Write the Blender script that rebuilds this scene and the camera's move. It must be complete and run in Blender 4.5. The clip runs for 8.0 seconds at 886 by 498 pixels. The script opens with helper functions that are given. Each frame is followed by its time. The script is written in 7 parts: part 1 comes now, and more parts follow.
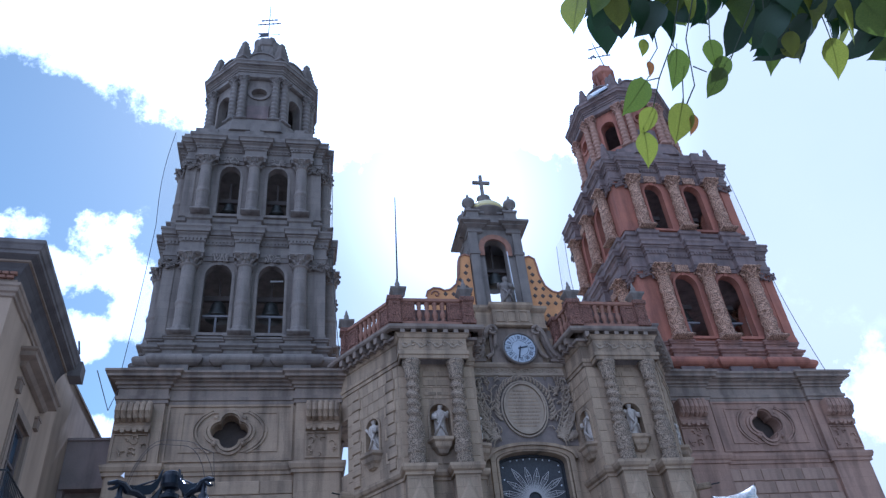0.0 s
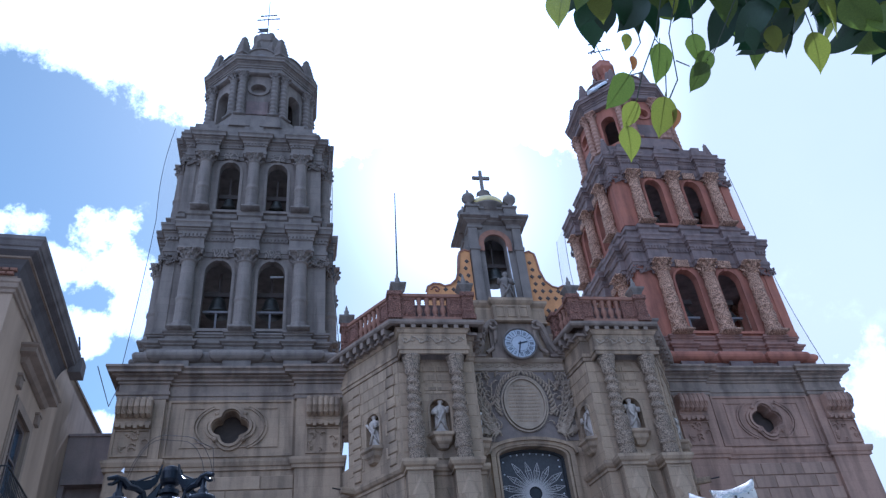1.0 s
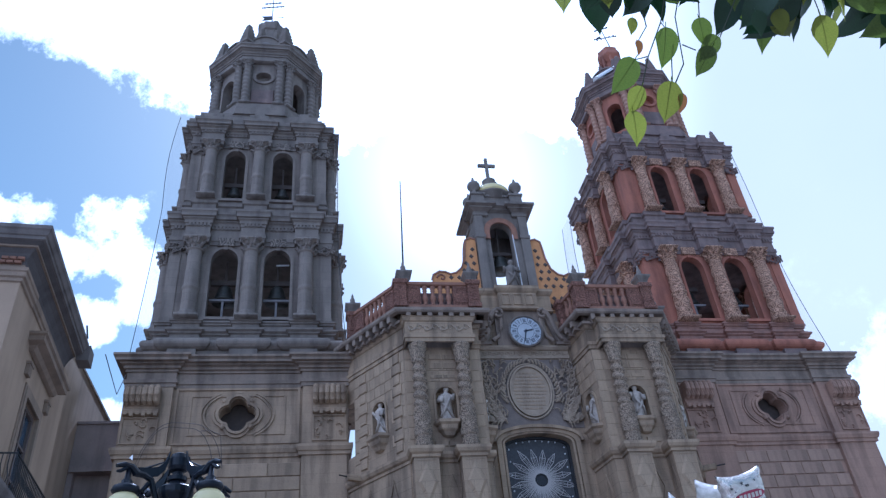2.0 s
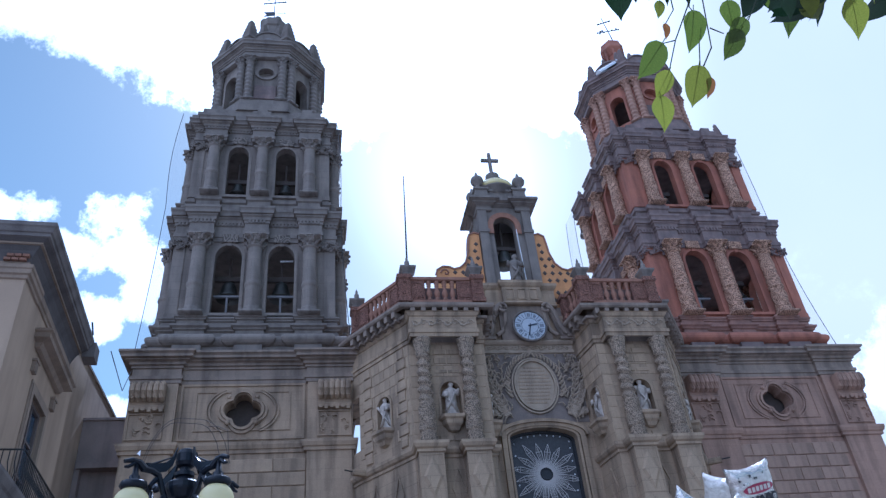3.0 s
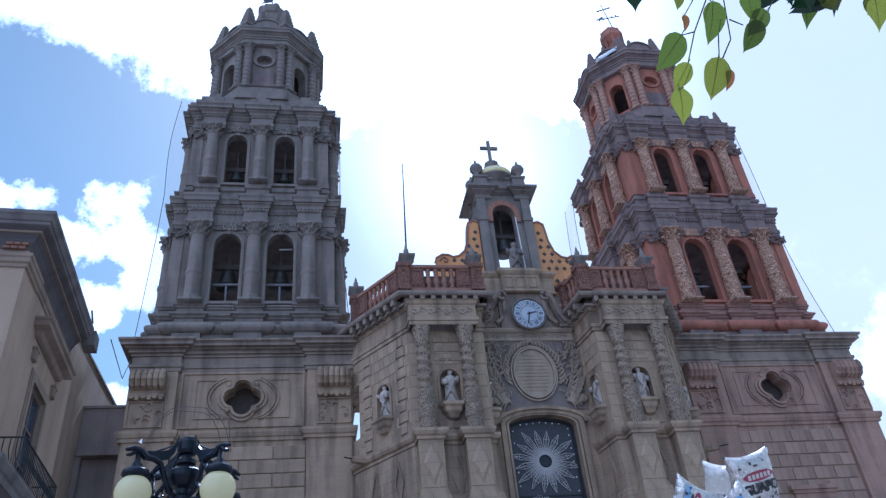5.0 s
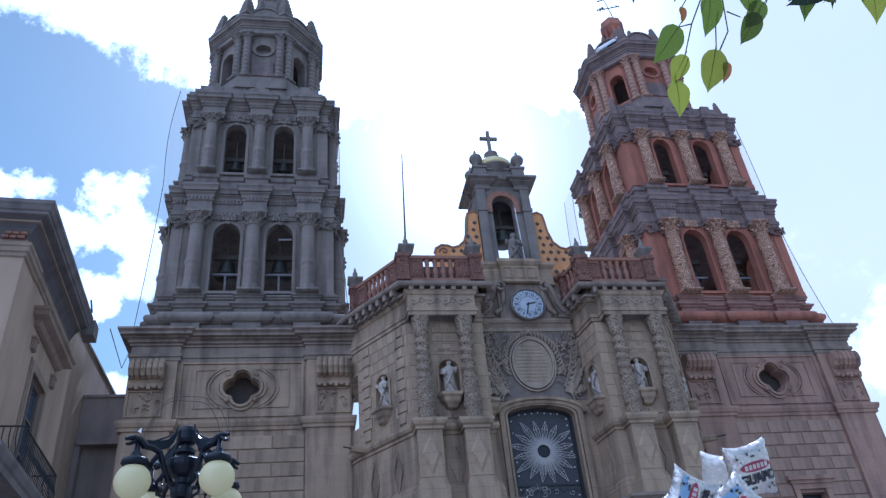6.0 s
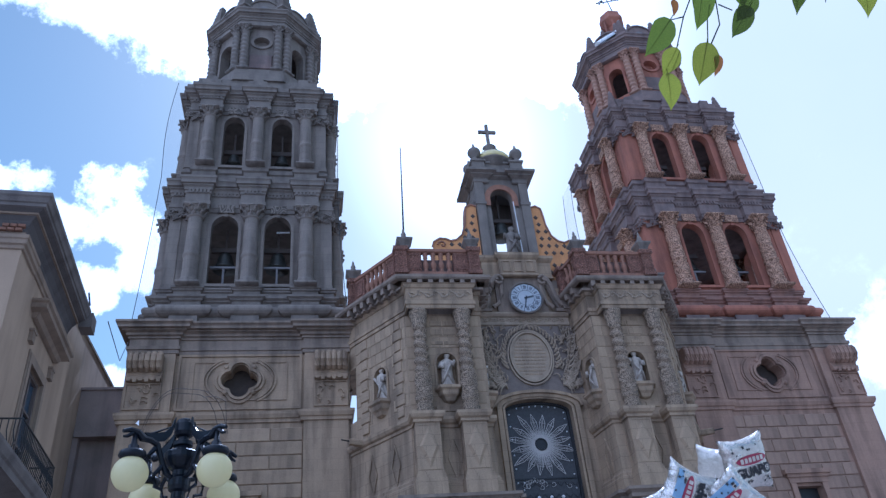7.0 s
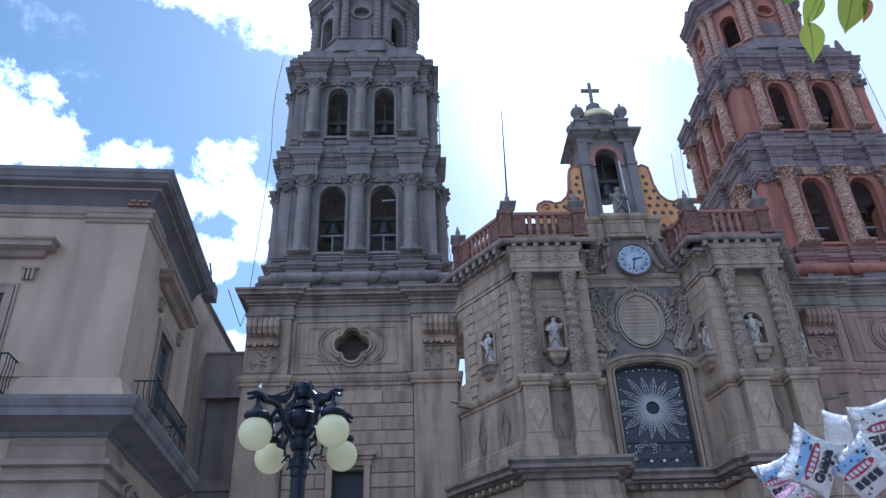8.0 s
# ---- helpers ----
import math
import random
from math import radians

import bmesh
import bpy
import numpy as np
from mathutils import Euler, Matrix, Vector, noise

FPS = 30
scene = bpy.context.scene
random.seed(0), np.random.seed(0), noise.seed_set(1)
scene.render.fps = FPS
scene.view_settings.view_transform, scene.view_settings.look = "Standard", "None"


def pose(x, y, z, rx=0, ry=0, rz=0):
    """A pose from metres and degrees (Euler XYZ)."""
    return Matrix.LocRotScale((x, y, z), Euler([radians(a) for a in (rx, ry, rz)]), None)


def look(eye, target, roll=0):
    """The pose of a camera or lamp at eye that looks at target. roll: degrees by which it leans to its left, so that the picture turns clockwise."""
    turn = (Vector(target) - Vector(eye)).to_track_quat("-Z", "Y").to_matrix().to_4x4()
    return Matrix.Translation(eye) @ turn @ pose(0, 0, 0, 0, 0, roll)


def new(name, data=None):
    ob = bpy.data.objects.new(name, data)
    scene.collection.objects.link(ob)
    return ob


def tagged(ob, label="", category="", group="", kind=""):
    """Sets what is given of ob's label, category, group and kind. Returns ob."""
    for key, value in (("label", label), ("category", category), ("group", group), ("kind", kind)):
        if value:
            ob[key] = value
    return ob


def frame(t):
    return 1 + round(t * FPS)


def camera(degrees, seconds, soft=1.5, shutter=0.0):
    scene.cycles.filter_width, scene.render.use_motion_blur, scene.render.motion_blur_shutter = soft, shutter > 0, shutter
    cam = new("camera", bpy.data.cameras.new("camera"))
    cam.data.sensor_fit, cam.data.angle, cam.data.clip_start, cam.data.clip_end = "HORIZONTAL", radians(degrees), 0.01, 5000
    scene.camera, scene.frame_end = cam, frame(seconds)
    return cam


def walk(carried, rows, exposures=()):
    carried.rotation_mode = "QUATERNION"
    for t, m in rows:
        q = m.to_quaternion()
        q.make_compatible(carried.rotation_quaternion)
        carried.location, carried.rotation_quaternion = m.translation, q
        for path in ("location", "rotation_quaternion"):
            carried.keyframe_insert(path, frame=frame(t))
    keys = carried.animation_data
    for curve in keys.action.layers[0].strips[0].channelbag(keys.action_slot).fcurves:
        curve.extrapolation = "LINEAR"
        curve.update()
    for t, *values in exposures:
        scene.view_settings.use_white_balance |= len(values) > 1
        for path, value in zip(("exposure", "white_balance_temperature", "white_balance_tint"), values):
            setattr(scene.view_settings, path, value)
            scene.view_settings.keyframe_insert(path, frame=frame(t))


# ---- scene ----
cam = camera(60.56, 8.0, soft=1.35)
EYE = (-10.165, -33.0, 1.6)


def aim(yaw, pitch, roll, dx=0.0, dy=0.0, dz=0.0):
    """Camera pose from degrees: yaw to the right of +y, pitch upward, roll; and a small sway of the hand in metres."""
    a, b = radians(yaw), radians(pitch)
    eye = Vector(EYE) + Vector((dx, dy, dz))
    way = Vector((math.sin(a) * math.cos(b), math.cos(a) * math.cos(b), math.sin(b)))
    return look(eye, eye + way, roll)


walk(cam, [
    (0.0, aim(12.86, 36.47, -5.96, 0.013, -0.010, 0.000)),
    (0.5, aim(12.76, 35.98, -6.02, 0.004, -0.012, 0.010)),
    (1.0, aim(12.79, 36.13, -6.04, 0.029, -0.016, -0.006)),
    (1.5, aim(12.49, 35.73, -5.88, 0.034, -0.017, -0.009)),
    (3.0, aim(11.81, 34.94, -5.94, 0.008, 0.001, -0.007)),
    (3.5, aim(11.81, 34.97, -6.03, -0.001, 0.009, -0.007)),
    (4.0, aim(11.87, 34.87, -6.02, -0.009, 0.007, 0.001)),
    (4.5, aim(11.85, 34.54, -6.04, -0.010, 0.005, 0.003)),
    (6.0, aim(11.78, 33.30, -5.80, -0.007, 0.002, 0.003)),
    (6.5, aim(11.88, 33.48, -5.81, 0.010, -0.004, -0.004)),
    (7.0, aim(11.87, 32.80, -5.70, 0.000, 0.000, 0.000)),
    (7.5, aim(11.02, 31.88, -5.08, -0.011, 0.011, -0.001)),
    (7.6, aim(9.63, 31.71, -4.67, -0.012, 0.010, 0.000)),
    (7.7, aim(7.92, 31.50, -3.99, -0.014, 0.009, 0.003)),
    (7.8, aim(6.04, 31.25, -3.20, -0.016, 0.008, 0.006)),
    (7.9, aim(4.10, 30.95, -2.60, -0.018, 0.006, 0.009)),
    (8.0, aim(2.47, 30.64, -2.21, -0.020, 0.004, 0.012)),
], [(0.0, 0.44, 4430, 16), (7.3, 0.44, 4430, 16), (8.0, 0.55, 4430, 16)])

# ---- light ----
SUN_AZ, SUN_EL = 14.0, 51.0
world = bpy.data.worlds.new("sky")
scene.world = world
world.use_nodes = True


def build_sky():
    nt = world.node_tree
    nt.nodes.clear()
    N, L = nt.nodes.new, nt.links.new

    def m(op, a, b=None, c=None, clamp=False):
        n = N("ShaderNodeMath")
        n.operation, n.use_clamp = op, clamp
        for i, v in enumerate((a, b, c)):
            if v is None:
                continue
            if isinstance(v, (int, float)):
                n.inputs[i].default_value = v
            else:
                L(v, n.inputs[i])
        return n.outputs[0]

    def dot(v, w):
        n = N("ShaderNodeVectorMath")
        n.operation = "DOT_PRODUCT"
        L(v, n.inputs[0])
        n.inputs[1].default_value = w
        return n.outputs["Value"]

    def smooth(x, lo, hi):
        n = N("ShaderNodeMapRange")
        n.interpolation_type = "SMOOTHSTEP"
        L(x, n.inputs[0])
        n.inputs[1].default_value, n.inputs[2].default_value = lo, hi
        return n.outputs[0]

    co = N("ShaderNodeTexCoord").outputs["Generated"]
    # a flat chart of the sky about the direction of the cathedral
    a, b, r = radians(12.86), radians(36.47), radians(-5.96)
    f = Vector((math.sin(a) * math.cos(b), math.cos(a) * math.cos(b), math.sin(b)))
    r0 = Vector((math.cos(a), -math.sin(a), 0))
    u0 = r0.cross(f)
    rt, up = r0 * math.cos(r) + u0 * math.sin(r), -r0 * math.sin(r) + u0 * math.cos(r)
    depth = m("MAXIMUM", dot(co, f), 0.05)
    u = m("DIVIDE", dot(co, rt), depth)
    v = m("DIVIDE", dot(co, up), depth)
    tex = N("ShaderNodeTexNoise")
    L(co, tex.inputs["Vector"])
    tex.inputs["Scale"].default_value, tex.inputs["Detail"].default_value, tex.inputs["Roughness"].default_value = 13.0, 9.0, 0.66
    fluff = m("SUBTRACT", tex.outputs[0], 0.5)
    tex2 = N("ShaderNodeTexNoise")
    L(co, tex2.inputs["Vector"])
    tex2.inputs["Scale"].default_value, tex2.inputs["Detail"].default_value = 3.2, 5.0
    broad = m("SUBTRACT", tex2.outputs[0], 0.5)
    # the great cloud bank before the sun: its lower edge falls towards the right, then runs level
    edge = m("MAXIMUM", m("MULTIPLY_ADD", u, -0.40, 0.030), 0.112)
    bank = m("SUBTRACT", v, edge)
    bank = m("ADD", bank, m("ADD", m("MULTIPLY", fluff, 0.16), m("MULTIPLY", broad, 0.06)))
    bank = smooth(bank, -0.008, 0.012)
    fade = smooth(u, 0.36, 0.16)
    bank = m("MULTIPLY", bank, fade)
    # separate cumulus heaps
    heaps = None
    for (cu, cv, ru, rv) in ((-0.80, 0.08, 0.14, 0.11), (-0.70, 0.05, 0.11, 0.065), (-0.60, 0.035, 0.10, 0.042), (-0.455, 0.018, 0.055, 0.048), (-0.43, -0.035, 0.085, 0.052), (-0.52, -0.028, 0.08, 0.038),
                             (-0.467, -0.112, 0.06, 0.042), (-0.412, -0.09, 0.048, 0.058), (-0.45, -0.241, 0.05, 0.03), (0.585, -0.205, 0.13, 0.085)):
        du = m("DIVIDE", m("SUBTRACT", u, cu), ru)
        dv = m("DIVIDE", m("SUBTRACT", v, cv), rv)
        g = m("SUBTRACT", 1.0, m("SQRT", m("ADD", m("MULTIPLY", du, du), m("MULTIPLY", dv, dv))))
        heaps = g if heaps is None else m("MAXIMUM", heaps, g)
    heaps = smooth(m("ADD", heaps, m("MULTIPLY", fluff, 3.0)), 0.16, 0.42)
    # thin haze round the sun and scattered cloud over the rest of the sky
    sd = Vector((math.sin(radians(SUN_AZ)) * math.cos(radians(SUN_EL)), math.cos(radians(SUN_AZ)) * math.cos(radians(SUN_EL)), math.sin(radians(SUN_EL))))
    near = dot(co, sd)
    glow = smooth(near, 0.86, 0.995)
    # a milky veil over the half of the sky to the right of the sun, whitest just below the bank
    veil = m("MULTIPLY", smooth(m("ADD", u, m("MULTIPLY", broad, 0.12)), -0.20, -0.02), m("MULTIPLY_ADD", broad, 0.35, 0.97), clamp=True)
    veil = m("MULTIPLY", veil, smooth(depth, 0.2, 0.6))
    du, dv = m("DIVIDE", m("SUBTRACT", u, 0.01), 0.17), m("DIVIDE", m("SUBTRACT", v, 0.06), 0.20)
    halo = m("MULTIPLY", smooth(m("SQRT", m("ADD", m("MULTIPLY", du, du), m("MULTIPLY", dv, dv))), 1.0, 0.15), 0.8)
    rest = m("MULTIPLY", smooth(m("ADD", broad, m("MULTIPLY", fluff, 0.5)), 0.02, 0.2), smooth(dot(co, f), 0.55, 0.2))
    rest = m("MULTIPLY", rest, 0.6)
    wisp = m("MULTIPLY", smooth(m("ADD", m("MULTIPLY", fluff, 0.9), m("MULTIPLY", broad, 0.8)), 0.13, 0.36), 0.6)
    rest = m("MAXIMUM", rest, wisp)
    cloud = m("MAXIMUM", m("MAXIMUM", bank, heaps), m("MAXIMUM", halo, rest), clamp=True)
    sky = N("ShaderNodeTexSky")
    sky.sky_type, sky.sun_disc = "NISHITA", False
    sky.sun_elevation, sky.sun_rotation = radians(SUN_EL), radians(SUN_AZ)
    sky.air_density, sky.dust_density, sky.ozone_density = 1.0, 0.6, 1.0
    white = N("ShaderNodeRGB")
    white.outputs[0].default_value = (1.0, 1.0, 1.0, 1)
    b1, b2, mix = N("ShaderNodeBackground"), N("ShaderNodeBackground"), N("ShaderNodeMixShader")
    hue = N("ShaderNodeMix")
    hue.data_type, hue.blend_type = "RGBA", "MULTIPLY"
    hue.inputs[0].default_value = 1.0
    L(sky.outputs[0], hue.inputs[6])
    hue.inputs[7].default_value = (1.22, 1.13, 0.80, 1)
    L(hue.outputs[2], b1.inputs[0])
    b1.inputs[1].default_value = 0.095
    b3, mix3 = N("ShaderNodeBackground"), N("ShaderNodeMixShader")
    b3.inputs[0].default_value = (0.70, 0.66, 0.57, 1)
    L(veil, mix3.inputs[0])
    L(b1.outputs[0], mix3.inputs[1])
    L(b3.outputs[0], mix3.inputs[2])
    L(white.outputs[0], b2.inputs[0])
    L(m("MULTIPLY_ADD", glow, 0.4, 1.0), b2.inputs[1])
    L(cloud, mix.inputs[0])
    L(mix3.outputs[0], mix.inputs[1])
    L(b2.outputs[0], mix.inputs[2])
    L(mix.outputs[0], N("ShaderNodeOutputWorld").inputs[0])


build_sky()
sun = new("sun", bpy.data.lights.new("sun", "SUN"))
sun.data.energy, sun.data.angle, sun.data.color = 2.4, radians(1.0), (1.0, 0.95, 0.88)
sun.matrix_world = look((0, 0, 60), Vector((0, 0, 60)) - Vector((math.sin(radians(SUN_AZ)) * math.cos(radians(SUN_EL)),
                        math.cos(radians(SUN_AZ)) * math.cos(radians(SUN_EL)), math.sin(radians(SUN_EL)))))


# ---- materials ----
def material(name, base, second=None, rough=0.85, metal=0.0, scale=1.5, grain=25.0, bump=0.3, mixing=0.7, stain=0.0, piece=0.0, translucent=0.0, stretch=(1, 1, 1), carve=0.0, vary=1.0, joints=0.0):
    """A procedural surface: two colours broken up at a broad and a fine scale, dark run-off streaks, fine relief."""
    mat = bpy.data.materials.new(name)
    mat.use_nodes = True
    nt = mat.node_tree
    N, L = nt.nodes.new, nt.links.new
    bsdf = nt.nodes["Principled BSDF"]
    second = second or tuple(c * 0.72 for c in base)
    co = N("ShaderNodeTexCoord").outputs["Object"]
    mp = N("ShaderNodeMapping")
    mp.inputs["Scale"].default_value = stretch
    L(co, mp.inputs["Vector"])
    co = mp.outputs[0]
    n1, n2 = N("ShaderNodeTexNoise"), N("ShaderNodeTexNoise")
    for n, s, d in ((n1, scale, 6.0), (n2, grain, 4.0)):
        L(co, n.inputs["Vector"])
        n.inputs["Scale"].default_value, n.inputs["Detail"].default_value = s, d
        n.inputs["Roughness"].default_value = 0.62
    mr = N("ShaderNodeMapRange")
    L(n1.outputs[0], mr.inputs[0])
    mr.inputs[1].default_value, mr.inputs[2].default_value, mr.inputs[4].default_value = 0.35, 0.68, mixing
    mix = N("ShaderNodeMix")
    mix.data_type = "RGBA"
    L(mr.outputs[0], mix.inputs[0])
    mix.inputs[6].default_value, mix.inputs[7].default_value = (*base, 1), (*second, 1)
    col = mix.outputs[2]
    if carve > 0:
        # winding scrolls: the level lines of a soft noise, with the ground cut away between them; groove shade is
        # painted into the colour
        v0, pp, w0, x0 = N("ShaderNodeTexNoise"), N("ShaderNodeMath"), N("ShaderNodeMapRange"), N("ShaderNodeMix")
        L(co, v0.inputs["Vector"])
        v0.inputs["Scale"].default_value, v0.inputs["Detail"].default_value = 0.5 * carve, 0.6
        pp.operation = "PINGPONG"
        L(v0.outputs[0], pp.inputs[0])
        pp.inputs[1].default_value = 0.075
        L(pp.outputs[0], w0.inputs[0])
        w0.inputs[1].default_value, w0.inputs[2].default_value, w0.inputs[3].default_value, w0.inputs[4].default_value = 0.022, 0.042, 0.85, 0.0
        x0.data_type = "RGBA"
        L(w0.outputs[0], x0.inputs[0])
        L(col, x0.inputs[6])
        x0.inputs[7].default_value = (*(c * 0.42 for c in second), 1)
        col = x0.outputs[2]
    fine = N("ShaderNodeMapRange")
    L(n2.outputs[0], fine.inputs[0])
    fine.inputs[1].default_value, fine.inputs[2].default_value = 0.3, 0.7
    fine.inputs[3].default_value, fine.inputs[4].default_value = 1 - 0.13 * vary, 1 + 0.10 * vary
    hsv = N("ShaderNodeHueSaturation")
    L(col, hsv.inputs["Color"])
    if piece > 0:
        info = N("ShaderNodeObjectInfo")
        pr = N("ShaderNodeMapRange")
        L(info.outputs["Random"], pr.inputs[0])
        pr.inputs[3].default_value, pr.inputs[4].default_value = 1 - piece, 1 + piece
        mul = N("ShaderNodeMath")
        mul.operation = "MULTIPLY"
        L(fine.outputs[0], mul.inputs[0])
        L(pr.outputs[0], mul.inputs[1])
        L(mul.outputs[0], hsv.inputs["Value"])
    else:
        L(fine.outputs[0], hsv.inputs["Value"])
    col = hsv.outputs[0]
    if stain > 0:
        n3, mp3, r3, mx3 = N("ShaderNodeTexNoise"), N("ShaderNodeMapping"), N("ShaderNodeMapRange"), N("ShaderNodeMix")
        mp3.inputs["Scale"].default_value = (1.6, 1.6, 0.22)
        L(co, mp3.inputs["Vector"])
        L(mp3.outputs[0], n3.inputs["Vector"])
        n3.inputs["Scale"].default_value, n3.inputs["Detail"].default_value = 1.1, 7.0
        L(n3.outputs[0], r3.inputs[0])
        r3.inputs[1].default_value, r3.inputs[2].default_value, r3.inputs[4].default_value = 0.46, 0.68, stain
        mx3.data_type = "RGBA"
        mx3.blend_type = "MULTIPLY"
        L(r3.outputs[0], mx3.inputs[0])
        L(col, mx3.inputs[6])
        mx3.inputs[7].default_value = (0.30, 0.29, 0.30, 1)
        col = mx3.outputs[2]
    if joints > 0:
        # lime joints between squared stones
        sp, ad, cb, bk, mj = N("ShaderNodeSeparateXYZ"), N("ShaderNodeMath"), N("ShaderNodeCombineXYZ"), N("ShaderNodeTexBrick"), N("ShaderNodeMix")
        L(co, sp.inputs[0])
        L(sp.outputs[0], ad.inputs[0])
        L(sp.outputs[1], ad.inputs[1])
        L(ad.outputs[0], cb.inputs[0])
        L(sp.outputs[2], cb.inputs[1])
        L(cb.outputs[0], bk.inputs["Vector"])
        bk.inputs["Scale"].default_value, bk.inputs["Mortar Size"].default_value = 1.0, 0.013
        bk.inputs["Brick Width"].default_value, bk.inputs["Row Height"].default_value = 0.92, 0.47
        bk.inputs["Color1"].default_value, bk.inputs["Color2"].default_value, bk.inputs["Mortar"].default_value = (1, 1, 1, 1), (0.80, 0.79, 0.80, 1), (0.55, 0.54, 0.54, 1)
        mj.data_type, mj.blend_type = "RGBA", "MULTIPLY"
        mj.inputs[0].default_value = joints
        L(col, mj.inputs[6])
        L(bk.outputs["Color"], mj.inputs[7])
        col = mj.outputs[2]
    L(col, bsdf.inputs["Base Color"])
    bsdf.inputs["Roughness"].default_value, bsdf.inputs["Metallic"].default_value = rough, metal
    if bump > 0:
        bp = N("ShaderNodeBump")
        bp.inputs["Strength"].default_value, bp.inputs["Distance"].default_value = bump, 0.06
        height = n2.outputs[0]
        if carve > 0:
            wid, add = N("ShaderNodeMapRange"), N("ShaderNodeMath")
            L(pp.outputs[0], wid.inputs[0])
            wid.inputs[1].default_value, wid.inputs[2].default_value, wid.inputs[4].default_value = 0.015, 0.055, 2.2
            add.operation = "ADD"
            L(height, add.inputs[0])
            L(wid.outputs[0], add.inputs[1])
            height = add.outputs[0]
        L(height, bp.inputs["Height"])
        L(bp.outputs[0], bsdf.inputs["Normal"])
    if translucent > 0:
        out = nt.nodes["Material Output"]
        tr, ms = N("ShaderNodeBsdfTranslucent"), N("ShaderNodeMixShader")
        L(col, tr.inputs[0])
        ms.inputs[0].default_value = translucent
        L(bsdf.outputs[0], ms.inputs[1])
        L(tr.outputs[0], ms.inputs[2])
        L(ms.outputs[0], out.inputs[0])
    return mat


BASE = material("pink_quarry_stone", (0.404, 0.294, 0.189), (0.275, 0.209, 0.143), stain=0.7, scale=0.8, joints=0.3)
REDBASE = material("reddish_quarry_stone", (0.365, 0.232, 0.162), (0.255, 0.170, 0.126), stain=0.6, scale=0.8, joints=0.3)
BLOCK = material("pink_quarry_ashlar", (0.385, 0.281, 0.180), (0.285, 0.213, 0.145), stain=0.5, scale=1.1, piece=0.12)
WEATHERED = material("weathered_cornice_stone", (0.285, 0.221, 0.168), (0.185, 0.150, 0.120), stain=0.6, scale=1.2)
PORTAL = material("portal_stone", (0.413, 0.304, 0.193), (0.275, 0.212, 0.143), stain=0.7, scale=0.9, joints=0.55)
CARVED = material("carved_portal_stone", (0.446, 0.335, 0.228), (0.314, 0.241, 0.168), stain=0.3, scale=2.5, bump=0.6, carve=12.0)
RELIEF = material("pale_relief_stone", (0.400, 0.317, 0.227), (0.288, 0.230, 0.168), stain=0.35, scale=3.0, bump=0.35)
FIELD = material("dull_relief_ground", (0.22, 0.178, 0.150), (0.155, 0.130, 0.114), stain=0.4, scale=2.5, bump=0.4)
GREY = material("weathered_grey_stone", (0.254, 0.214, 0.178), (0.174, 0.150, 0.129), stain=0.6, scale=0.9, joints=0.4)
GREYTRIM = material("weathered_grey_trim", (0.218, 0.186, 0.158), (0.145, 0.126, 0.110), stain=0.5, scale=1.6)
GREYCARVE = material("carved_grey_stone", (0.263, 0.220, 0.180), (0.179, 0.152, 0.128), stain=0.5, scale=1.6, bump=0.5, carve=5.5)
RED = material("red_quarry_stone", (0.375, 0.150, 0.092), (0.265, 0.115, 0.082), stain=0.55, scale=1.0)
REDPLINTH = material("red_brown_plinth_stone", (0.315, 0.175, 0.130), (0.205, 0.130, 0.108), stain=0.5, scale=1.6)
REDTRIM = material("dark_weathered_cornice", (0.232, 0.168, 0.148), (0.138, 0.113, 0.109), stain=0.5, scale=2.0)
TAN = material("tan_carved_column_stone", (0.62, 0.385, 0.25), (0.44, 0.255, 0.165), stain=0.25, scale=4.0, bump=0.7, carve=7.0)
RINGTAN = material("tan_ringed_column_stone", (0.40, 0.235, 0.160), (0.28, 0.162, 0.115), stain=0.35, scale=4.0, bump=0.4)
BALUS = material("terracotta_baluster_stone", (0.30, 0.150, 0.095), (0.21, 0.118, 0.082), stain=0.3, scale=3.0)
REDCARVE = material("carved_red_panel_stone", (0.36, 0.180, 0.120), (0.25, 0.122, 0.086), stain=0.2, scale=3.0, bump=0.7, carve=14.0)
ORANGE = material("ochre_orange_plaster", (0.60, 0.30, 0.115), (0.46, 0.225, 0.09), stain=0.35, scale=2.0)
MARBLE = material("white_marble", (0.62, 0.54, 0.45), (0.37, 0.315, 0.265), rough=0.6, scale=6.0, stain=0.5)
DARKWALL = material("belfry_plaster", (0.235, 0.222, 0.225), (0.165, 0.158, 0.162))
BRONZE = material("bronze_bell", (0.09, 0.085, 0.075), (0.05, 0.06, 0.055), rough=0.45, metal=0.7, scale=4)
IRON = material("black_iron", (0.022, 0.023, 0.027), (0.035, 0.036, 0.04), rough=0.5, metal=0.3, scale=8, bump=0.1)
# timber colour, also used to darken the added core and lozenge holes
WOODVOID = material("old_wood", (0.085, 0.066, 0.055), (0.06, 0.05, 0.044), scale=6)
PLASTER = material("beige_plaster", (0.44, 0.322, 0.216), (0.35, 0.255, 0.175), stain=0.3, scale=0.5, grain=40, bump=0.06, vary=0.35)
TRIM = material("grey_cut_stone_trim", (0.32, 0.238, 0.168), (0.22, 0.165, 0.122), stain=0.35, scale=1.8, vary=0.6)
ANNEX = material("dull_brown_stone", (0.29, 0.225, 0.195), (0.20, 0.162, 0.145), stain=0.4, scale=0.8)
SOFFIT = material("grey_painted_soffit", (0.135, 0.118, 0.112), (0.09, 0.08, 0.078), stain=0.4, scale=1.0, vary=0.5)
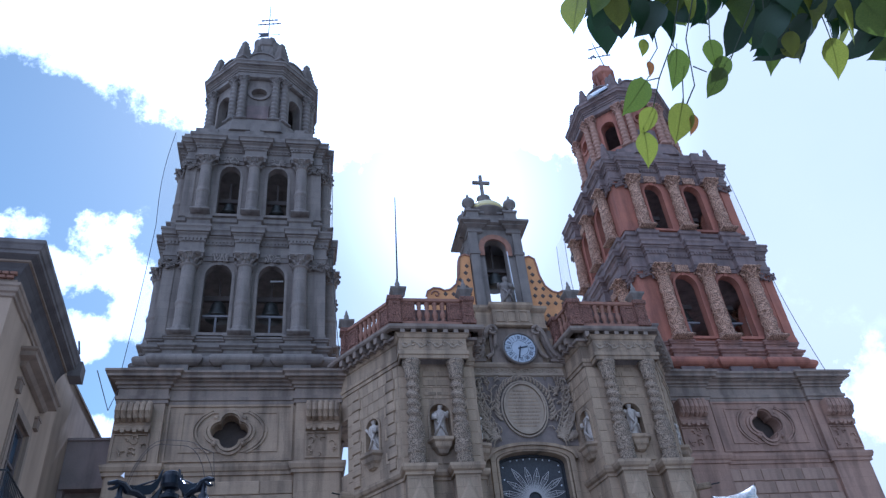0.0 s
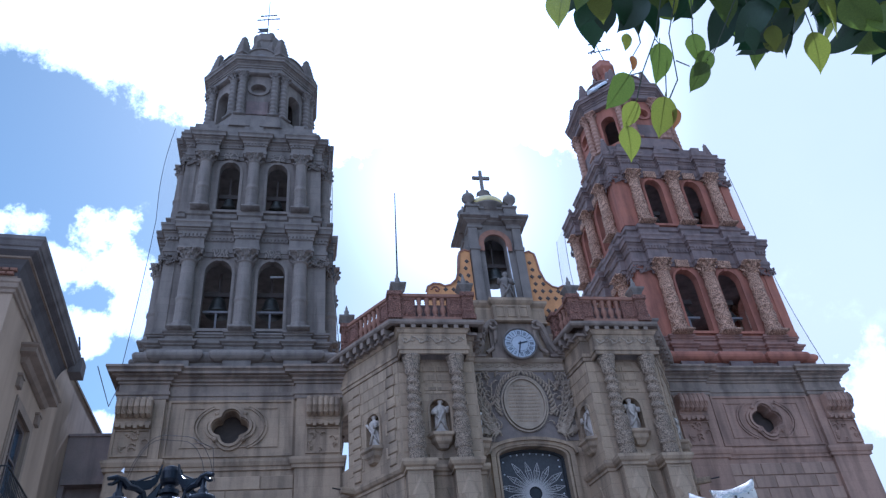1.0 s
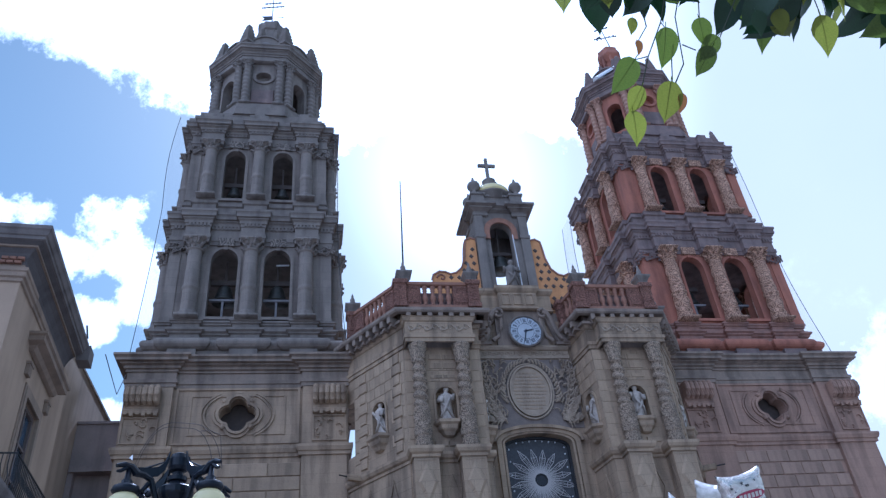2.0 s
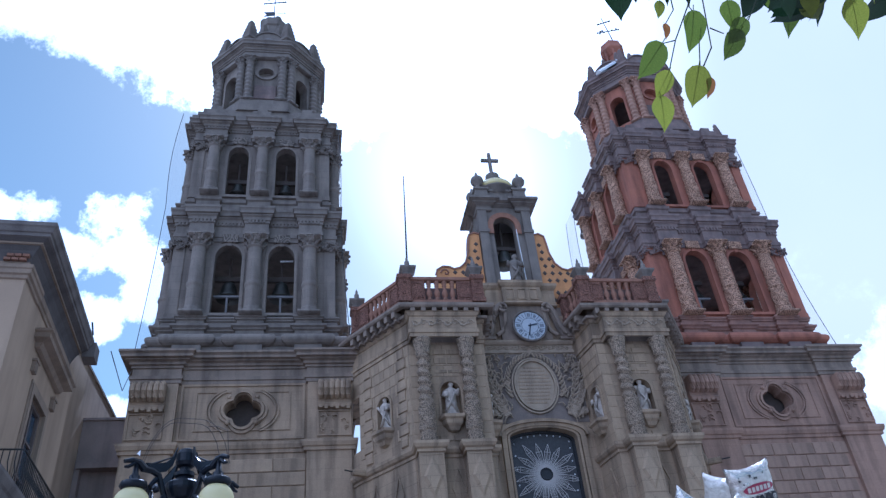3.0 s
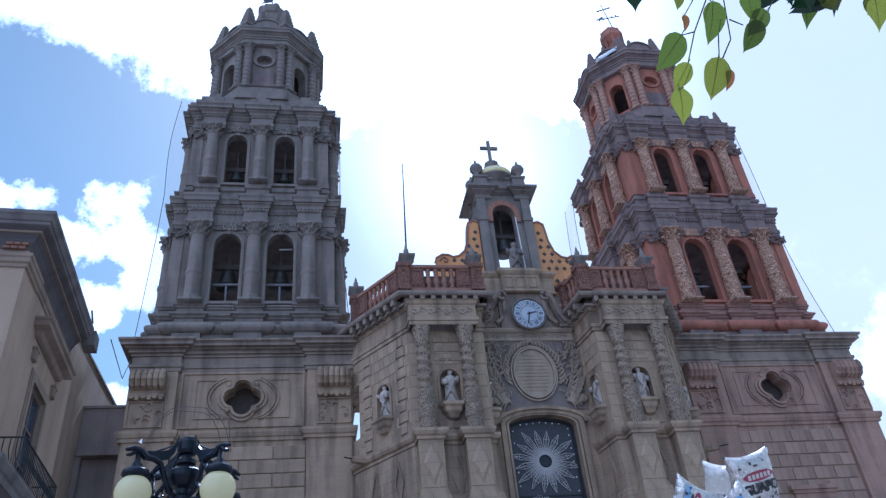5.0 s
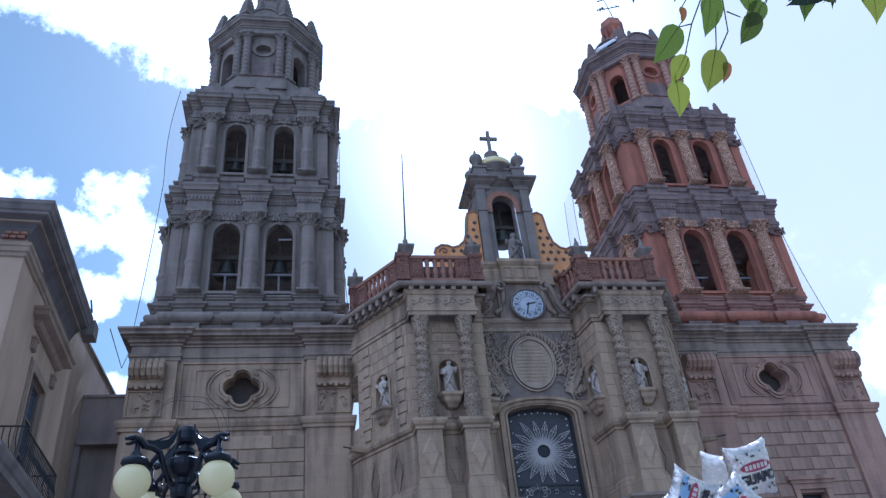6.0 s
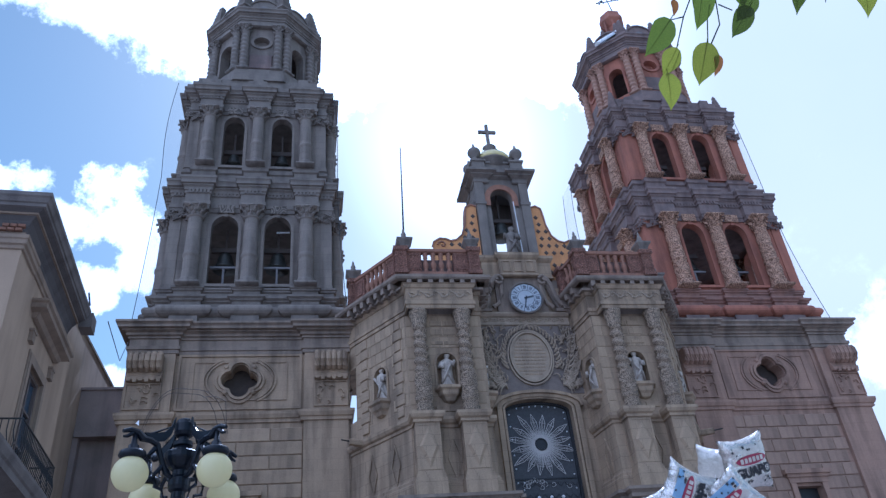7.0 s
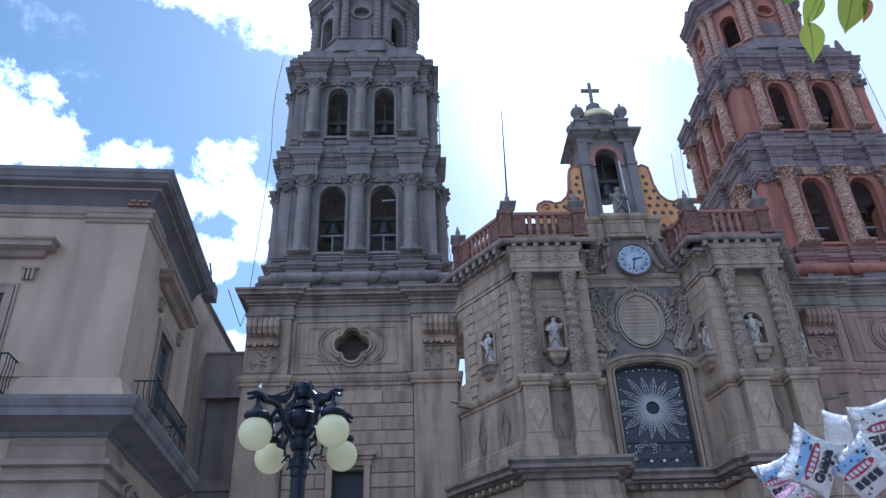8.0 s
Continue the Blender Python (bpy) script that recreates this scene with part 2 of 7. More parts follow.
FASCIA = material("weathered_grey_eaves", (0.20, 0.172, 0.155), (0.135, 0.118, 0.110), stain=0.5, scale=1.6, vary=0.6)
PAVING = material("plaza_paving", (0.30, 0.275, 0.26), (0.23, 0.21, 0.20), scale=0.7)
GLOBE = material("cream_lamp_glass", (0.82, 0.76, 0.47), (0.74, 0.68, 0.42), rough=0.35, bump=0.0, scale=1.2, translucent=0.45, vary=0.12, mixing=0.4)
LAMPPAINT = material("dark_blue_green_lamp_paint", (0.008, 0.011, 0.018), (0.005, 0.006, 0.010), rough=0.32, scale=6, bump=0.1)
LAMPPAINT.node_tree.nodes["Principled BSDF"].inputs["Specular IOR Level"].default_value = 0.25


# ---- mesh helpers ----
def part(name, bm, material_, parent=None, label="", at=None, smooth=False):
    me = bpy.data.meshes.new(name)
    bmesh.ops.recalc_face_normals(bm, faces=bm.faces)
    bm.to_mesh(me)
    bm.free()
    if smooth:
        me.polygons.foreach_set("use_smooth", [True] * len(me.polygons))
    me.materials.append(material_)
    ob = new(name, me)
    ob.parent = parent
    if at is not None:
        ob.matrix_basis = at
    if label:
        tagged(ob, label)
    return ob


def again(ob, at, parent=None):
    """Another object on the same mesh."""
    o = new(ob.name.split(".")[0], ob.data)
    o.parent = parent or ob.parent
    o.matrix_basis = at
    return o


def thing(name, label, category, at=None, group="", kind=""):
    ob = new(name)
    ob.empty_display_size = 0.2
    if at is not None:
        ob.matrix_basis = at
    return tagged(ob, label, category, group, kind)


def box(bm, x0, x1, y0, y1, z0, z1, m=None):
    vs = [bm.verts.new((x, y, z)) for z in (z0, z1) for x, y in ((x0, y0), (x1, y0), (x1, y1), (x0, y1))]
    for f in ((3, 2, 1, 0), (4, 5, 6, 7), (0, 1, 5, 4), (1, 2, 6, 5), (2, 3, 7, 6), (3, 0, 4, 7)):
        bm.faces.new([vs[i] for i in f])
    if m is not None:
        bmesh.ops.transform(bm, matrix=m, verts=vs)
    return vs


def bevel_box(bm, x0, x1, y0, y1, z0, z1, b=0.02):
    """A box whose front (-y) face has a chamfer all round."""
    p = [(x0, y1, z0), (x1, y1, z0), (x1, y1, z1), (x0, y1, z1), (x0, y0 + b, z0), (x1, y0 + b, z0), (x1, y0 + b, z1), (x0, y0 + b, z1),
         (x0 + b, y0, z0 + b), (x1 - b, y0, z0 + b), (x1 - b, y0, z1 - b), (x0 + b, y0, z1 - b)]
    vs = [bm.verts.new(q) for q in p]
    for i in range(4):
        j = (i + 1) % 4
        bm.faces.new((vs[i], vs[j], vs[4 + j], vs[4 + i]))
        bm.faces.new((vs[4 + i], vs[4 + j], vs[8 + j], vs[8 + i]))
    bm.faces.new(vs[8:12])
    bm.faces.new((vs[3], vs[2], vs[1], vs[0]))


def offset(path, o, closed=True):
    """The plan line moved outward by o (to the right of its direction), mitred."""
    n, out = len(path), []
    for i in range(n):
        p = Vector(path[i])
        a = Vector(path[i - 1]) if (closed or i > 0) else None
        b = Vector(path[(i + 1) % n]) if (closed or i < n - 1) else None
        ns = []
        for q, r in ((a, p), (p, b)):
            if q is not None and r is not None and (r - q).length > 1e-6:
                d = (r - q).normalized()
                ns.append(Vector((d.y, -d.x)))
        if len(ns) == 2:
            s = ns[0] + ns[1]
            k = s / max(s.length_squared / 2, 0.3)
        else:
            k = ns[0]
        out.append(p + k * o)
    return out


def moulding(bm, path, profile, closed=True, caps=True):
    """Sweeps a profile of (outward, z) round a plan line that runs counter-clockwise."""
    rings = [[bm.verts.new((q.x, q.y, z)) for q in offset(path, o, closed)] for o, z in profile]
    n = len(path)
    for a, b in zip(rings, rings[1:]):
        for i in range(n if closed else n - 1):
            j = (i + 1) % n
            bm.faces.new((a[i], a[j], b[j], b[i]))
    if closed and caps:
        bm.faces.new(rings[0][::-1])
        bm.faces.new(rings[-1])
    elif not closed:
        for k in (0, n - 1):
            if len(rings) > 2:
                bm.faces.new([r[k] for r in rings])


def cornice(z0, h, p, base=0.0):
    """A classical cornice profile with fillets and undercuts."""
    steps = ((0.0, 0.0), (0.10, 0.0), (0.10, 0.09), (0.05, 0.10), (0.07, 0.16), (0.22, 0.20), (0.26, 0.20), (0.26, 0.29), (0.20, 0.30), (0.24, 0.38), (0.46, 0.45), (0.52, 0.45), (0.52, 0.53),
             (0.47, 0.54), (0.82, 0.56), (0.82, 0.72), (0.76, 0.73), (0.84, 0.80), (0.95, 0.86), (1.0, 0.86), (1.0, 1.0), (0.0, 1.05))
    return [(base + p * a, z0 + h * b) for a, b in steps]


def sq(half, breaks=(), cx=0.0, cy=0.0):
    """A square plan, counter-clockwise, with parts (middle, half width, how far) that step forward on each side."""
    side = [(-half, -half)]
    for c, w, p in sorted(breaks):
        side += [(c - w, -half), (c - w, -half - p), (c + w, -half - p), (c + w, -half)]
    out = []
    for k in range(4):
        ca, sa = (1, 0, -1, 0)[k], (0, 1, 0, -1)[k]
        out += [(cx + x * ca - y * sa, cy + x * sa + y * ca) for x, y in side]
    return out


def rect(hx, hy, w, p):
    """A rectangular plan whose corner piers, w wide, step forward by p."""
    side = lambda h, d: [(-h - p, -d - p), (-h + w, -d - p), (-h + w, -d), (h - w, -d), (h - w, -d - p)]
    out = []
    for k in range(4):
        ca, sa = (1, 0, -1, 0)[k], (0, 1, 0, -1)[k]
        out += [(x * ca - y * sa, x * sa + y * ca) for x, y in side(*((hx, hy) if k % 2 == 0 else (hy, hx)))]
    return out


def ngon(r, n, turn=0.0, cx=0.0, cy=0.0):
    return [(cx + r * math.cos(turn + 2 * math.pi * i / n), cy + r * math.sin(turn + 2 * math.pi * i / n)) for i in range(n)]


def lathe(bm, prof, seg=16, mod=None, cx=0.0, cy=0.0, caps=True):
    rings = []
    for r, z in prof:
        ring = []
        for i in range(seg):
            a = 2 * math.pi * i / seg
            q = mod(r, z, a) if mod else r
            ring.append(bm.verts.new((cx + q * math.cos(a), cy + q * math.sin(a), z)))
        rings.append(ring)
    for a, b in zip(rings, rings[1:]):
        for i in range(seg):
            bm.faces.new((a[i], a[(i + 1) % seg], b[(i + 1) % seg], b[i]))
    if caps:
        bm.faces.new(rings[0][::-1])
        bm.faces.new(rings[-1])


def arch(cx, w, zb, zs, rise=None, n=12):
    """Outline of an arched opening: half width w, sill zb, springing zs."""
    rise = w if rise is None else rise
    pts = [(cx + w, zb), (cx + w, zs)]
    pts += [(cx + w * math.cos(math.pi * i / n), zs + rise * math.sin(math.pi * i / n)) for i in range(1, n)]
    return pts + [(cx - w, zs), (cx - w, zb)]


def quatrefoil(cx, cz, r, n=9):
    pts = []
    for k in range(4):
        a0 = k * math.pi / 2
        c = (cx + 0.50 * r * math.cos(a0), cz + 0.50 * r * math.sin(a0))
        for i in range(n):
            a = a0 - 1.5 + 3.0 * i / (n - 1)
            pts.append((c[0] + 0.5 * r * math.cos(a), c[1] + 0.5 * r * math.sin(a)))
    return pts


def ellipse(cx, cz, a, b, n=28):
    return [(cx + a * math.cos(2 * math.pi * i / n), cz + b * math.sin(2 * math.pi * i / n)) for i in range(n)]


def holed(bm, u0, u1, v0, v1, hole, depth, m=None, back=False, front=0.0):
    """A wall face in the xz plane at y = front with one hole, and the hole's reveal going back by depth."""
    cu, cv = sum(p[0] for p in hole) / len(hole), sum(p[1] for p in hole) / len(hole)
    pts = sorted(hole, key=lambda p: math.atan2(p[1] - cv, p[0] - cu))

    def inner(a):
        for i in range(len(pts)):
            p, q = pts[i], pts[(i + 1) % len(pts)]
            d = Vector((math.cos(a), math.sin(a)))
            e = Vector((q[0] - p[0], q[1] - p[1]))
            den = d.x * -e.y + e.x * d.y
            if abs(den) < 1e-12:
                continue
            w = Vector((p[0] - cu, p[1] - cv))
            t = (w.x * -e.y + e.x * w.y) / den
            s = (d.x * w.y - d.y * w.x) / den
            if t > 0 and -1e-9 <= s <= 1 + 1e-9:
                return (cu + t * d.x, cv + t * d.y)
        return pts[0]
    rays = [(math.atan2(p[1] - cv, p[0] - cu), p) for p in pts]
    for c in ((u0, v0), (u1, v0), (u1, v1), (u0, v1)):
        a = math.atan2(c[1] - cv, c[0] - cu)
        if min(abs(a - b[0]) for b in rays) > 1e-6:
            rays.append((a, inner(a)))
    rays.sort(key=lambda r: r[0])
    ins, outs, deep = [], [], []
    for a, p in rays:
        c, s = math.cos(a), math.sin(a)
        k = min([(u1 - cu) / c if c > 1e-9 else 1e9, (u0 - cu) / c if c < -1e-9 else 1e9, (v1 - cv) / s if s > 1e-9 else 1e9, (v0 - cv) / s if s < -1e-9 else 1e9])
        ins.append(bm.verts.new((p[0], front, p[1])))
        outs.append(bm.verts.new((cu + k * c, front, cv + k * s)))
        deep.append(bm.verts.new((p[0], front + depth, p[1])))
    n = len(rays)
    for i in range(n):
        j = (i + 1) % n
        bm.faces.new((ins[i], outs[i], outs[j], ins[j]))
        bm.faces.new((ins[i], ins[j], deep[j], deep[i]))
    if back:
        bm.faces.new(deep)
    if m is not None:
        bmesh.ops.transform(bm, matrix=m, verts=ins + outs + deep)


def band(bm, pts, w, y0, y1, closed=True, m=None):
    """A flat raised band, w wide outward, that follows an outline in the xz plane."""
    n = len(pts)
    out = offset([(p[0], p[1]) for p in pts], w, closed)
    rows = []
    for i in range(n):
        a, b = pts[i], out[i]
        rows.append([bm.verts.new(q) for q in ((a[0], y1, a[1]), (a[0], y0, a[1]), (b.x, y0, b.y), (b.x, y1, b.y))])
    for i in range(n if closed else n - 1):
        p, q = rows[i], rows[(i + 1) % n]
        for k in range(3):
            bm.faces.new((p[k], p[k + 1], q[k + 1], q[k]))
    if m is not None:
        bmesh.ops.transform(bm, matrix=m, verts=[v for r in rows for v in r])


def tube(bm, pts, r, seg=6, r2=None):
    """A round rod through the points, tapering from r to r2."""
    pts = [Vector(p) for p in pts]
    r2 = r if r2 is None else r2
    rings = []
    for i, p in enumerate(pts):
        d = (pts[min(i + 1, len(pts) - 1)] - pts[max(i - 1, 0)]).normalized()
        s = d.cross(Vector((0, 0, 1)) if abs(d.z) < 0.95 else Vector((1, 0, 0))).normalized()
        t = s.cross(d)
        q = r + (r2 - r) * i / max(1, len(pts) - 1)
        rings.append([bm.verts.new(p + s * q * math.cos(2 * math.pi * k / seg) + t * q * math.sin(2 * math.pi * k / seg)) for k in range(seg)])
    for a, b in zip(rings, rings[1:]):
        for k in range(seg):
            bm.faces.new((a[k], a[(k + 1) % seg], b[(k + 1) % seg], b[k]))
    bm.faces.new(rings[0][::-1])
    bm.faces.new(rings[-1])


def turn(k):
    """The pose that carries the front of a square building to its k-th side."""
    return pose(0, 0, 0, 0, 0, 90 * k)


def rough_up(bm, amount, size, seed=0.0):
    for v in bm.verts:
        v.co += noise.noise_vector(v.co * size + Vector((seed, seed * 1.7, 0))) * amount

# ---- ground ----
bm = bmesh.new()
box(bm, -900, 900, -900, 900, -0.4, 0.0)
tagged(part("ground", bm, PAVING), "pale stone-paved plaza ground", "ground", kind="structure")


# ---- bell towers ----
T, CY = 13.21, 5.13       # the towers' axes; depth from the base's front to the axis


def column_mesh(h, r, style, seed):
    """A carved column on a square plinth, with a leafy capital under a square abacus. Styles: worn, scrolled, ringed."""
    bm = bmesh.new()
    cap, base = 0.15 * h, 0.085 * h
    prof = [(1.32 * r, 0.3 * base), (1.32 * r, 0.45 * base), (1.16 * r, 0.52 * base), (1.26 * r, 0.75 * base), (1.05 * r, base)]
    n = 50 if style == "worn" else 120
    prof += [((1.0 - 0.1 * i / n) * r, base + (h - base - cap) * i / n) for i in range(1, n + 1)]
    prof += [(1.1 * r, h - 0.97 * cap), (1.1 * r, h - 0.9 * cap), (0.92 * r, h - 0.85 * cap), (1.0 * r, h - 0.55 * cap), (1.12 * r, h - 0.24 * cap), (1.3 * r, h - 0.12 * cap)]

    def mod(q, z, a):
        t = (z - base) / (h - base - cap)
        if not 0 < t < 1:
            return q
        c = noise.noise(Vector((math.cos(a) * 2.2, math.sin(a) * 2.2, z * 4.5 + seed)))
        if style == "ringed":
            return q * (0.96 + 0.13 * math.cos(a + 15.0 * z) + 0.03 * c)
        if 0.36 < t < 0.40:
            return q * 1.12
        if style == "worn":
            return q * (0.98 + (0.07 * c if t < 0.36 else 0.03 * c))
        if t <= 0.36:
            # interlaced scrolls on the lowest third
            rib = max(math.cos(4 * a + 7.5 * z), math.cos(4 * a - 7.5 * z), 0.0) ** 2
            return q * (0.93 + 0.17 * rib + 0.08 * c)
        # a broad ribbon winding upward, with leaves between its turns
        w = math.cos(2 * a + 6.0 * z)
        return q * (0.95 + 0.13 * max(w, 0.0) ** 2 + 0.05 * max(math.cos(7 * a - 11 * z), 0.0) * (w < 0.2) + 0.06 * c)
    lathe(bm, prof, 24 if style == "worn" else 36, mod)
    box(bm, -1.42 * r, 1.42 * r, -1.42 * r, 1.42 * r, 0.0, 0.3 * base)
    box(bm, -1.38 * r, 1.38 * r, -1.38 * r, 1.38 * r, h - 0.12 * cap, h)
    for row, (z0, z1, out, k0) in enumerate(((0.85, 0.5, 1.32, 0.0), (0.55, 0.14, 1.6, 0.5))):
        for k in range(8):
            a = 2 * math.pi * (k + k0) / 8
            c, w = math.cos(a), math.sin(a)
            path = [(0.92, z0), (1.06, 0.5 * (z0 + z1)), (0.75 * out + 0.25, z1), (out, z1 + 0.06), (out - 0.04, z1 + 0.2)]
            tube(bm, [(r * q * c, r * q * w, h - cap * z) for q, z in path], 0.22 * r, 5, 0.12 * r)
    return bm


def bell_bm(r):
    bm = bmesh.new()
    lathe(bm, [(r, 0), (r * 1.0, 0.06 * r), (0.82 * r, 0.35 * r), (0.66 * r, 0.9 * r), (0.6 * r, 1.25 * r), (0.48 * r, 1.48 * r), (0.2 * r, 1.58 * r), (0.14 * r, 1.9 * r)], 20)
    return bm


def stage(tower, z0, z1, half, wall, trim, colmat, col, hw, zb, zs, rise, spread, ztop, chalf, plain):
    """One belfry storey: four walls each with two arched openings, columns, and an entablature that steps out over them."""
    # walls
    carve = GREYCARVE if plain else TAN
    for k in range(4):
        bm = bmesh.new()
        for s in (-1, 1):
            u0, u1 = (-half, 0) if s < 0 else (0, half)
            holed(bm, u0, u1, z0, z1, arch(s * 1.36, hw, zb, zs, rise), 0.42, turn(k), front=-half)
        part("wall", bm, wall, tower)
        bm = bmesh.new()
        for s in (-1, 1):
            band(bm, arch(s * 1.36, hw, zb, zs, rise), 0.16, -half - 0.07, -half + 0.02, closed=False, m=turn(k))
            box(bm, s * 1.36 - 0.10, s * 1.36 + 0.10, -half - 0.12, -half, zs + rise - 0.08, zs + rise + 0.22, turn(k))
            box(bm, s * 1.36 - hw - 0.25, s * 1.36 + hw + 0.25, -half - 0.16, -half + 0.3, zb - 0.16, zb, turn(k))
        part("arch_surround", bm, wall, tower)
        # carved panels over the arches, and leaf carving beside the capitals
        for s in (-1, 1):
            zt = zs + rise + 0.12
            bm = bmesh.new()
            box(bm, s * 1.36 - 0.42, s * 1.36 + 0.42, -half - 0.19, -half, zt, zt + 0.5, turn(k))
            part("arch_panel", bm, carve, tower, "carved panel over an arch")
            bm = bmesh.new()
            for i in range(16):
                x = s * (spread + 0.45 + (half - spread - 0.35) * (i % 8) / 7)
                z = z1 - 0.16 - 0.30 * (i // 8)
                a = 1.3 * i
                pts = [(x + 0.16 * (1 - j / 7) * math.cos(a + 0.8 * j), -half - 0.14 - 0.02 * j, z + 0.16 * (1 - j / 7) * math.sin(a + 0.8 * j)) for j in range(6)]
                tube(bm, pts, 0.07, 5, 0.03)
            bmesh.ops.transform(bm, matrix=turn(k), verts=bm.verts)
            part("leaf_carving", bm, trim, tower)
        # corner strips
        for s in (-1, 1):
            bm = bmesh.new()
            box(bm, min(s * (half - 0.55), s * (half + 0.02)), max(s * (half - 0.55), s * (half + 0.02)), -half - 0.05, -half, z0, z1, turn(k))
            for zz in (z0, z1 - 0.3):
                box(bm, min(s * (half - 0.6), s * (half + 0.04)), max(s * (half - 0.6), s * (half + 0.04)), -half - 0.09, -half, zz, zz + 0.3, turn(k))
            part("corner_pilaster", bm, wall, tower)
    # columns
    first = None
    for k in range(4):
        for x in (-spread, 0.0, spread):
            at = turn(k) @ pose(x, -half - 0.30, col[0])
            if first is None:
                first = part("column", column_mesh(col[1] - col[0], col[2], "worn" if plain else "scrolled", half), colmat, tower, "worn grey carved column" if plain else "tan scroll-carved column", at, True)
            else:
                again(first, at)
    # entablature: architrave, frieze and cornice, with projections over columns and corners
    brk = [(x, 0.60, 0.34) for x in (-spread, 0.0, spread)]
    bm = bmesh.new()
    p = chalf - half - 0.34 - 0.05
    h = ztop - z1
    moulding(bm, sq(half + 0.05, brk), [(0.02, z1 - 0.05), (0.05, z1 + 0.1 * h), (0.09, z1 + 0.1 * h), (0.09, z1 + 0.22 * h), (0.03, z1 + 0.24 * h), (0.03, z1 + 0.46 * h)]
             + cornice(z1 + 0.48 * h, 0.52 * h, max(p, 0.3), 0.05))
    part("entablature", bm, trim, tower)
    bm = bmesh.new()
    for k in range(4):
        n = int(half * 2 / 0.19)
        for i in range(n):
            x = -half + (i + 0.5) * 2 * half / n
            fwd = 0.34 if min(abs(x - c) for c in (-spread, 0, spread)) < 0.55 else 0.0
            box(bm, x - 0.055, x + 0.055, -half - 0.05 - fwd - 0.13, -half - fwd, z1 + 0.49 * h, z1 + 0.6 * h, turn(k))
    tagged(part("dentil_course", bm, trim, tower), kind="stuff")


def relief(bm, x0, x1, z0, z1, y, seed, n=5, m=None):
    """A swirl of carved leaves standing out from the wall."""
    rnd = random.Random(seed)
    for i in range(n):
        cx, cz = rnd.uniform(x0, x1), rnd.uniform(z0, z1)
        a0, r = rnd.uniform(0, 6.28), rnd.uniform(0.10, 0.22)
        pts = [(cx + r * (1 - j / 9) * math.cos(a0 + j * 0.55), y - 0.03, cz + r * (1 - j / 9) * math.sin(a0 + j * 0.55)) for j in range(8)]
        tube(bm, pts, 0.045, 5, 0.02)
    return bm


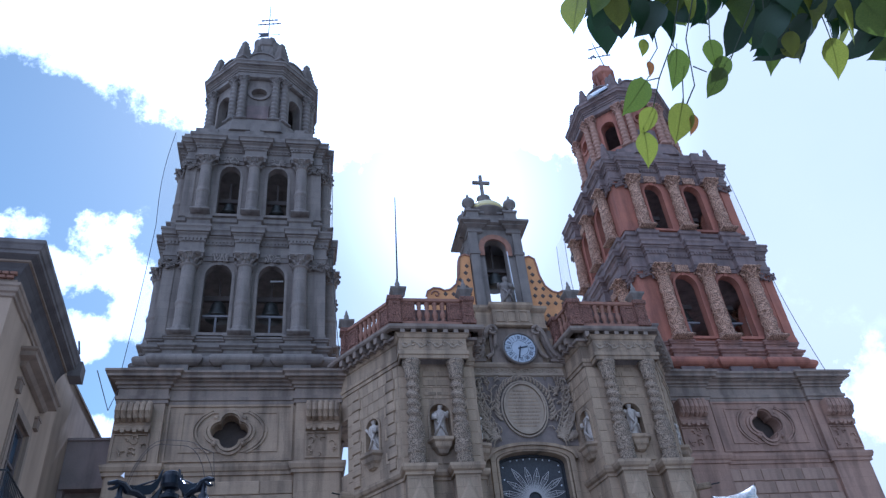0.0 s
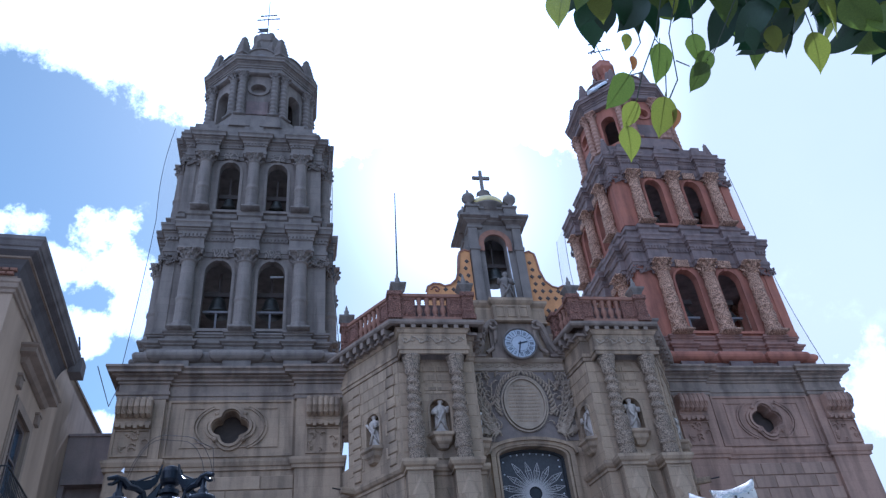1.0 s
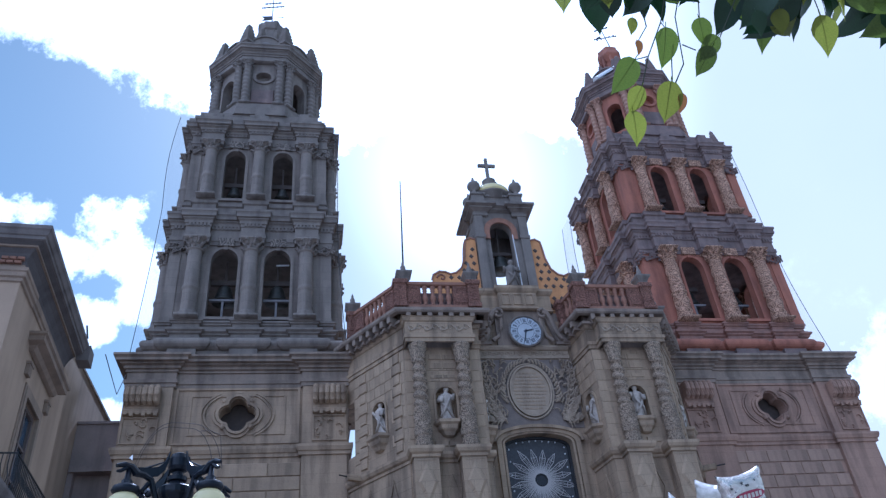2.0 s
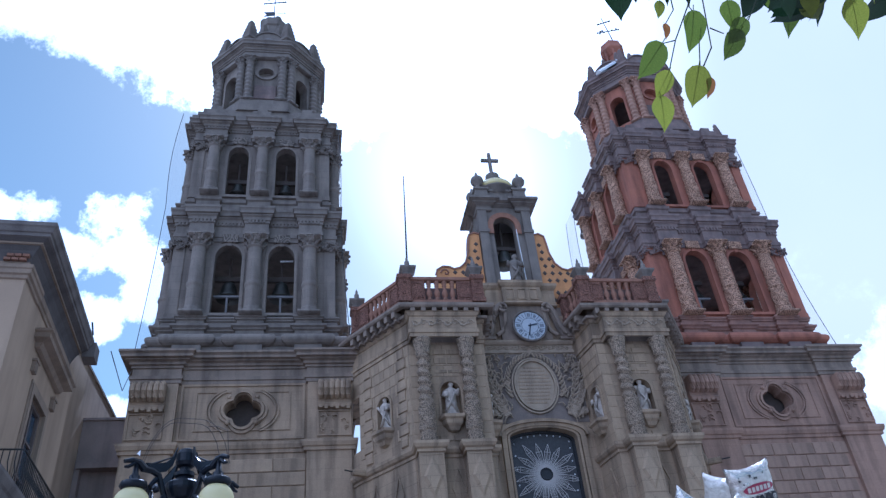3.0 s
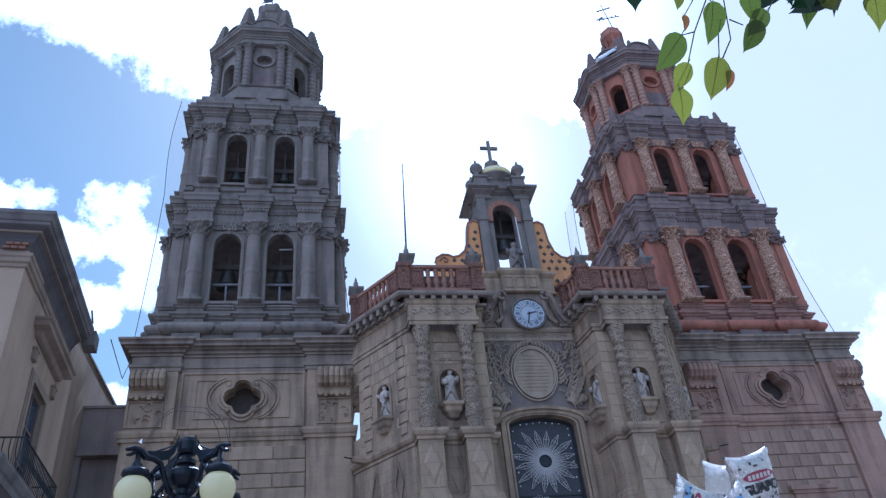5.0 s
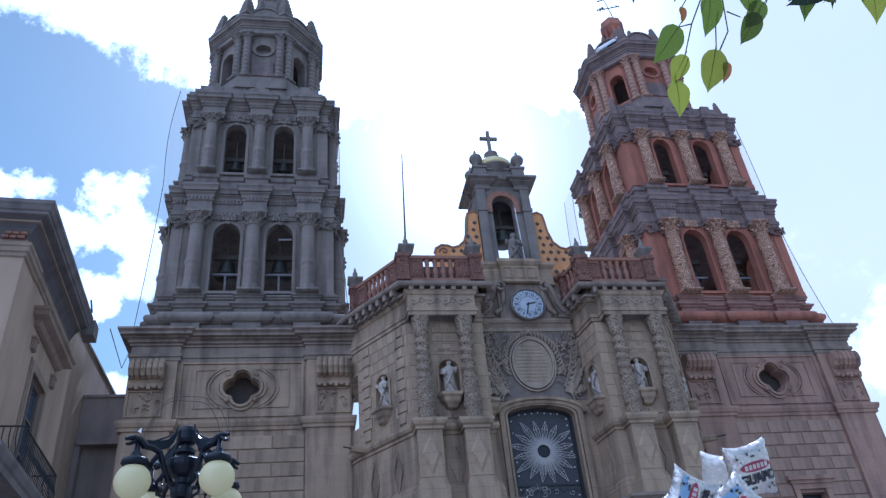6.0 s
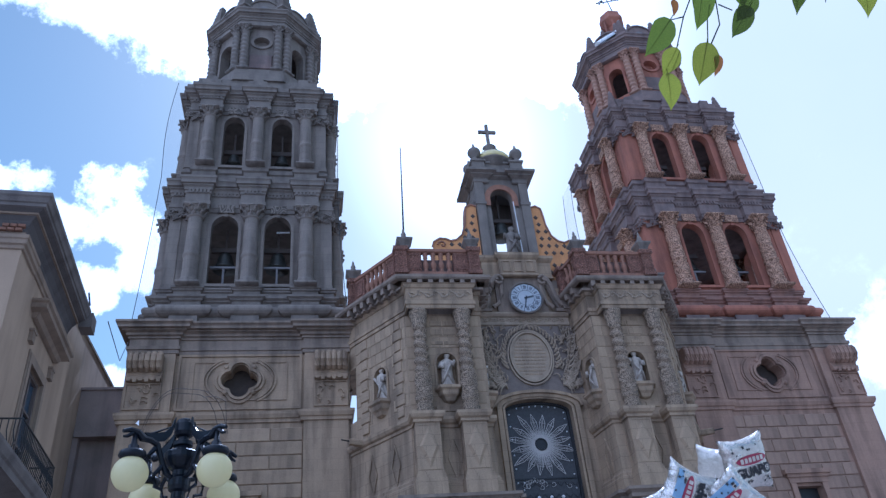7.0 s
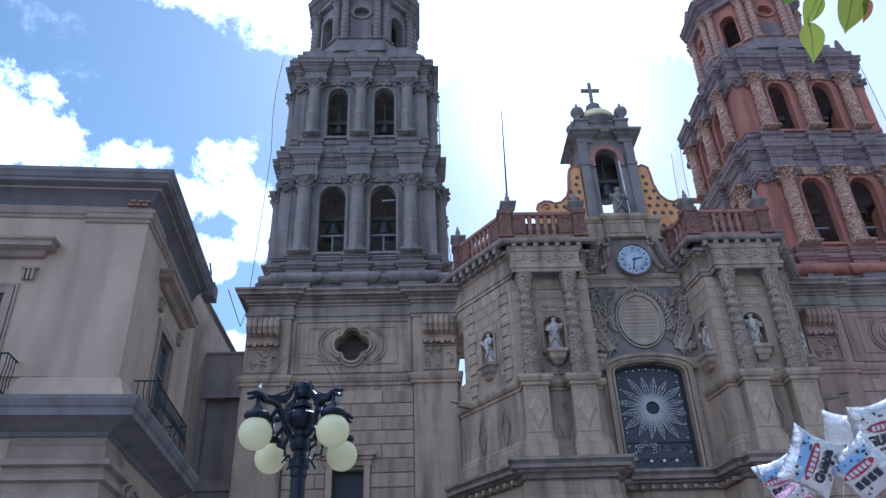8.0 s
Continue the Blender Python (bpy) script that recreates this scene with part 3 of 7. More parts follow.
def tower_thing(name, x, wall, trim, colmat, plain, label, more=0.0, lean=0.0):
    tw = thing(name, label, "bell tower", pose(x, CY, 0))
    # lower body
    stone = BASE if plain else REDBASE
    for k in range(4):
        f, hw = (-CY, 4.74) if k % 2 == 0 else (-4.74, CY)      # plane and half width of this side of the base
        zq = 16.02
        bm = bmesh.new()
        holed(bm, -hw, hw, 14.4, 17.6, quatrefoil(0, zq, 0.80), 0.7, turn(k), back=False, front=f)
        for z0, z1, hole in ((0.0, 8.0, None), (8.0, 14.4, arch(0.0, 0.68, 8.05, 10.2, 0.02))):
            if hole:
                holed(bm, -hw, hw, z0, z1, hole, 0.5, turn(k), front=f, back=True)
            else:
                box(bm, -hw, hw, f, f + 0.4, z0, z1, turn(k))
        part("wall", bm, stone, tw)
        # corner piers
        for s in (-1, 1):
            bm = bmesh.new()
            x0, x1 = sorted((s * (hw - 1.86), s * (hw + 0.12)))
            box(bm, x0, x1, f - 0.20, f + 0.1, 0, 17.55, turn(k))
            part("pier", bm, stone, tw)
            if k:
                continue            # consoles and reliefs stand on the front alone
            bm = bmesh.new()
            x0, x1 = sorted((s * (hw - 1.40), s * (hw + 0.10)))
            # scrolled console block
            prof = [(-0.22, 17.15), (-0.62, 17.15), (-0.70, 17.0), (-0.72, 16.7), (-0.62, 16.5), (-0.40, 16.42), (-0.36, 16.2), (-0.46, 16.12), (-0.42, 15.98), (-0.22, 15.9)]
            ra = [bm.verts.new((x0, f + y, z)) for y, z in prof]
            rb = [bm.verts.new((x1, f + y, z)) for y, z in prof]
            for i in range(len(prof) - 1):
                bm.faces.new((ra[i], rb[i], rb[i + 1], ra[i + 1]))
            bm.faces.new(ra)
            bm.faces.new(rb)
            bmesh.ops.transform(bm, matrix=turn(k), verts=bm.verts)
            con = part("console", bm, stone, tw, "scrolled stone console")
            for i in range(6):
                bm = bmesh.new()
                xx = x0 + (i + 0.5) * (x1 - x0) / 6
                tube(bm, [(xx, f - 0.60, 17.13), (xx, f - 0.70, 17.0), (xx, f - 0.73, 16.72), (xx, f - 0.62, 16.5), (xx, f - 0.42, 16.42)], (x1 - x0) / 12 + 0.01, 8)
                bmesh.ops.transform(bm, matrix=turn(k), verts=bm.verts)
                part("flute", bm, stone, con)
                bm = bmesh.new()
                box(bm, xx - 0.075, xx + 0.075, f - 0.46, f - 0.3, 15.92 - 0.06 * (i % 2), 16.06, turn(k))
                part("drop", bm, stone, con)
            bm = bmesh.new()
            relief(bm, x0 + 0.2, x1 - 0.2, 14.85, 15.75, f - 0.22, 31 + k + s, 9)
            band(bm, [(x1 - 0.05, 14.7), (x1 - 0.05, 15.8), (x0 + 0.05, 15.8), (x0 + 0.05, 14.7)], 0.06, f - 0.27, f - 0.2)
            bmesh.ops.transform(bm, matrix=turn(k), verts=bm.verts)
            part("relief_panel", bm, stone, tw, "worn carved leaf relief")
        bm = bmesh.new()
        for r, w, d in ((0.84, 0.12, 0.16), (1.0, 0.12, 0.10)):
            band(bm, quatrefoil(0, zq, r), w, f - d, f + 0.02, m=turn(k))
        for i in range(4):
            a = math.pi / 4 + i * math.pi / 2
            lathe_m = turn(k) @ pose(0.86 * math.cos(a), f, zq + 0.86 * math.sin(a), 90)
            b2 = bmesh.new()
            lathe(b2, [(0.12, -0.02), (0.12, 0.14), (0.06, 0.2)], 10)
            bmesh.ops.transform(b2, matrix=lathe_m, verts=b2.verts)
            me = bpy.data.meshes.new("tmp")
            b2.to_mesh(me)
            b2.free()
            bm.from_mesh(me)
            bpy.data.meshes.remove(me)
        part("quatrefoil_frame", bm, stone, tw, "moulded quatrefoil window frame")
        bm = bmesh.new()
        band(bm, [(2.65, 14.72), (2.65, 17.2), (-2.65, 17.2), (-2.65, 14.72)], 0.10, f - 0.07, f + 0.02, m=turn(k))
        band(bm, [(2.1, 15.05), (2.1, 16.95), (-2.1, 16.95), (-2.1, 15.05)], -0.07, f - 0.05, f + 0.02, m=turn(k))
        for r in (1.42, 1.56):
            for s in (-1, 1):
                pts = [(s * r * math.cos(a), zq + r * 0.72 * math.sin(a)) for a in [(-1 + 2 * i / 10) * 1.05 for i in range(11)]]
                band(bm, pts if s > 0 else pts[::-1], 0.07, f - 0.08, f + 0.02, closed=False, m=turn(k))
        part("panel_frame", bm, stone, tw)
        bm = bmesh.new()
        box(bm, -0.95, -0.68, f - 0.14, f, 8.0, 10.35, turn(k))
        box(bm, 0.68, 0.95, f - 0.14, f, 8.0, 10.35, turn(k))
        box(bm, -1.0, 1.0, f - 0.16, f, 10.35, 10.6, turn(k))
        box(bm, -1.2, 1.2, f - 0.34, f, 10.75, 10.95, turn(k))
        box(bm, -1.08, 1.08, f - 0.24, f, 10.6, 10.75, turn(k))
        part("window_frame", bm, stone, tw, "plain stone window frame with hood")
        bm = bmesh.new()
        box(bm, -0.66, 0.66, f + 0.40, f + 0.44, 8.06, 10.2, turn(k))
        part("shutter", bm, IRON, tw, "dark closed window shutter")
    plan = rect(4.72, CY - 0.02, 1.88, 0.20)
    bm = bmesh.new()
    moulding(bm, plan, [(0.02, 13.98), (0.10, 14.0), (0.10, 14.14), (0.16, 14.18), (0.22, 14.34), (0.22, 14.46), (0.02, 14.52)])
    part("string_course", bm, stone, tw)
    bm = bmesh.new()
    moulding(bm, plan, [(0.02, 17.3), (0.06, 17.32), (0.06, 17.48), (0.12, 17.5), (0.12, 17.66), (0.03, 17.7), (0.03, 18.05)] + cornice(18.05, 0.72, 0.58, 0.05))
    part("main_cornice", bm, WEATHERED, tw, "deep weathered stone cornice")
    # stepped and cushioned plinth of the belfry
    bm = bmesh.new()
    col3 = (-2.85, 0.0, 2.85)
    brk = [(c, 0.66, 0.22) for c in col3]
    moulding(bm, sq(4.62, brk), [(0.0, 18.8), (0.06, 18.8), (0.06, 19.1), (0.0, 19.14), (0.0, 19.52), (-0.04, 19.56)])
    part("blocking_course", bm, trim, tw)
    bm = bmesh.new()
    roll = [(-0.02, 19.48)] + [(0.02 + 0.42 * math.sin(math.pi * i / 8), 19.84 - 0.32 * math.cos(math.pi * i / 8)) for i in range(9)] + [(-0.05, 20.18)]
    moulding(bm, sq(4.36, [(c, 0.85, 0.26) for c in col3]), roll)
    part("cushion_course", bm, RED if not plain else GREY, tw, "bulging cushion moulding")
    bm = bmesh.new()
    moulding(bm, sq(4.30, brk), [(0.0, 20.1), (0.08, 20.14), (0.08, 20.3), (0.02, 20.34), (0.02, 20.46), (0.12, 20.52), (0.12, 20.58), (0.24, 20.66), (0.24, 20.76), (0.0, 20.80), (-0.02, 21.06), (0.06, 21.10), (0.06, 21.18), (0.12, 21.22), (0.12, 21.32), (-0.15, 21.36)])
    part("belfry_plinth", bm, trim if plain else REDPLINTH, tw)
    stage(tw, 21.3, 26.1, 4.15 + more, wall, trim, colmat, (21.3, 26.15, 0.40), 0.69, 21.62, 25.05, 0.8, 2.85, 28.04, 4.76 + more * 0.5, plain)
    bm = bmesh.new()
    brk = [(c, 0.6, 0.3) for c in (-2.75, 0.0, 2.75)]
    moulding(bm, sq(3.87 + more, brk), [(0.15, 28.0), (0.15, 28.3), (0.02, 28.34), (0.02, 28.85), (0.12, 28.92), (0.12, 29.1), (0.0, 29.14), (0, 29.3)])
    part("upper_plinth", bm, trim, tw)
    stage(tw, 29.3, 33.4, 3.84 + more, wall, trim, colmat, (29.3, 33.45, 0.36), 0.58, 29.5, 32.5, 0.7, 2.72, 35.1, 4.62 + more * 0.5, plain)
    # octagonal top storey
    below = set(tw.children)
    bm = bmesh.new()
    moulding(bm, sq(3.75, [(c, 0.5, 0.25) for c in (-2.7, 0, 2.7)]), [(0.3, 35.05), (0.3, 35.5), (0.05, 35.6), (0.05, 36.1), (-0.2, 36.2), (-0.2, 36.7)])
    moulding(bm, ngon(3.95, 8, math.pi / 8), [(0.05, 36.6), (0.05, 37.3), (-0.1, 37.4), (-0.1, 37.8), (-0.22, 37.9)])
    part("drum_plinth", bm, trim, tw)
    ap = 3.42 * math.cos(math.pi / 8)
    hw8 = 3.42 * math.sin(math.pi / 8)
    for k in range(8):
        m = pose(0, 0, 0, 0, 0, 45 * k)
        bm = bmesh.new()
        if k % 2:
            holed(bm, -hw8, hw8, 37.8, 42.6, arch(0, 0.52, 38.5, 40.8, 0.6), 0.6, m, front=-ap)
        else:
            holed(bm, -hw8, hw8, 37.8, 42.6, ellipse(0, 41.0, 0.5, 0.5, 20), 0.35, m, front=-ap, back=True)
        part("drum_wall", bm, wall, tw)
        bm = bmesh.new()
        if k % 2:
            band(bm, arch(0, 0.52, 38.5, 40.8, 0.6), 0.14, -ap - 0.08, -ap, closed=False, m=m)
        else:
            band(bm, ellipse(0, 41.0, 0.5, 0.5, 20), 0.2, -ap - 0.1, -ap, m=m)
        part("drum_surround", bm, wall, tw)
        if k % 2 == 0:
            bm = bmesh.new()
            bevel_box(bm, -0.72, 0.72, -ap - 0.08, -ap, 38.3, 39.7, 0.05)
            bmesh.ops.transform(bm, matrix=m, verts=bm.verts)
            part("drum_panel", bm, REDTRIM, tw, "dull tan stone panel")
    cm = None
    for k in range(8):
        for s in (-1, 1):
            at = pose(0, 0, 0, 0, 0, 45 * k) @ pose(s * (hw8 - 0.27), -ap - 0.14, 37.85)
            if cm is None:
                cm = part("drum_column", column_mesh(4.6, 0.27, "ringed", 3), trim if plain else RINGTAN, tw, "", at, True)
            else:
                again(cm, at)
    bm = bmesh.new()
    oct_ = ngon(3.42, 8, math.pi / 8)
    moulding(bm, oct_, [(0.2, 42.45), (0.32, 42.5), (0.32, 42.75), (0.24, 42.8), (0.24, 43.05)] + cornice(43.05, 0.95, 0.42, 0.26))
    part("drum_cornice", bm, trim, tw)
    bm = bmesh.new()
    moulding(bm, ngon(3.3, 8, math.pi / 8), [(0, 43.9), (0, 44.4), (-0.2, 44.5), (-0.55, 45.2), (-1.1, 45.9), (-1.7, 46.5), (-2.2, 47.1), (-2.5, 47.4)])
    part("dome", bm, trim, tw, "low ribbed octagonal dome")
    for k in range(8):
        bm = bmesh.new()
        m = pose(0, 0, 0, 0, 0, 45 * k)
        half = [(1.0 * math.cos(math.pi * i / 10), 44.4 + 1.15 * math.sin(math.pi * i / 10)) for i in range(11)]
        ring = [[bm.verts.new(m @ Vector((x, y, z))) for x, z in [(1.0, 43.9)] + half + [(-1.0, 43.9)]] for y in (-3.2, -1.8)]
        for i in range(12):
            bm.faces.new((ring[0][i], ring[0][i + 1], ring[1][i + 1], ring[1][i]))
        bm.faces.new(ring[0])
        band(bm, half, 0.12, -3.3, -3.1, closed=False, m=m)
        dm = part("dormer", bm, trim, tw, "round-headed dormer")
        bm = bmesh.new()
        o = arch(0, 0.38, 44.1, 44.6, 0.38, 8)
        bm.faces.new([bm.verts.new(m @ Vector((x, -3.215, z))) for x, z in o])
        part("dormer_opening", bm, DARKWALL, tw)
    # pinnacles
    pin = None
    for r, z, s, n, off in ((3.24, 43.95, 1.28 if plain else 1.0, 8, 0.5), (1.42, 46.3, 1.15 if plain else 0.85, 8, 0.5)):
        for k in range(n):
            a = 2 * math.pi * (k + off) / n
            at = pose(r * math.cos(a), r * math.sin(a), z) @ Matrix.Scale(s, 4)
            if pin is None:
                bm = bmesh.new()
                lathe(bm, [(0.44, 0), (0.44, 0.4), (0.54, 0.46), (0.54, 0.6), (0.38, 0.66), (0.45, 0.86), (0.34, 0.92), (0.41, 1.12), (0.30, 1.18), (0.36, 1.4), (0.25, 1.46), (0.31, 1.7), (0.20, 1.76),
                           (0.25, 2.0), (0.14, 2.1), (0.19, 2.3), (0.02, 2.6)], 8, lambda q, z, a: q * (1 + 0.10 * math.cos(4 * a)))
                pin = part("pinnacle", bm, trim, tw, "", at)
            else:
                again(pin, at)
    if plain:
        # curved ribs that lean from the drum's pinnacles to the lantern
        for k in range(8):
            bm = bmesh.new()
            tube(bm, [(2.75, 0, 45.0), (2.35, 0, 46.1), (1.75, 0, 46.9), (1.25, 0, 47.8), (0.95, 0, 48.7)], 0.17, 6, 0.12)
            part("flying_rib", bm, trim, tw, "", pose(0, 0, 0, 0, 0, 45 * k + 22.5))
    bm = bmesh.new()
    if plain:
        for k in range(4):
            lathe(bm, [(0.3, 49.5), (0.34, 49.75), (0.26, 50.0), (0.1, 50.15)], 7, cx=0.72 * math.cos(k * math.pi / 2 + 0.5), cy=0.72 * math.sin(k * math.pi / 2 + 0.5))
        moulding(bm, ngon(0.85, 8, math.pi / 8), [(0.3, 47.0), (0.3, 47.4), (0.02, 47.5), (0, 49.0), (0.12, 49.1), (0.16, 49.4), (0.16, 49.75), (-0.05, 49.9), (-0.3, 50.0)])
    else:
        moulding(bm, ngon(0.62, 6, 0), [(0.3, 47.0), (0.25, 47.3), (0.02, 47.4), (0, 48.4), (0.08, 48.5), (0.34, 49.0), (0.36, 49.1), (0.22, 49.6), (0.2, 49.9), (-0.1, 49.95), (-0.4, 50.1)])
    lan = part("lantern", bm, wall if not plain else trim, tw)
    for k in range(8):
        bm = bmesh.new()
        box(bm, -0.09, 0.09, -0.86, -0.7, 47.7, 49.1, pose(0, 0, 0, 0, 0, 45 * k + 22.5))
        part("lantern_pilaster", bm, wall if not plain else trim, lan)
    squat = Matrix.Translation((lean, 0, 36.0)) @ Matrix.Diagonal((1, 1, 0.885, 1)) @ Matrix.Translation((0, 0, -36.0))
    for o in tw.children:
        if o not in below:
            o.matrix_basis = (Matrix.Translation((lean, 0, -0.65)) if o.name.startswith("lantern") else squat) @ o.matrix_basis
    # corner spikes on the second cornice
    for sx in (() if plain else (-1, 1)):
        for sy in (-1, 1):
            again(pin, pose(sx * 3.75, sy * 3.75, 35.0) @ Matrix.Scale(0.8, 4), tw)
    # made-up dark core, so that the openings look deep in shade
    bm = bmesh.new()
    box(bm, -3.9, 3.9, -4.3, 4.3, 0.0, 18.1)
    part("inner_core", bm, WOODVOID, tw, "dark box added to shade the openings")
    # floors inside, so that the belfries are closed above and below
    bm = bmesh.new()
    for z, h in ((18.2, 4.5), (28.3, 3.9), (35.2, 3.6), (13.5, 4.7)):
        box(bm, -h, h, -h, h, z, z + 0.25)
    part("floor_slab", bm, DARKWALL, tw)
    return tw


tower_l = tower_thing("bell_tower", -T, GREY, GREYTRIM, GREY, True, "weathered grey stone bell tower on a pinkish stone base", 0.0, -0.2)
tower_r = tower_thing("bell_tower", T, RED, REDTRIM, TAN, False, "red stone bell tower with tan carved columns", 0.18, 0.2)


# ---- portal between the towers ----
WINGBLOCK = material("portal_ashlar", (0.408, 0.301, 0.191), (0.275, 0.212, 0.143), stain=0.7, scale=0.9, piece=0.08)
YW, YR = -3.55, -1.8        # front of the wings, back of the recess
portal = thing("church_front", "pinkish stone church front with carved columns and niches", "church front", pose(0, 0, 0))
CORNERS = [(-8.35, 0.05), (-8.0, -0.6), (-6.02, YW), (-2.62, YW), (-2.36, YR), (2.36, YR), (2.62, YW), (6.02, YW), (8.0, -0.6), (8.35, 0.05)]
COLS = (-5.45, -3.52, 3.52, 5.45)


def stepped(breaks, proj, half):
    """The portal's plan line with projections under and over the columns."""
    out = []
    for i, p in enumerate(CORNERS):
        out.append(p)
        if i in (2, 6):
            for c in breaks:
                if p[0] < c < CORNERS[i + 1][0]:
                    out += [(c - half, YW), (c - half, YW - proj), (c + half, YW - proj), (c + half, YW)]
    return out


def scrolls(bm, x0, x1, z, r, y):
    """A running band of interlaced scrolls in relief."""
    n = max(2, round((x1 - x0) / (2.1 * r)))
    for k in range(n):
        c, s = x0 + (k + 0.5) * (x1 - x0) / n, 1 if k % 2 else -1
        tube(bm, [(c + r * (1 - j / 11) * math.cos(s * 0.75 * j), y, z + s * r * (1 - j / 11) * math.sin(0.75 * j)) for j in range(10)], 0.032, 5, 0.022)
        tube(bm, [(c - 1.05 * r, y, z - s * 0.5 * r), (c - 0.6 * r, y - 0.02, z + s * 1.05 * r), (c + 0.3 * r, y, z + s * 1.1 * r)], 0.03, 5, 0.015)


def face(a, b):
    """The pose that lays a wall drawn from 0 along x onto the plan line from a to b."""
    d = Vector(b) - Vector(a)
    return Matrix.Translation((a[0], a[1], 0)) @ Matrix.Rotation(math.atan2(d.y, d.x), 4, "Z"), d.length


niches = []
for i in range(len(CORNERS) - 1):
    m, ln = face(CORNERS[i], CORNERS[i + 1])
    bm = bmesh.new()
    if i in (1, 2, 3, 5, 6, 7):
        c = ln / 2
        w = 0.44
        holed(bm, 0, ln, 9.2, 17.5, arch(c, w, 13.95, 15.15), 0.42, m, back=True)
        niches.append(m @ pose(c, 0.10, 13.95))
    elif i == 4:
        holed(bm, 0, ln, 9.2, 19.9, arch(ln / 2, 1.55, 9.25, 13.65, 0.46, 16), 0.55, m)
    else:
        box(bm, 0, ln, 0, 0.3, 16.3, 19.2, m)
        part("wall", bm, PORTAL, portal)
        bm = bmesh.new()
        box(bm, 0, ln, 0, 0.3, 9.2, 13.75, m)
    part("wall", bm, PORTAL, portal)
    if i in (1, 2, 3, 5, 6, 7):
        bm = bmesh.new()
        band(bm, arch(c, w, 13.95, 15.15), 0.10, -0.07, 0.02, closed=False)
        # bracket under the statue
        pr = [(0.62, 13.98), (0.62, 13.86), (0.5, 13.78), (0.46, 13.6), (0.34, 13.5), (0.26, 13.36), (0.1, 13.3)]
        for (w0, z0), (w1, z1) in zip(pr, pr[1:]):
            a = [bm.verts.new(q) for q in ((c - w0, 0, z0), (c - w0 * 0.7, -w0 * 0.72, z0), (c + w0 * 0.7, -w0 * 0.72, z0), (c + w0, 0, z0))]
            b = [bm.verts.new(q) for q in ((c - w1, 0, z1), (c - w1 * 0.7, -w1 * 0.72, z1), (c + w1 * 0.7, -w1 * 0.72, z1), (c + w1, 0, z1))]
            for k in range(3):
                bm.faces.new((a[k], a[k + 1], b[k + 1], b[k]))
            if z0 == 13.98:
                bm.faces.new(a)
            if z1 == 13.3:
                bm.faces.new(b)
        bmesh.ops.transform(bm, matrix=m, verts=bm.verts)
        part("niche_frame", bm, PORTAL, portal, "moulded niche with statue bracket")
        # raised ashlar blocks round the niche
        rows = [(16.0, 0.16), (16.45, 0.30), (16.9, 0.24), (12.95, 0.22)] if i in (2, 6) else []
        for z, h in rows:
            for x0, x1 in ((c - 0.62, c - 0.08), (c - 0.02, c + 0.6)):
                bm = bmesh.new()
                bevel_box(bm, x0, x1, -0.05, 0.01, z, z + h, 0.015)
                bmesh.ops.transform(bm, matrix=m, verts=bm.verts)
                part("ashlar_block", bm, PORTAL, portal)
        if i in (1, 7):
            k = 0
            z = 12.9
            while z < 17.2:
                wd = 0.62 if k % 2 else 0.42
                for u in (0.68, ln - 0.52):
                    bm = bmesh.new()
                    bevel_box(bm, u - wd / 2, u + wd / 2, -0.09, 0.01, z, z + 0.46, 0.03)
                    bmesh.ops.transform(bm, matrix=m, verts=bm.verts)
                    part("quoin_block", bm, PORTAL, portal)
                z += 0.5
                k += 1

# lower storey, cornice over it, pedestal zone
bm = bmesh.new()
moulding(bm, stepped((-4.48, 4.48), 0.5, 1.5), [(0.25, 0.0), (0.25, 7.6), (0.33, 7.65), (0.33, 7.9), (0.28, 7.95), (0.28, 8.45)], closed=False)
part("lower_wall", bm, PORTAL, portal)
bm = bmesh.new()
moulding(bm, stepped((-4.48, 4.48), 0.5, 1.5), cornice(8.4, 0.85, 0.72, 0.15), closed=False)
part("lower_cornice", bm, WEATHERED, portal, "deep stone cornice on modillions")
bm = bmesh.new()
for a, b in zip(CORNERS[1:], CORNERS[2:9]):
    m, ln = face(a, b)
    n = max(3, int(ln / 0.42))
    for i in range(n):
        u = (i + 0.5) * ln / n
        box(bm, u - 0.07, u + 0.07, -0.62, -0.2, 8.52, 8.66, m)
tagged(part("modillion_course", bm, PORTAL, portal), kind="stuff")
for half_ in (CORNERS[:5], CORNERS[5:]):
    bm = bmesh.new()
    moulding(bm, half_, [(0.14, 9.2), (0.14, 9.98), (0.09, 10.02), (0.09, 10.14), (0.04, 10.18), (0.02, 10.26)], closed=False)
    part("base_course", bm, PORTAL, portal)
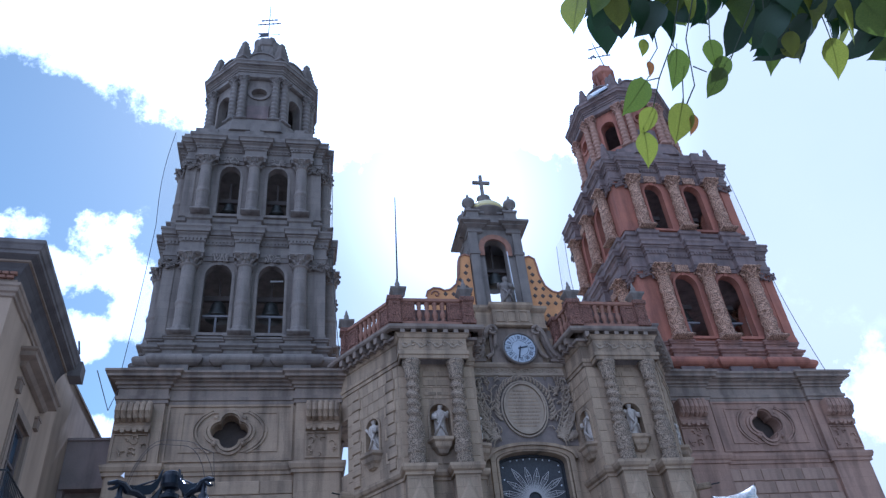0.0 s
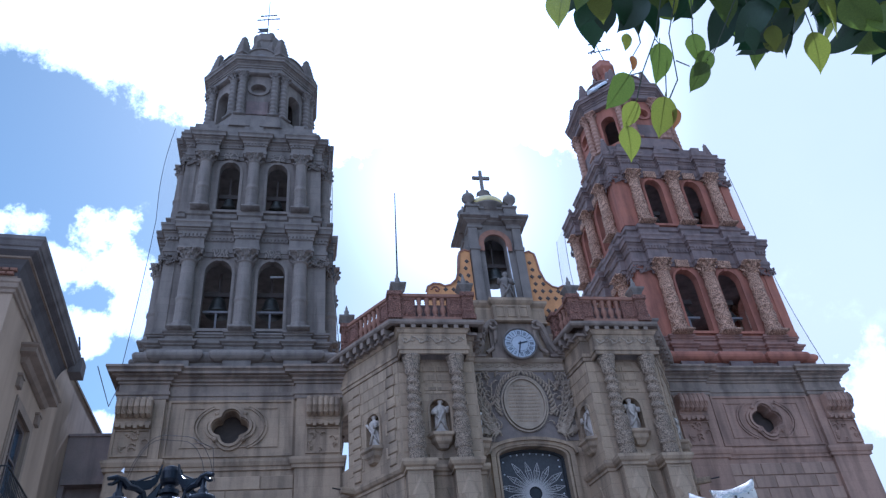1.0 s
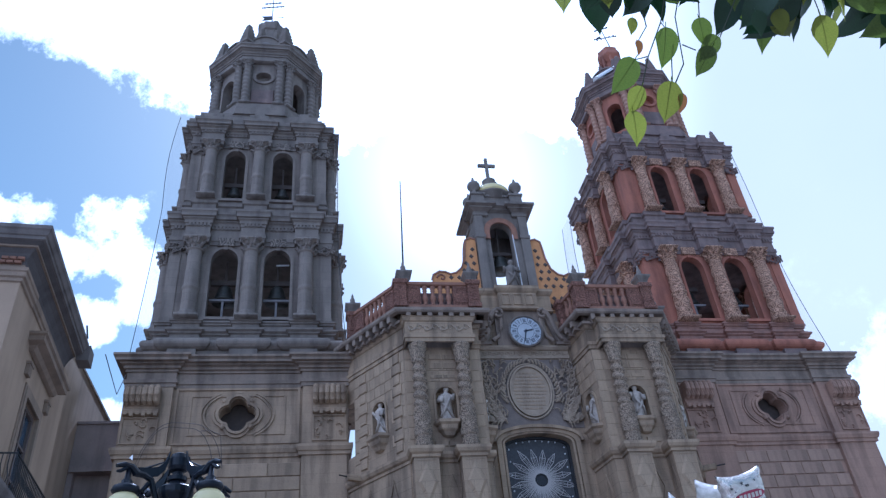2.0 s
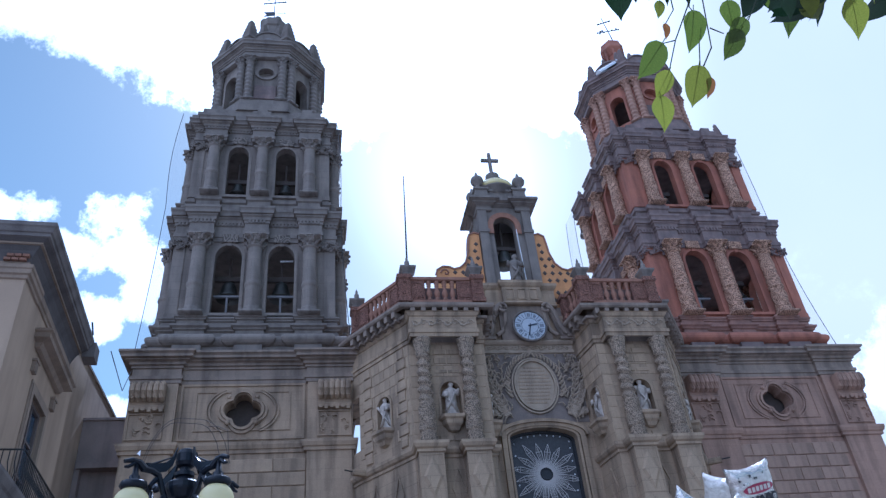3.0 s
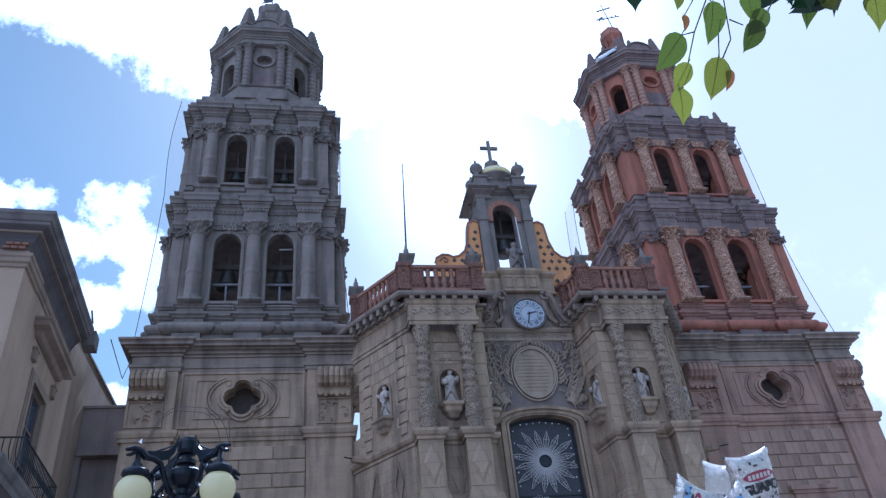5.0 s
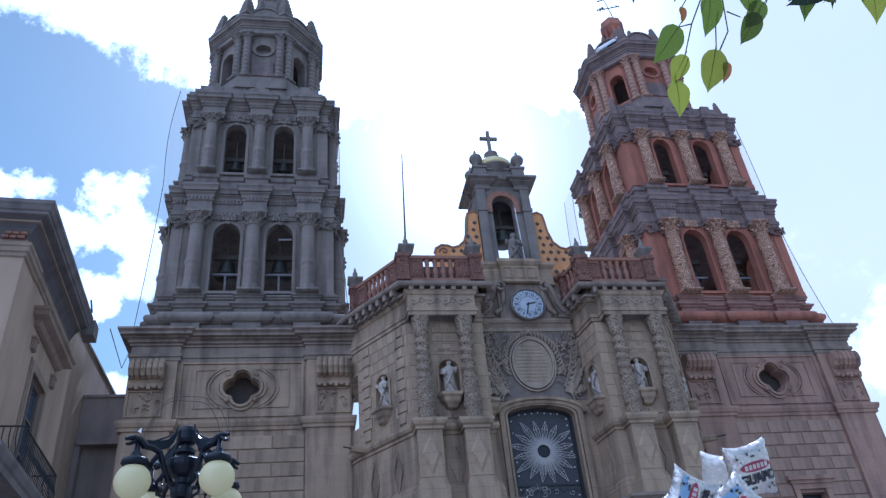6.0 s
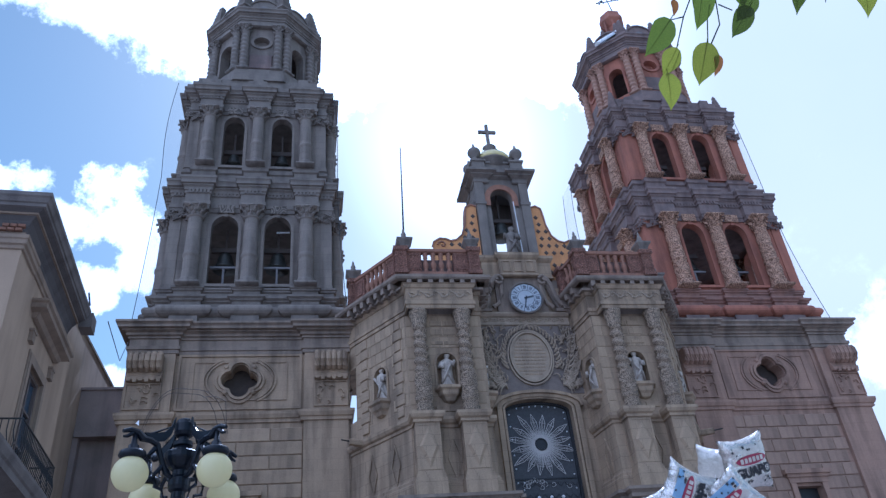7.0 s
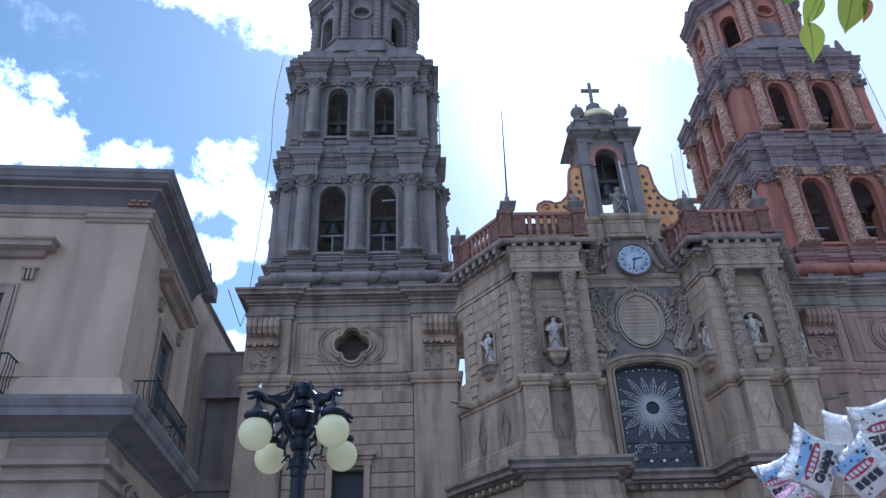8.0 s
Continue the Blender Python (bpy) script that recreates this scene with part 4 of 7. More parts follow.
for side in (0, 1):
    bm = bmesh.new()
    pts = stepped(COLS, 0.72, 0.52)
    pts = [p for p in pts if (p[0] < 0) == (side == 0)]
    moulding(bm, pts, [(0.0, 12.25), (0.05, 12.27), (0.05, 12.38), (0.14, 12.44), (0.2, 12.56), (0.2, 12.68), (0.0, 12.72)], closed=False)
    part("pedestal_cornice", bm, PORTAL, portal)
    bm = bmesh.new()
    pts = [p for p in stepped((-4.48, 4.48), 0.66, 1.46) if (p[0] < 0) == (side == 0)]
    moulding(bm, pts, [(0.0, 17.42), (0.06, 17.44), (0.06, 17.6), (0.11, 17.62), (0.11, 17.78), (0.04, 17.82), (0.04, 18.42), (0.1, 18.46), (0.16, 18.6), (0.22, 18.64)], closed=False)
    part("entablature", bm, PORTAL, portal)
    bm = bmesh.new()
    mid = -4.48 if side == 0 else 4.48
    scrolls(bm, mid - 1.4, mid + 1.4, 18.12, 0.16, YW - 0.72)
    tagged(part("frieze_carving", bm, RELIEF, portal), kind="stuff")
    # platform of the balustrade and its brackets
    bm = bmesh.new()
    pts = [p for p in stepped((), 0, 0) if (p[0] < 0) == (side == 0)]
    moulding(bm, pts, [(0.02, 17.5), (0.02, 18.6), (0.30, 18.62), (0.30, 18.74), (0.06, 18.76), (0.06, 19.05)], closed=False)
    moulding(bm, pts, [(0.4, 18.98), (0.60, 19.0), (0.66, 19.08), (0.66, 19.2), (0.2, 19.24), (0.2, 19.5), (-0.3, 19.52)], closed=False)
    part("balcony_slab", bm, WEATHERED, portal)
    q = CORNERS[1:5] if side == 0 else CORNERS[5:9]
    br = None
    for a, b in zip(q, q[1:]):
        m, ln = face(a, b)
        n = max(3, int(ln / 0.46))
        for i in range(n):
            at = m @ pose((i + 0.5) * ln / n, 0, 0)
            if br is None:
                bm = bmesh.new()
                box(bm, -0.1, 0.1, -0.58, 0.0, 18.7, 18.99)
                box(bm, -0.075, 0.075, -0.46, -0.05, 18.55, 18.7)
                br = part("bracket", bm, WEATHERED, portal, "", at)
            else:
                again(br, at)

# ashlar courses of the wings and splayed sides
ash = {}
for i in (1, 2, 6, 7, 3, 5):
    m, ln = face(CORNERS[i], CORNERS[i + 1])
    for z0, z1, n in ((12.75, 17.4, 9),):
        hgt = (z1 - z0) / n
        for r in range(n):
            x = 0.03 - (0.35 if r % 2 else 0.0)
            z = z0 + r * hgt
            while x < ln - 0.05:
                a, b = max(x, 0.03), min(x + 0.72, ln - 0.03)
                x += 0.72
                c = ln / 2
                if b - a < 0.15 or (b > c - 0.62 and a < c + 0.62 and z + hgt > 13.2 and z < 15.8):
                    continue
                key = (round(b - a, 2), n)
                at = m @ pose(a, 0, z)
                if key not in ash:
                    bm = bmesh.new()
                    bevel_box(bm, 0.008, key[0] - 0.008, -0.022, 0.01, 0.008, hgt - 0.008, 0.012)
                    ash[key] = part("ashlar_block", bm, WINGBLOCK, portal, "", at)
                else:
                    again(ash[key], at)
# carved columns on pedestals
first = ped = None
for c in COLS:
    at = pose(c, YW - 0.38, 12.72)
    if first is None:
        bm = bmesh.new()
        h, r = 4.70, 0.285
        n = 110
        prof = [(1.35 * r, 0), (1.35 * r, 0.12), (1.15 * r, 0.16), (1.3 * r, 0.24), (1.1 * r, 0.34), (1.22 * r, 0.42), (1.02 * r, 0.5)]
        prof += [((1.04 - 0.12 * i / n) * r, 0.5 + 3.45 * i / n) for i in range(1, n + 1)]
        prof += [(1.1 * r, 4.0), (1.12 * r, 4.06), (0.9 * r, 4.1), (1.15 * r, 4.25), (1.0 * r, 4.3), (1.28 * r, 4.45), (1.12 * r, 4.49), (1.45 * r, 4.6), (1.45 * r, h)]

        def mod(q, z, a):
            if 0.5 < z < 1.75:
                w1, w2 = math.cos(4 * a + 9 * z), math.cos(4 * a - 9 * z)
                return q * (1.10 + 0.18 * max(w1, w2, 0) ** 3 + 0.08 * noise.noise(Vector((math.cos(a) * 3.4, math.sin(a) * 3.4, z * 12))))
            if 1.75 <= z < 3.96:
                return q * (1 + 0.17 * math.sin(a + 15.5 * z) + 0.05 * math.cos(6 * a - 8 * z) + 0.06 * noise.noise(Vector((math.cos(a) * 2.5, math.sin(a) * 2.5, z * 9))))
            if 4.08 < z < 4.6:
                return q * (1 + 0.10 * math.cos(8 * a))
            return q
        lathe(bm, prof, 28, mod)
        first = part("column", bm, CARVED, portal, "richly carved spiral column", at, True)
    else:
        again(first, at)
    at = pose(c, YW, 0)
    if ped is None:
        bm = bmesh.new()
        box(bm, -0.50, 0.50, -0.70, 0.05, 9.5, 12.3)
        box(bm, -0.62, 0.62, -0.82, 0.05, 9.25, 10.02)
        box(bm, -0.57, 0.57, -0.77, 0.05, 10.02, 10.16)
        box(bm, -0.53, 0.53, -0.73, 0.05, 10.16, 10.26)
        band(bm, [(0.45, 10.36), (0.45, 12.18), (-0.45, 12.18), (-0.45, 10.36)], -0.04, -0.72, -0.69)
        # a lozenge that swells forward to a low point
        rim = [bm.verts.new(q) for q in ((0.39, -0.71, 11.27), (0, -0.71, 12.12), (-0.39, -0.71, 11.27), (0, -0.71, 10.42))]
        peak = [bm.verts.new((0.72 * v.co.x, -0.79, 11.27 + 0.72 * (v.co.z - 11.27))) for v in rim]
        for i in range(4):
            bm.faces.new((rim[i], rim[(i + 1) % 4], peak[(i + 1) % 4], peak[i]))
        bm.faces.new(peak)
        for s in (-1, 1):
            band(bm, [(-0.15, 11.03), (-0.36, 11.8), (-0.58, 11.03), (-0.36, 10.25)], -0.06, 0.52, 0.49, m=pose(0, 0, 0, 0, 0, 90 * s))
        ped = part("pedestal", bm, PORTAL, portal, "stone pedestal with raised lozenge", at)
    else:
        again(ped, at)
# lozenge panels between the pedestals and on the slanting sides
for i in (1, 2, 3, 5, 6, 7):
    m, ln = face(CORNERS[i], CORNERS[i + 1])
    bm = bmesh.new()
    c = ln / 2
    for cc in ((c,) if i in (2, 6) or ln < 2.5 else (c - 0.75, c + 0.75)):
        w = 0.3
        band(bm, [(cc + w, 11.0), (cc, 11.9), (cc - w, 11.0), (cc, 10.1)], -0.07, -0.06, 0.01)
    bmesh.ops.transform(bm, matrix=m, verts=bm.verts)
    part("lozenge_panel", bm, PORTAL, portal)

# recess: arched window surround, plaque, carved branches, band, clock pediment
bm = bmesh.new()
o = arch(0, 1.55, 9.25, 13.65, 0.46, 16)
band(bm, o, 0.10, YR - 0.10, YR + 0.02, closed=False)
band(bm, arch(0, 1.70, 9.25, 13.68, 0.50, 16), 0.22, YR - 0.16, YR + 0.02, closed=False)
band(bm, arch(0, 1.95, 13.7, 13.72, 0.62, 16), 0.14, YR - 0.26, YR + 0.02, closed=False)
part("window_surround", bm, PORTAL, portal, "moulded segmental arch surround")
bm = bmesh.new()
band(bm, ellipse(0, 16.15, 0.92, 1.2, 40), 0.08, YR - 0.20, YR + 0.02)
band(bm, ellipse(0, 16.15, 1.04, 1.33, 40), 0.07, YR - 0.14, YR + 0.02)
part("plaque_frame", bm, RELIEF, portal, "oval moulded stone frame")
bm = bmesh.new()
vs = [bm.verts.new((x, YR - 0.08, z)) for x, z in ellipse(0, 16.15, 0.93, 1.21, 40)]
bm.faces.new(vs)
part("plaque", bm, RELIEF, portal, "oval stone plaque with worn inscription")
bm = bmesh.new()
rnd = random.Random(12)
for r in range(11):
    z = 17.05 - r * 0.175
    w = 0.78 * math.sqrt(max(0.05, 1 - ((z - 16.15) / 1.1) ** 2))
    x = -w
    while x < w - 0.05:
        d = rnd.uniform(0.05, 0.2)
        box(bm, x, min(x + d, w), YR - 0.10, YR - 0.075, z - 0.045, z + 0.03)
        x += d + 0.04
tagged(part("inscription", bm, PORTAL, portal, "rows of illegible worn lettering"), kind="stuff")
# darker ground: dirt and the shade between leaves, both put into its colour
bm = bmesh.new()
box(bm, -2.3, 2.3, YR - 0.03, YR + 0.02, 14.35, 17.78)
part("relief_ground", bm, FIELD, portal, "stone ground darkened by painted shade and dirt behind the carving")
rnd = random.Random(5)


def blade(bm, x, z, a, ln, bend, w=0.06):
    """One carved leaf, full in the middle and pointed, curving as it grows; it keeps clear of the oval."""
    for _ in range(4):
        pts = []
        for k in range(6):
            g = a + bend * k / 5
            pts.append((x + ln * k / 5 * math.cos(g), YR - 0.10 - 0.10 * math.sin(math.pi * k / 5), z + ln * k / 5 * math.sin(g)))
        if max(abs(p[0]) for p in pts) < 2.40 and max(p[2] for p in pts) < 17.8 and min((p[0] / 1.08) ** 2 + ((p[2] - 16.15) / 1.36) ** 2 for p in pts) > 1.0:
            tube(bm, pts, w, 6, 0.015)
            return
        ln *= 0.75


for s in (-1, 1):
    bm = bmesh.new()
    mirror = Matrix.Diagonal((s, 1, 1, 1))
    # laurel that follows the oval, palm stems that rise beside it, and leaves that fan out from their foot
    last = None
    for k in range(15):
        g = radians(-30 + 8.0 * k)
        x, z = 1.22 * math.cos(g), 16.15 + 1.46 * math.sin(g)
        if k:
            d = math.atan2(z - last[1], x - last[0])
            blade(bm, x, z, d - 1.0, rnd.uniform(0.40, 0.52), 0.7, 0.06)
            blade(bm, x, z, d - 0.3, 0.26, -0.3, 0.045)
        last = (x, z)
    for x0, z0, x1, z1, bow in ((1.42, 14.85, 2.20, 17.35, -0.10), (1.60, 14.80, 2.36, 16.2, -0.06)):
        pts = [(x0 + (x1 - x0) * t - bow * math.sin(math.pi * t), z0 + (z1 - z0) * t) for t in [i / 10 for i in range(11)]]
        tube(bm, [(x, YR - 0.12, z) for x, z in pts], 0.04, 6, 0.02)
        for (xa, za), (xb, zb) in zip(pts, pts[1:]):
            d = math.atan2(zb - za, xb - xa)
            for q in (-1, 1):
                blade(bm, xa, za, d + 1.0 * q + rnd.uniform(-0.1, 0.1), rnd.uniform(0.46, 0.62), -0.8 * q, 0.06)
    for k in range(70):
        x, z = rnd.uniform(1.2, 2.3), rnd.uniform(14.5, 17.7)
        blade(bm, x, z, math.atan2(z - 14.2, x - 1.3) + rnd.choice((-0.8, -0.5, 0.5, 0.8)), rnd.uniform(0.22, 0.34), rnd.uniform(-0.9, 0.9), 0.045)
    tube(bm, [(2.02 + 0.2 * (1 - j / 12) * math.cos(0.7 * j), YR - 0.10, 17.5 + 0.2 * (1 - j / 12) * math.sin(0.7 * j)) for j in range(11)], 0.045, 6, 0.03)
    for k in range(9):
        blade(bm, 1.35 + 0.03 * k, 14.78, radians(-18 + 17 * k), 0.62 - 0.02 * k, -0.7, 0.085)
        blade(bm, 2.15, 14.7, radians(40 + 16 * k), 0.36, 0.6, 0.07)
    bmesh.ops.transform(bm, matrix=mirror, verts=bm.verts)
    tagged(part("leaf_relief", bm, RELIEF, portal, "deeply carved palm and laurel branches"), kind="stuff")
bm = bmesh.new()
moulding(bm, [(-2.2, YR), (2.2, YR)], [(0.0, 17.8), (0.1, 17.84), (0.1, 17.95), (0.04, 18.0), (0.04, 18.24), (0.14, 18.28), (0.22, 18.38), (0.22, 18.46), (0.0, 18.5)], closed=False)
scrolls(bm, -2.0, 2.0, 18.12, 0.10, YR - 0.05)
part("carved_band", bm, RELIEF, portal)
bm = bmesh.new()
for s in (-1, 1):
    # broken curved pediment ending in volutes
    run = [(s * x, z) for x, z in ((2.34, 18.62), (2.1, 18.66), (1.85, 18.85), (1.68, 19.2), (1.58, 19.6), (1.48, 19.95), (1.34, 20.22), (1.15, 20.36))]
    spiral = [(s * (1.12 + (0.28 - 0.02 * k) * math.cos(1.3 + k * 0.6)), 20.10 + (0.28 - 0.02 * k) * math.sin(1.3 + k * 0.6)) for k in range(12)]
    tube(bm, [(x, YR - 0.34, z) for x, z in run], 0.13, 8)
    tube(bm, [(x, YR - 0.14, z - 0.12) for x, z in run], 0.16, 8)
    tube(bm, [(x, YR - 0.42, z) for x, z in spiral], 0.085, 8, 0.06)
    tube(bm, [(s * 0.98, YR - 0.3, 19.9), (s * 1.02, YR - 0.3, 19.4), (s * 1.2, YR - 0.28, 18.9), (s * 1.5, YR - 0.26, 18.7)], 0.10, 8)
    box(bm, min(s * 1.6, s * 2.35), max(s * 1.6, s * 2.35), YR - 0.34, YR, 18.46, 18.6)
box(bm, -2.3, 2.3, YR + 0.05, YR + 0.3, 18.4, 20.4)
box(bm, -1.25, 1.25, YR - 0.2, YR + 0.1, 18.48, 20.4)
part("clock_pediment", bm, WEATHERED, portal, "broken scroll pediment")
bm = bmesh.new()
moulding(bm, [(-1.75, -0.8), (-1.75, YR - 0.1), (-0.95, YR - 0.1), (-0.95, YR - 0.4), (0.95, YR - 0.4), (0.95, YR - 0.1), (1.75, YR - 0.1), (1.75, -0.8)],
         [(0.0, 20.35), (0.08, 20.4), (0.02, 20.5), (0.02, 21.3), (0.1, 21.38), (0.18, 21.5), (0.18, 21.65), (0.0, 21.7)])
for s in (-1, 0, 1):
    band(bm, [(s * 0.6 + 0.22, 20.6), (s * 0.6 + 0.22, 21.22), (s * 0.6 - 0.22, 21.22), (s * 0.6 - 0.22, 20.6)], -0.05, YR - 0.47, YR - 0.41)
part("attic_block", bm, PORTAL, portal)
bm = bmesh.new()
box(bm, -8.3, 8.3, -0.6, 9.0, 18.9, 19.2)
for sg in (-1, 1):
    plan = [(-7.9, -0.5), (-7.95, -0.6), (-6.02, YW), (-2.62, YW), (-2.36, YR), (-2.36, -0.5)]
    plan = plan if sg < 0 else [(-x, y) for x, y in plan[::-1]]
    moulding(bm, plan, [(-0.03, 17.4), (-0.03, 19.48)])
part("roof_slab", bm, PORTAL, portal)

# balustrades
bal = None
for side in (0, 1):
    q = CORNERS[1:5] if side == 0 else CORNERS[5:9]
    q = [tuple(p) for p in offset(q, 0.02, False)]
    if side == 0:
        q[3] = (-2.3, -1.9)
    else:
        q[0] = (2.3, -1.9)
    balu = thing("balustrade", "terracotta-coloured stone balustrade with turned balusters", "balustrade", pose(0, 0, 0.27), "roof balustrades")
    for prof, nm in (([(0.14, 19.22), (0.14, 19.36), (0.1, 19.4)], "plinth"), ([(0.1, 20.42), (0.17, 20.46), (0.17, 20.6), (0.1, 20.64)], "rail")):
        bm = bmesh.new()
        moulding(bm, q, prof + [(-a, z) for a, z in prof[::-1]] + [prof[0]], closed=False)
        part(nm, bm, BALUS, balu)
    for a, b in zip(q, q[1:]):
        m, ln = face(a, b)
        # carved panels stand beside the posts, balusters between them; a low wall closes the roof behind, its dark
        # colour standing in for shade in the gaps
        gap = 0.98 if ln > 2.5 else 0.30
        bm = bmesh.new()
        box(bm, 0.1, ln - 0.1, 0.42, 0.55, 19.2, 20.35, m)
        part("backing_wall", bm, REDTRIM, balu)
        for x0 in ((0.24, ln - gap + 0.02) if ln > 2.5 else ()):
            bm = bmesh.new()
            bevel_box(bm, x0, x0 + gap - 0.26, -0.12, 0.10, 19.38, 20.44, 0.03)
            band(bm, [(x0 + gap - 0.34, 19.5), (x0 + gap - 0.34, 20.32), (x0 + 0.08, 20.32), (x0 + 0.08, 19.5)], -0.06, -0.15, -0.11)
            bmesh.ops.transform(bm, matrix=m, verts=bm.verts)
            part("carved_panel", bm, REDCARVE, balu, "red stone panel with carved diaper")
        n = max(3, int((ln - 2 * gap) / 0.30))
        for i in range(n):
            at = m @ pose(gap + (i + 0.5) * (ln - 2 * gap) / n, 0, 19.38)
            if bal is None:
                bm = bmesh.new()
                lathe(bm, [(0.12, 0), (0.12, 0.1), (0.08, 0.14), (0.09, 0.2), (0.14, 0.34), (0.135, 0.45), (0.085, 0.6), (0.075, 0.72), (0.115, 0.8), (0.08, 0.86), (0.12, 0.92), (0.12, 1.06)], 9)
                bal = part("baluster", bm, BALUS, balu, "", at, True)
            else:
                again(bal, at, balu)
    for p in q:
        bm = bmesh.new()
        moulding(bm, sq(0.26, (), p[0], p[1]), [(0.06, 19.22), (0.06, 19.42), (0, 19.46), (0, 20.4), (0.08, 20.46), (0.08, 20.66), (0, 20.68)])
        for k in range(4):
            band(bm, [(0.15, 19.62), (0.15, 20.28), (-0.15, 20.28), (-0.15, 19.62)], -0.04, -0.29, -0.25, m=pose(p[0], p[1], 0, 0, 0, 90 * k))
        part("post", bm, REDCARVE, balu)


def urn(at, scale=1.0):
    u = thing("finial_urn", "dark stone urn finial on a flared plinth", "finial", at @ Matrix.Scale(scale, 4), "roof urns")
    bm = bmesh.new()
    moulding(bm, sq(0.24), [(0.02, 0.0), (0.02, 0.18), (0.08, 0.3), (0.20, 0.46), (0.20, 0.56), (0.0, 0.64)])
    part("plinth", bm, GREYTRIM, u)
    bm = bmesh.new()
    lathe(bm, [(0.10, 0.6), (0.17, 0.72), (0.18, 0.8), (0.12, 0.86), (0.15, 0.95), (0.13, 1.05), (0.07, 1.14), (0.08, 1.22), (0.02, 1.42)], 10)
    part("flame", bm, GREYTRIM, u, "", None, True)
    return u


for x, y in ((-5.82, -3.57), (-2.64, -3.57), (2.64, -3.57), (6.03, -3.57), (-8.02, -0.61), (8.02, -0.61)):
    urn(pose(x, y, 20.92), 0.85)

# statues
def statue_mesh(seed, h=1.5):
    bm = bmesh.new()
    rnd = random.Random(seed)
    lean = rnd.uniform(-0.05, 0.05)
    prof = [(0.27, 0), (0.26, 0.06), (0.235, 0.1), (0.25, 0.3), (0.22, 0.5), (0.20, 0.7), (0.21, 0.85), (0.235, 1.0), (0.24, 1.1), (0.19, 1.2), (0.08, 1.25), (0.07, 1.3),
            (0.105, 1.36), (0.12, 1.43), (0.10, 1.5), (0.04, 1.545)]
    fold = rnd.uniform(0, 6)

    def mod(q, z, a):
        if z < 1.22 and z > 0.09:
            return q * (1 + 0.10 * math.sin(7 * a + fold + 2.2 * z) + 0.12 * noise.noise(Vector((math.cos(a) * 1.5, math.sin(a) * 1.5, z * 3 + seed))))
        if z > 1.27:
            return q * (1 + 0.06 * math.sin(5 * a))
        return q
    fine = []
    for (r0, z0), (r1, z1) in zip(prof, prof[1:]):
        for k in range(3):
            fine.append((r0 + (r1 - r0) * k / 3, z0 + (z1 - z0) * k / 3))
    lathe(bm, fine + [prof[-1]], 22, mod)
    for v in bm.verts:
        v.co.y *= 0.78
        v.co.x += 0.05 * math.sin(v.co.z * 3 + seed) + lean * v.co.z
    s = 1 if seed % 2 else -1
    tube(bm, [(s * 0.2, 0, 1.13), (s * 0.30, -0.08, 0.92), (s * 0.16, -0.24, 0.88)], 0.075, 8, 0.05)
    tube(bm, [(-s * 0.2, 0, 1.13), (-s * 0.31, -0.04, 0.95), (-s * 0.33, -0.2, 1.1)], 0.075, 8, 0.05)
    box(bm, s * 0.16 - 0.09, s * 0.16 + 0.09, -0.32, -0.24, 0.80, 1.0)
    tube(bm, [(-0.2, -0.16, 0.25), (0.02, -0.25, 0.6), (0.2, -0.15, 1.05)], 0.05, 6)
    tube(bm, [(0.2, -0.12, 0.2), (0.1, -0.24, 0.5), (-0.18, -0.18, 0.85)], 0.045, 6)
    bmesh.ops.scale(bm, vec=(h / 1.545, h / 1.545, h / 1.545), verts=bm.verts)
    return bm


for i, m in enumerate(niches):
    tagged(part("statue", statue_mesh(i + 1, 1.72), MARBLE, None, "", m @ pose(0, 0.05, 0.03, 0, 0, (-1) ** i * 12), True),
           "white marble robed statue standing in a niche", "statue", "niche statues")
tagged(part("statue", statue_mesh(9, 1.95), GREYTRIM, None, "", pose(0.05, -1.75, 21.66), True), "weathered grey stone robed statue below a bell", "statue")

# clock
clock = thing("tower_clock", "white-faced clock with dark numerals and rim", "clock", pose(0.10, YR - 0.42, 19.05))
FACE = material("clock_face_enamel", (0.46, 0.49, 0.53), (0.36, 0.39, 0.44), rough=0.4, bump=0.02, scale=3)
INK = material("clock_dark_blue_paint", (0.05, 0.06, 0.085), (0.035, 0.04, 0.06), rough=0.5, bump=0.05)
rot = pose(0, 0, 0, 90)
bm = bmesh.new()
lathe(bm, [(0.84, 0.0), (0.86, 0.14), (0.82, 0.20), (0.785, 0.17), (0.77, 0.11), (0.77, 0.0)], 40, caps=False)
part("rim", bm, GREYTRIM, clock, "dark moulded clock rim", rot, True)
bm = bmesh.new()
lathe(bm, [(0.78, 0.0), (0.78, 0.10)], 40)
part("face", bm, INK, clock, "", rot)
petal = None
for k in range(12):
    at = Matrix.Rotation(radians(-30 * k), 4, "Y")
    if petal is None:
        bm = bmesh.new()
        ra = [bm.verts.new(q) for q in ((-0.10, -0.135, 0.42), (0.10, -0.135, 0.42), (0.175, -0.135, 0.72), (0.0, -0.135, 0.755), (-0.175, -0.135, 0.72))]
        rb = [bm.verts.new((v.co.x, -0.09, v.co.z)) for v in ra]
        bm.faces.new(ra)
        for i in range(5):
            bm.faces.new((ra[i], ra[(i + 1) % 5], rb[(i + 1) % 5], rb[i]))
        petal = part("hour_plate", bm, FACE, clock, "white hour cartouche", at)
    else:
        again(petal, at)
    bm = bmesh.new()
    n = (3, 1, 2, 3, 3, 2, 3, 4, 4, 3, 2, 3)[k]
    for i in range(n):
        x = (i - (n - 1) / 2) * 0.05
        box(bm, x - 0.014, x + 0.014, -0.142, -0.13, 0.47, 0.68)
    part("numeral", bm, INK, clock, "", at)
bm = bmesh.new()
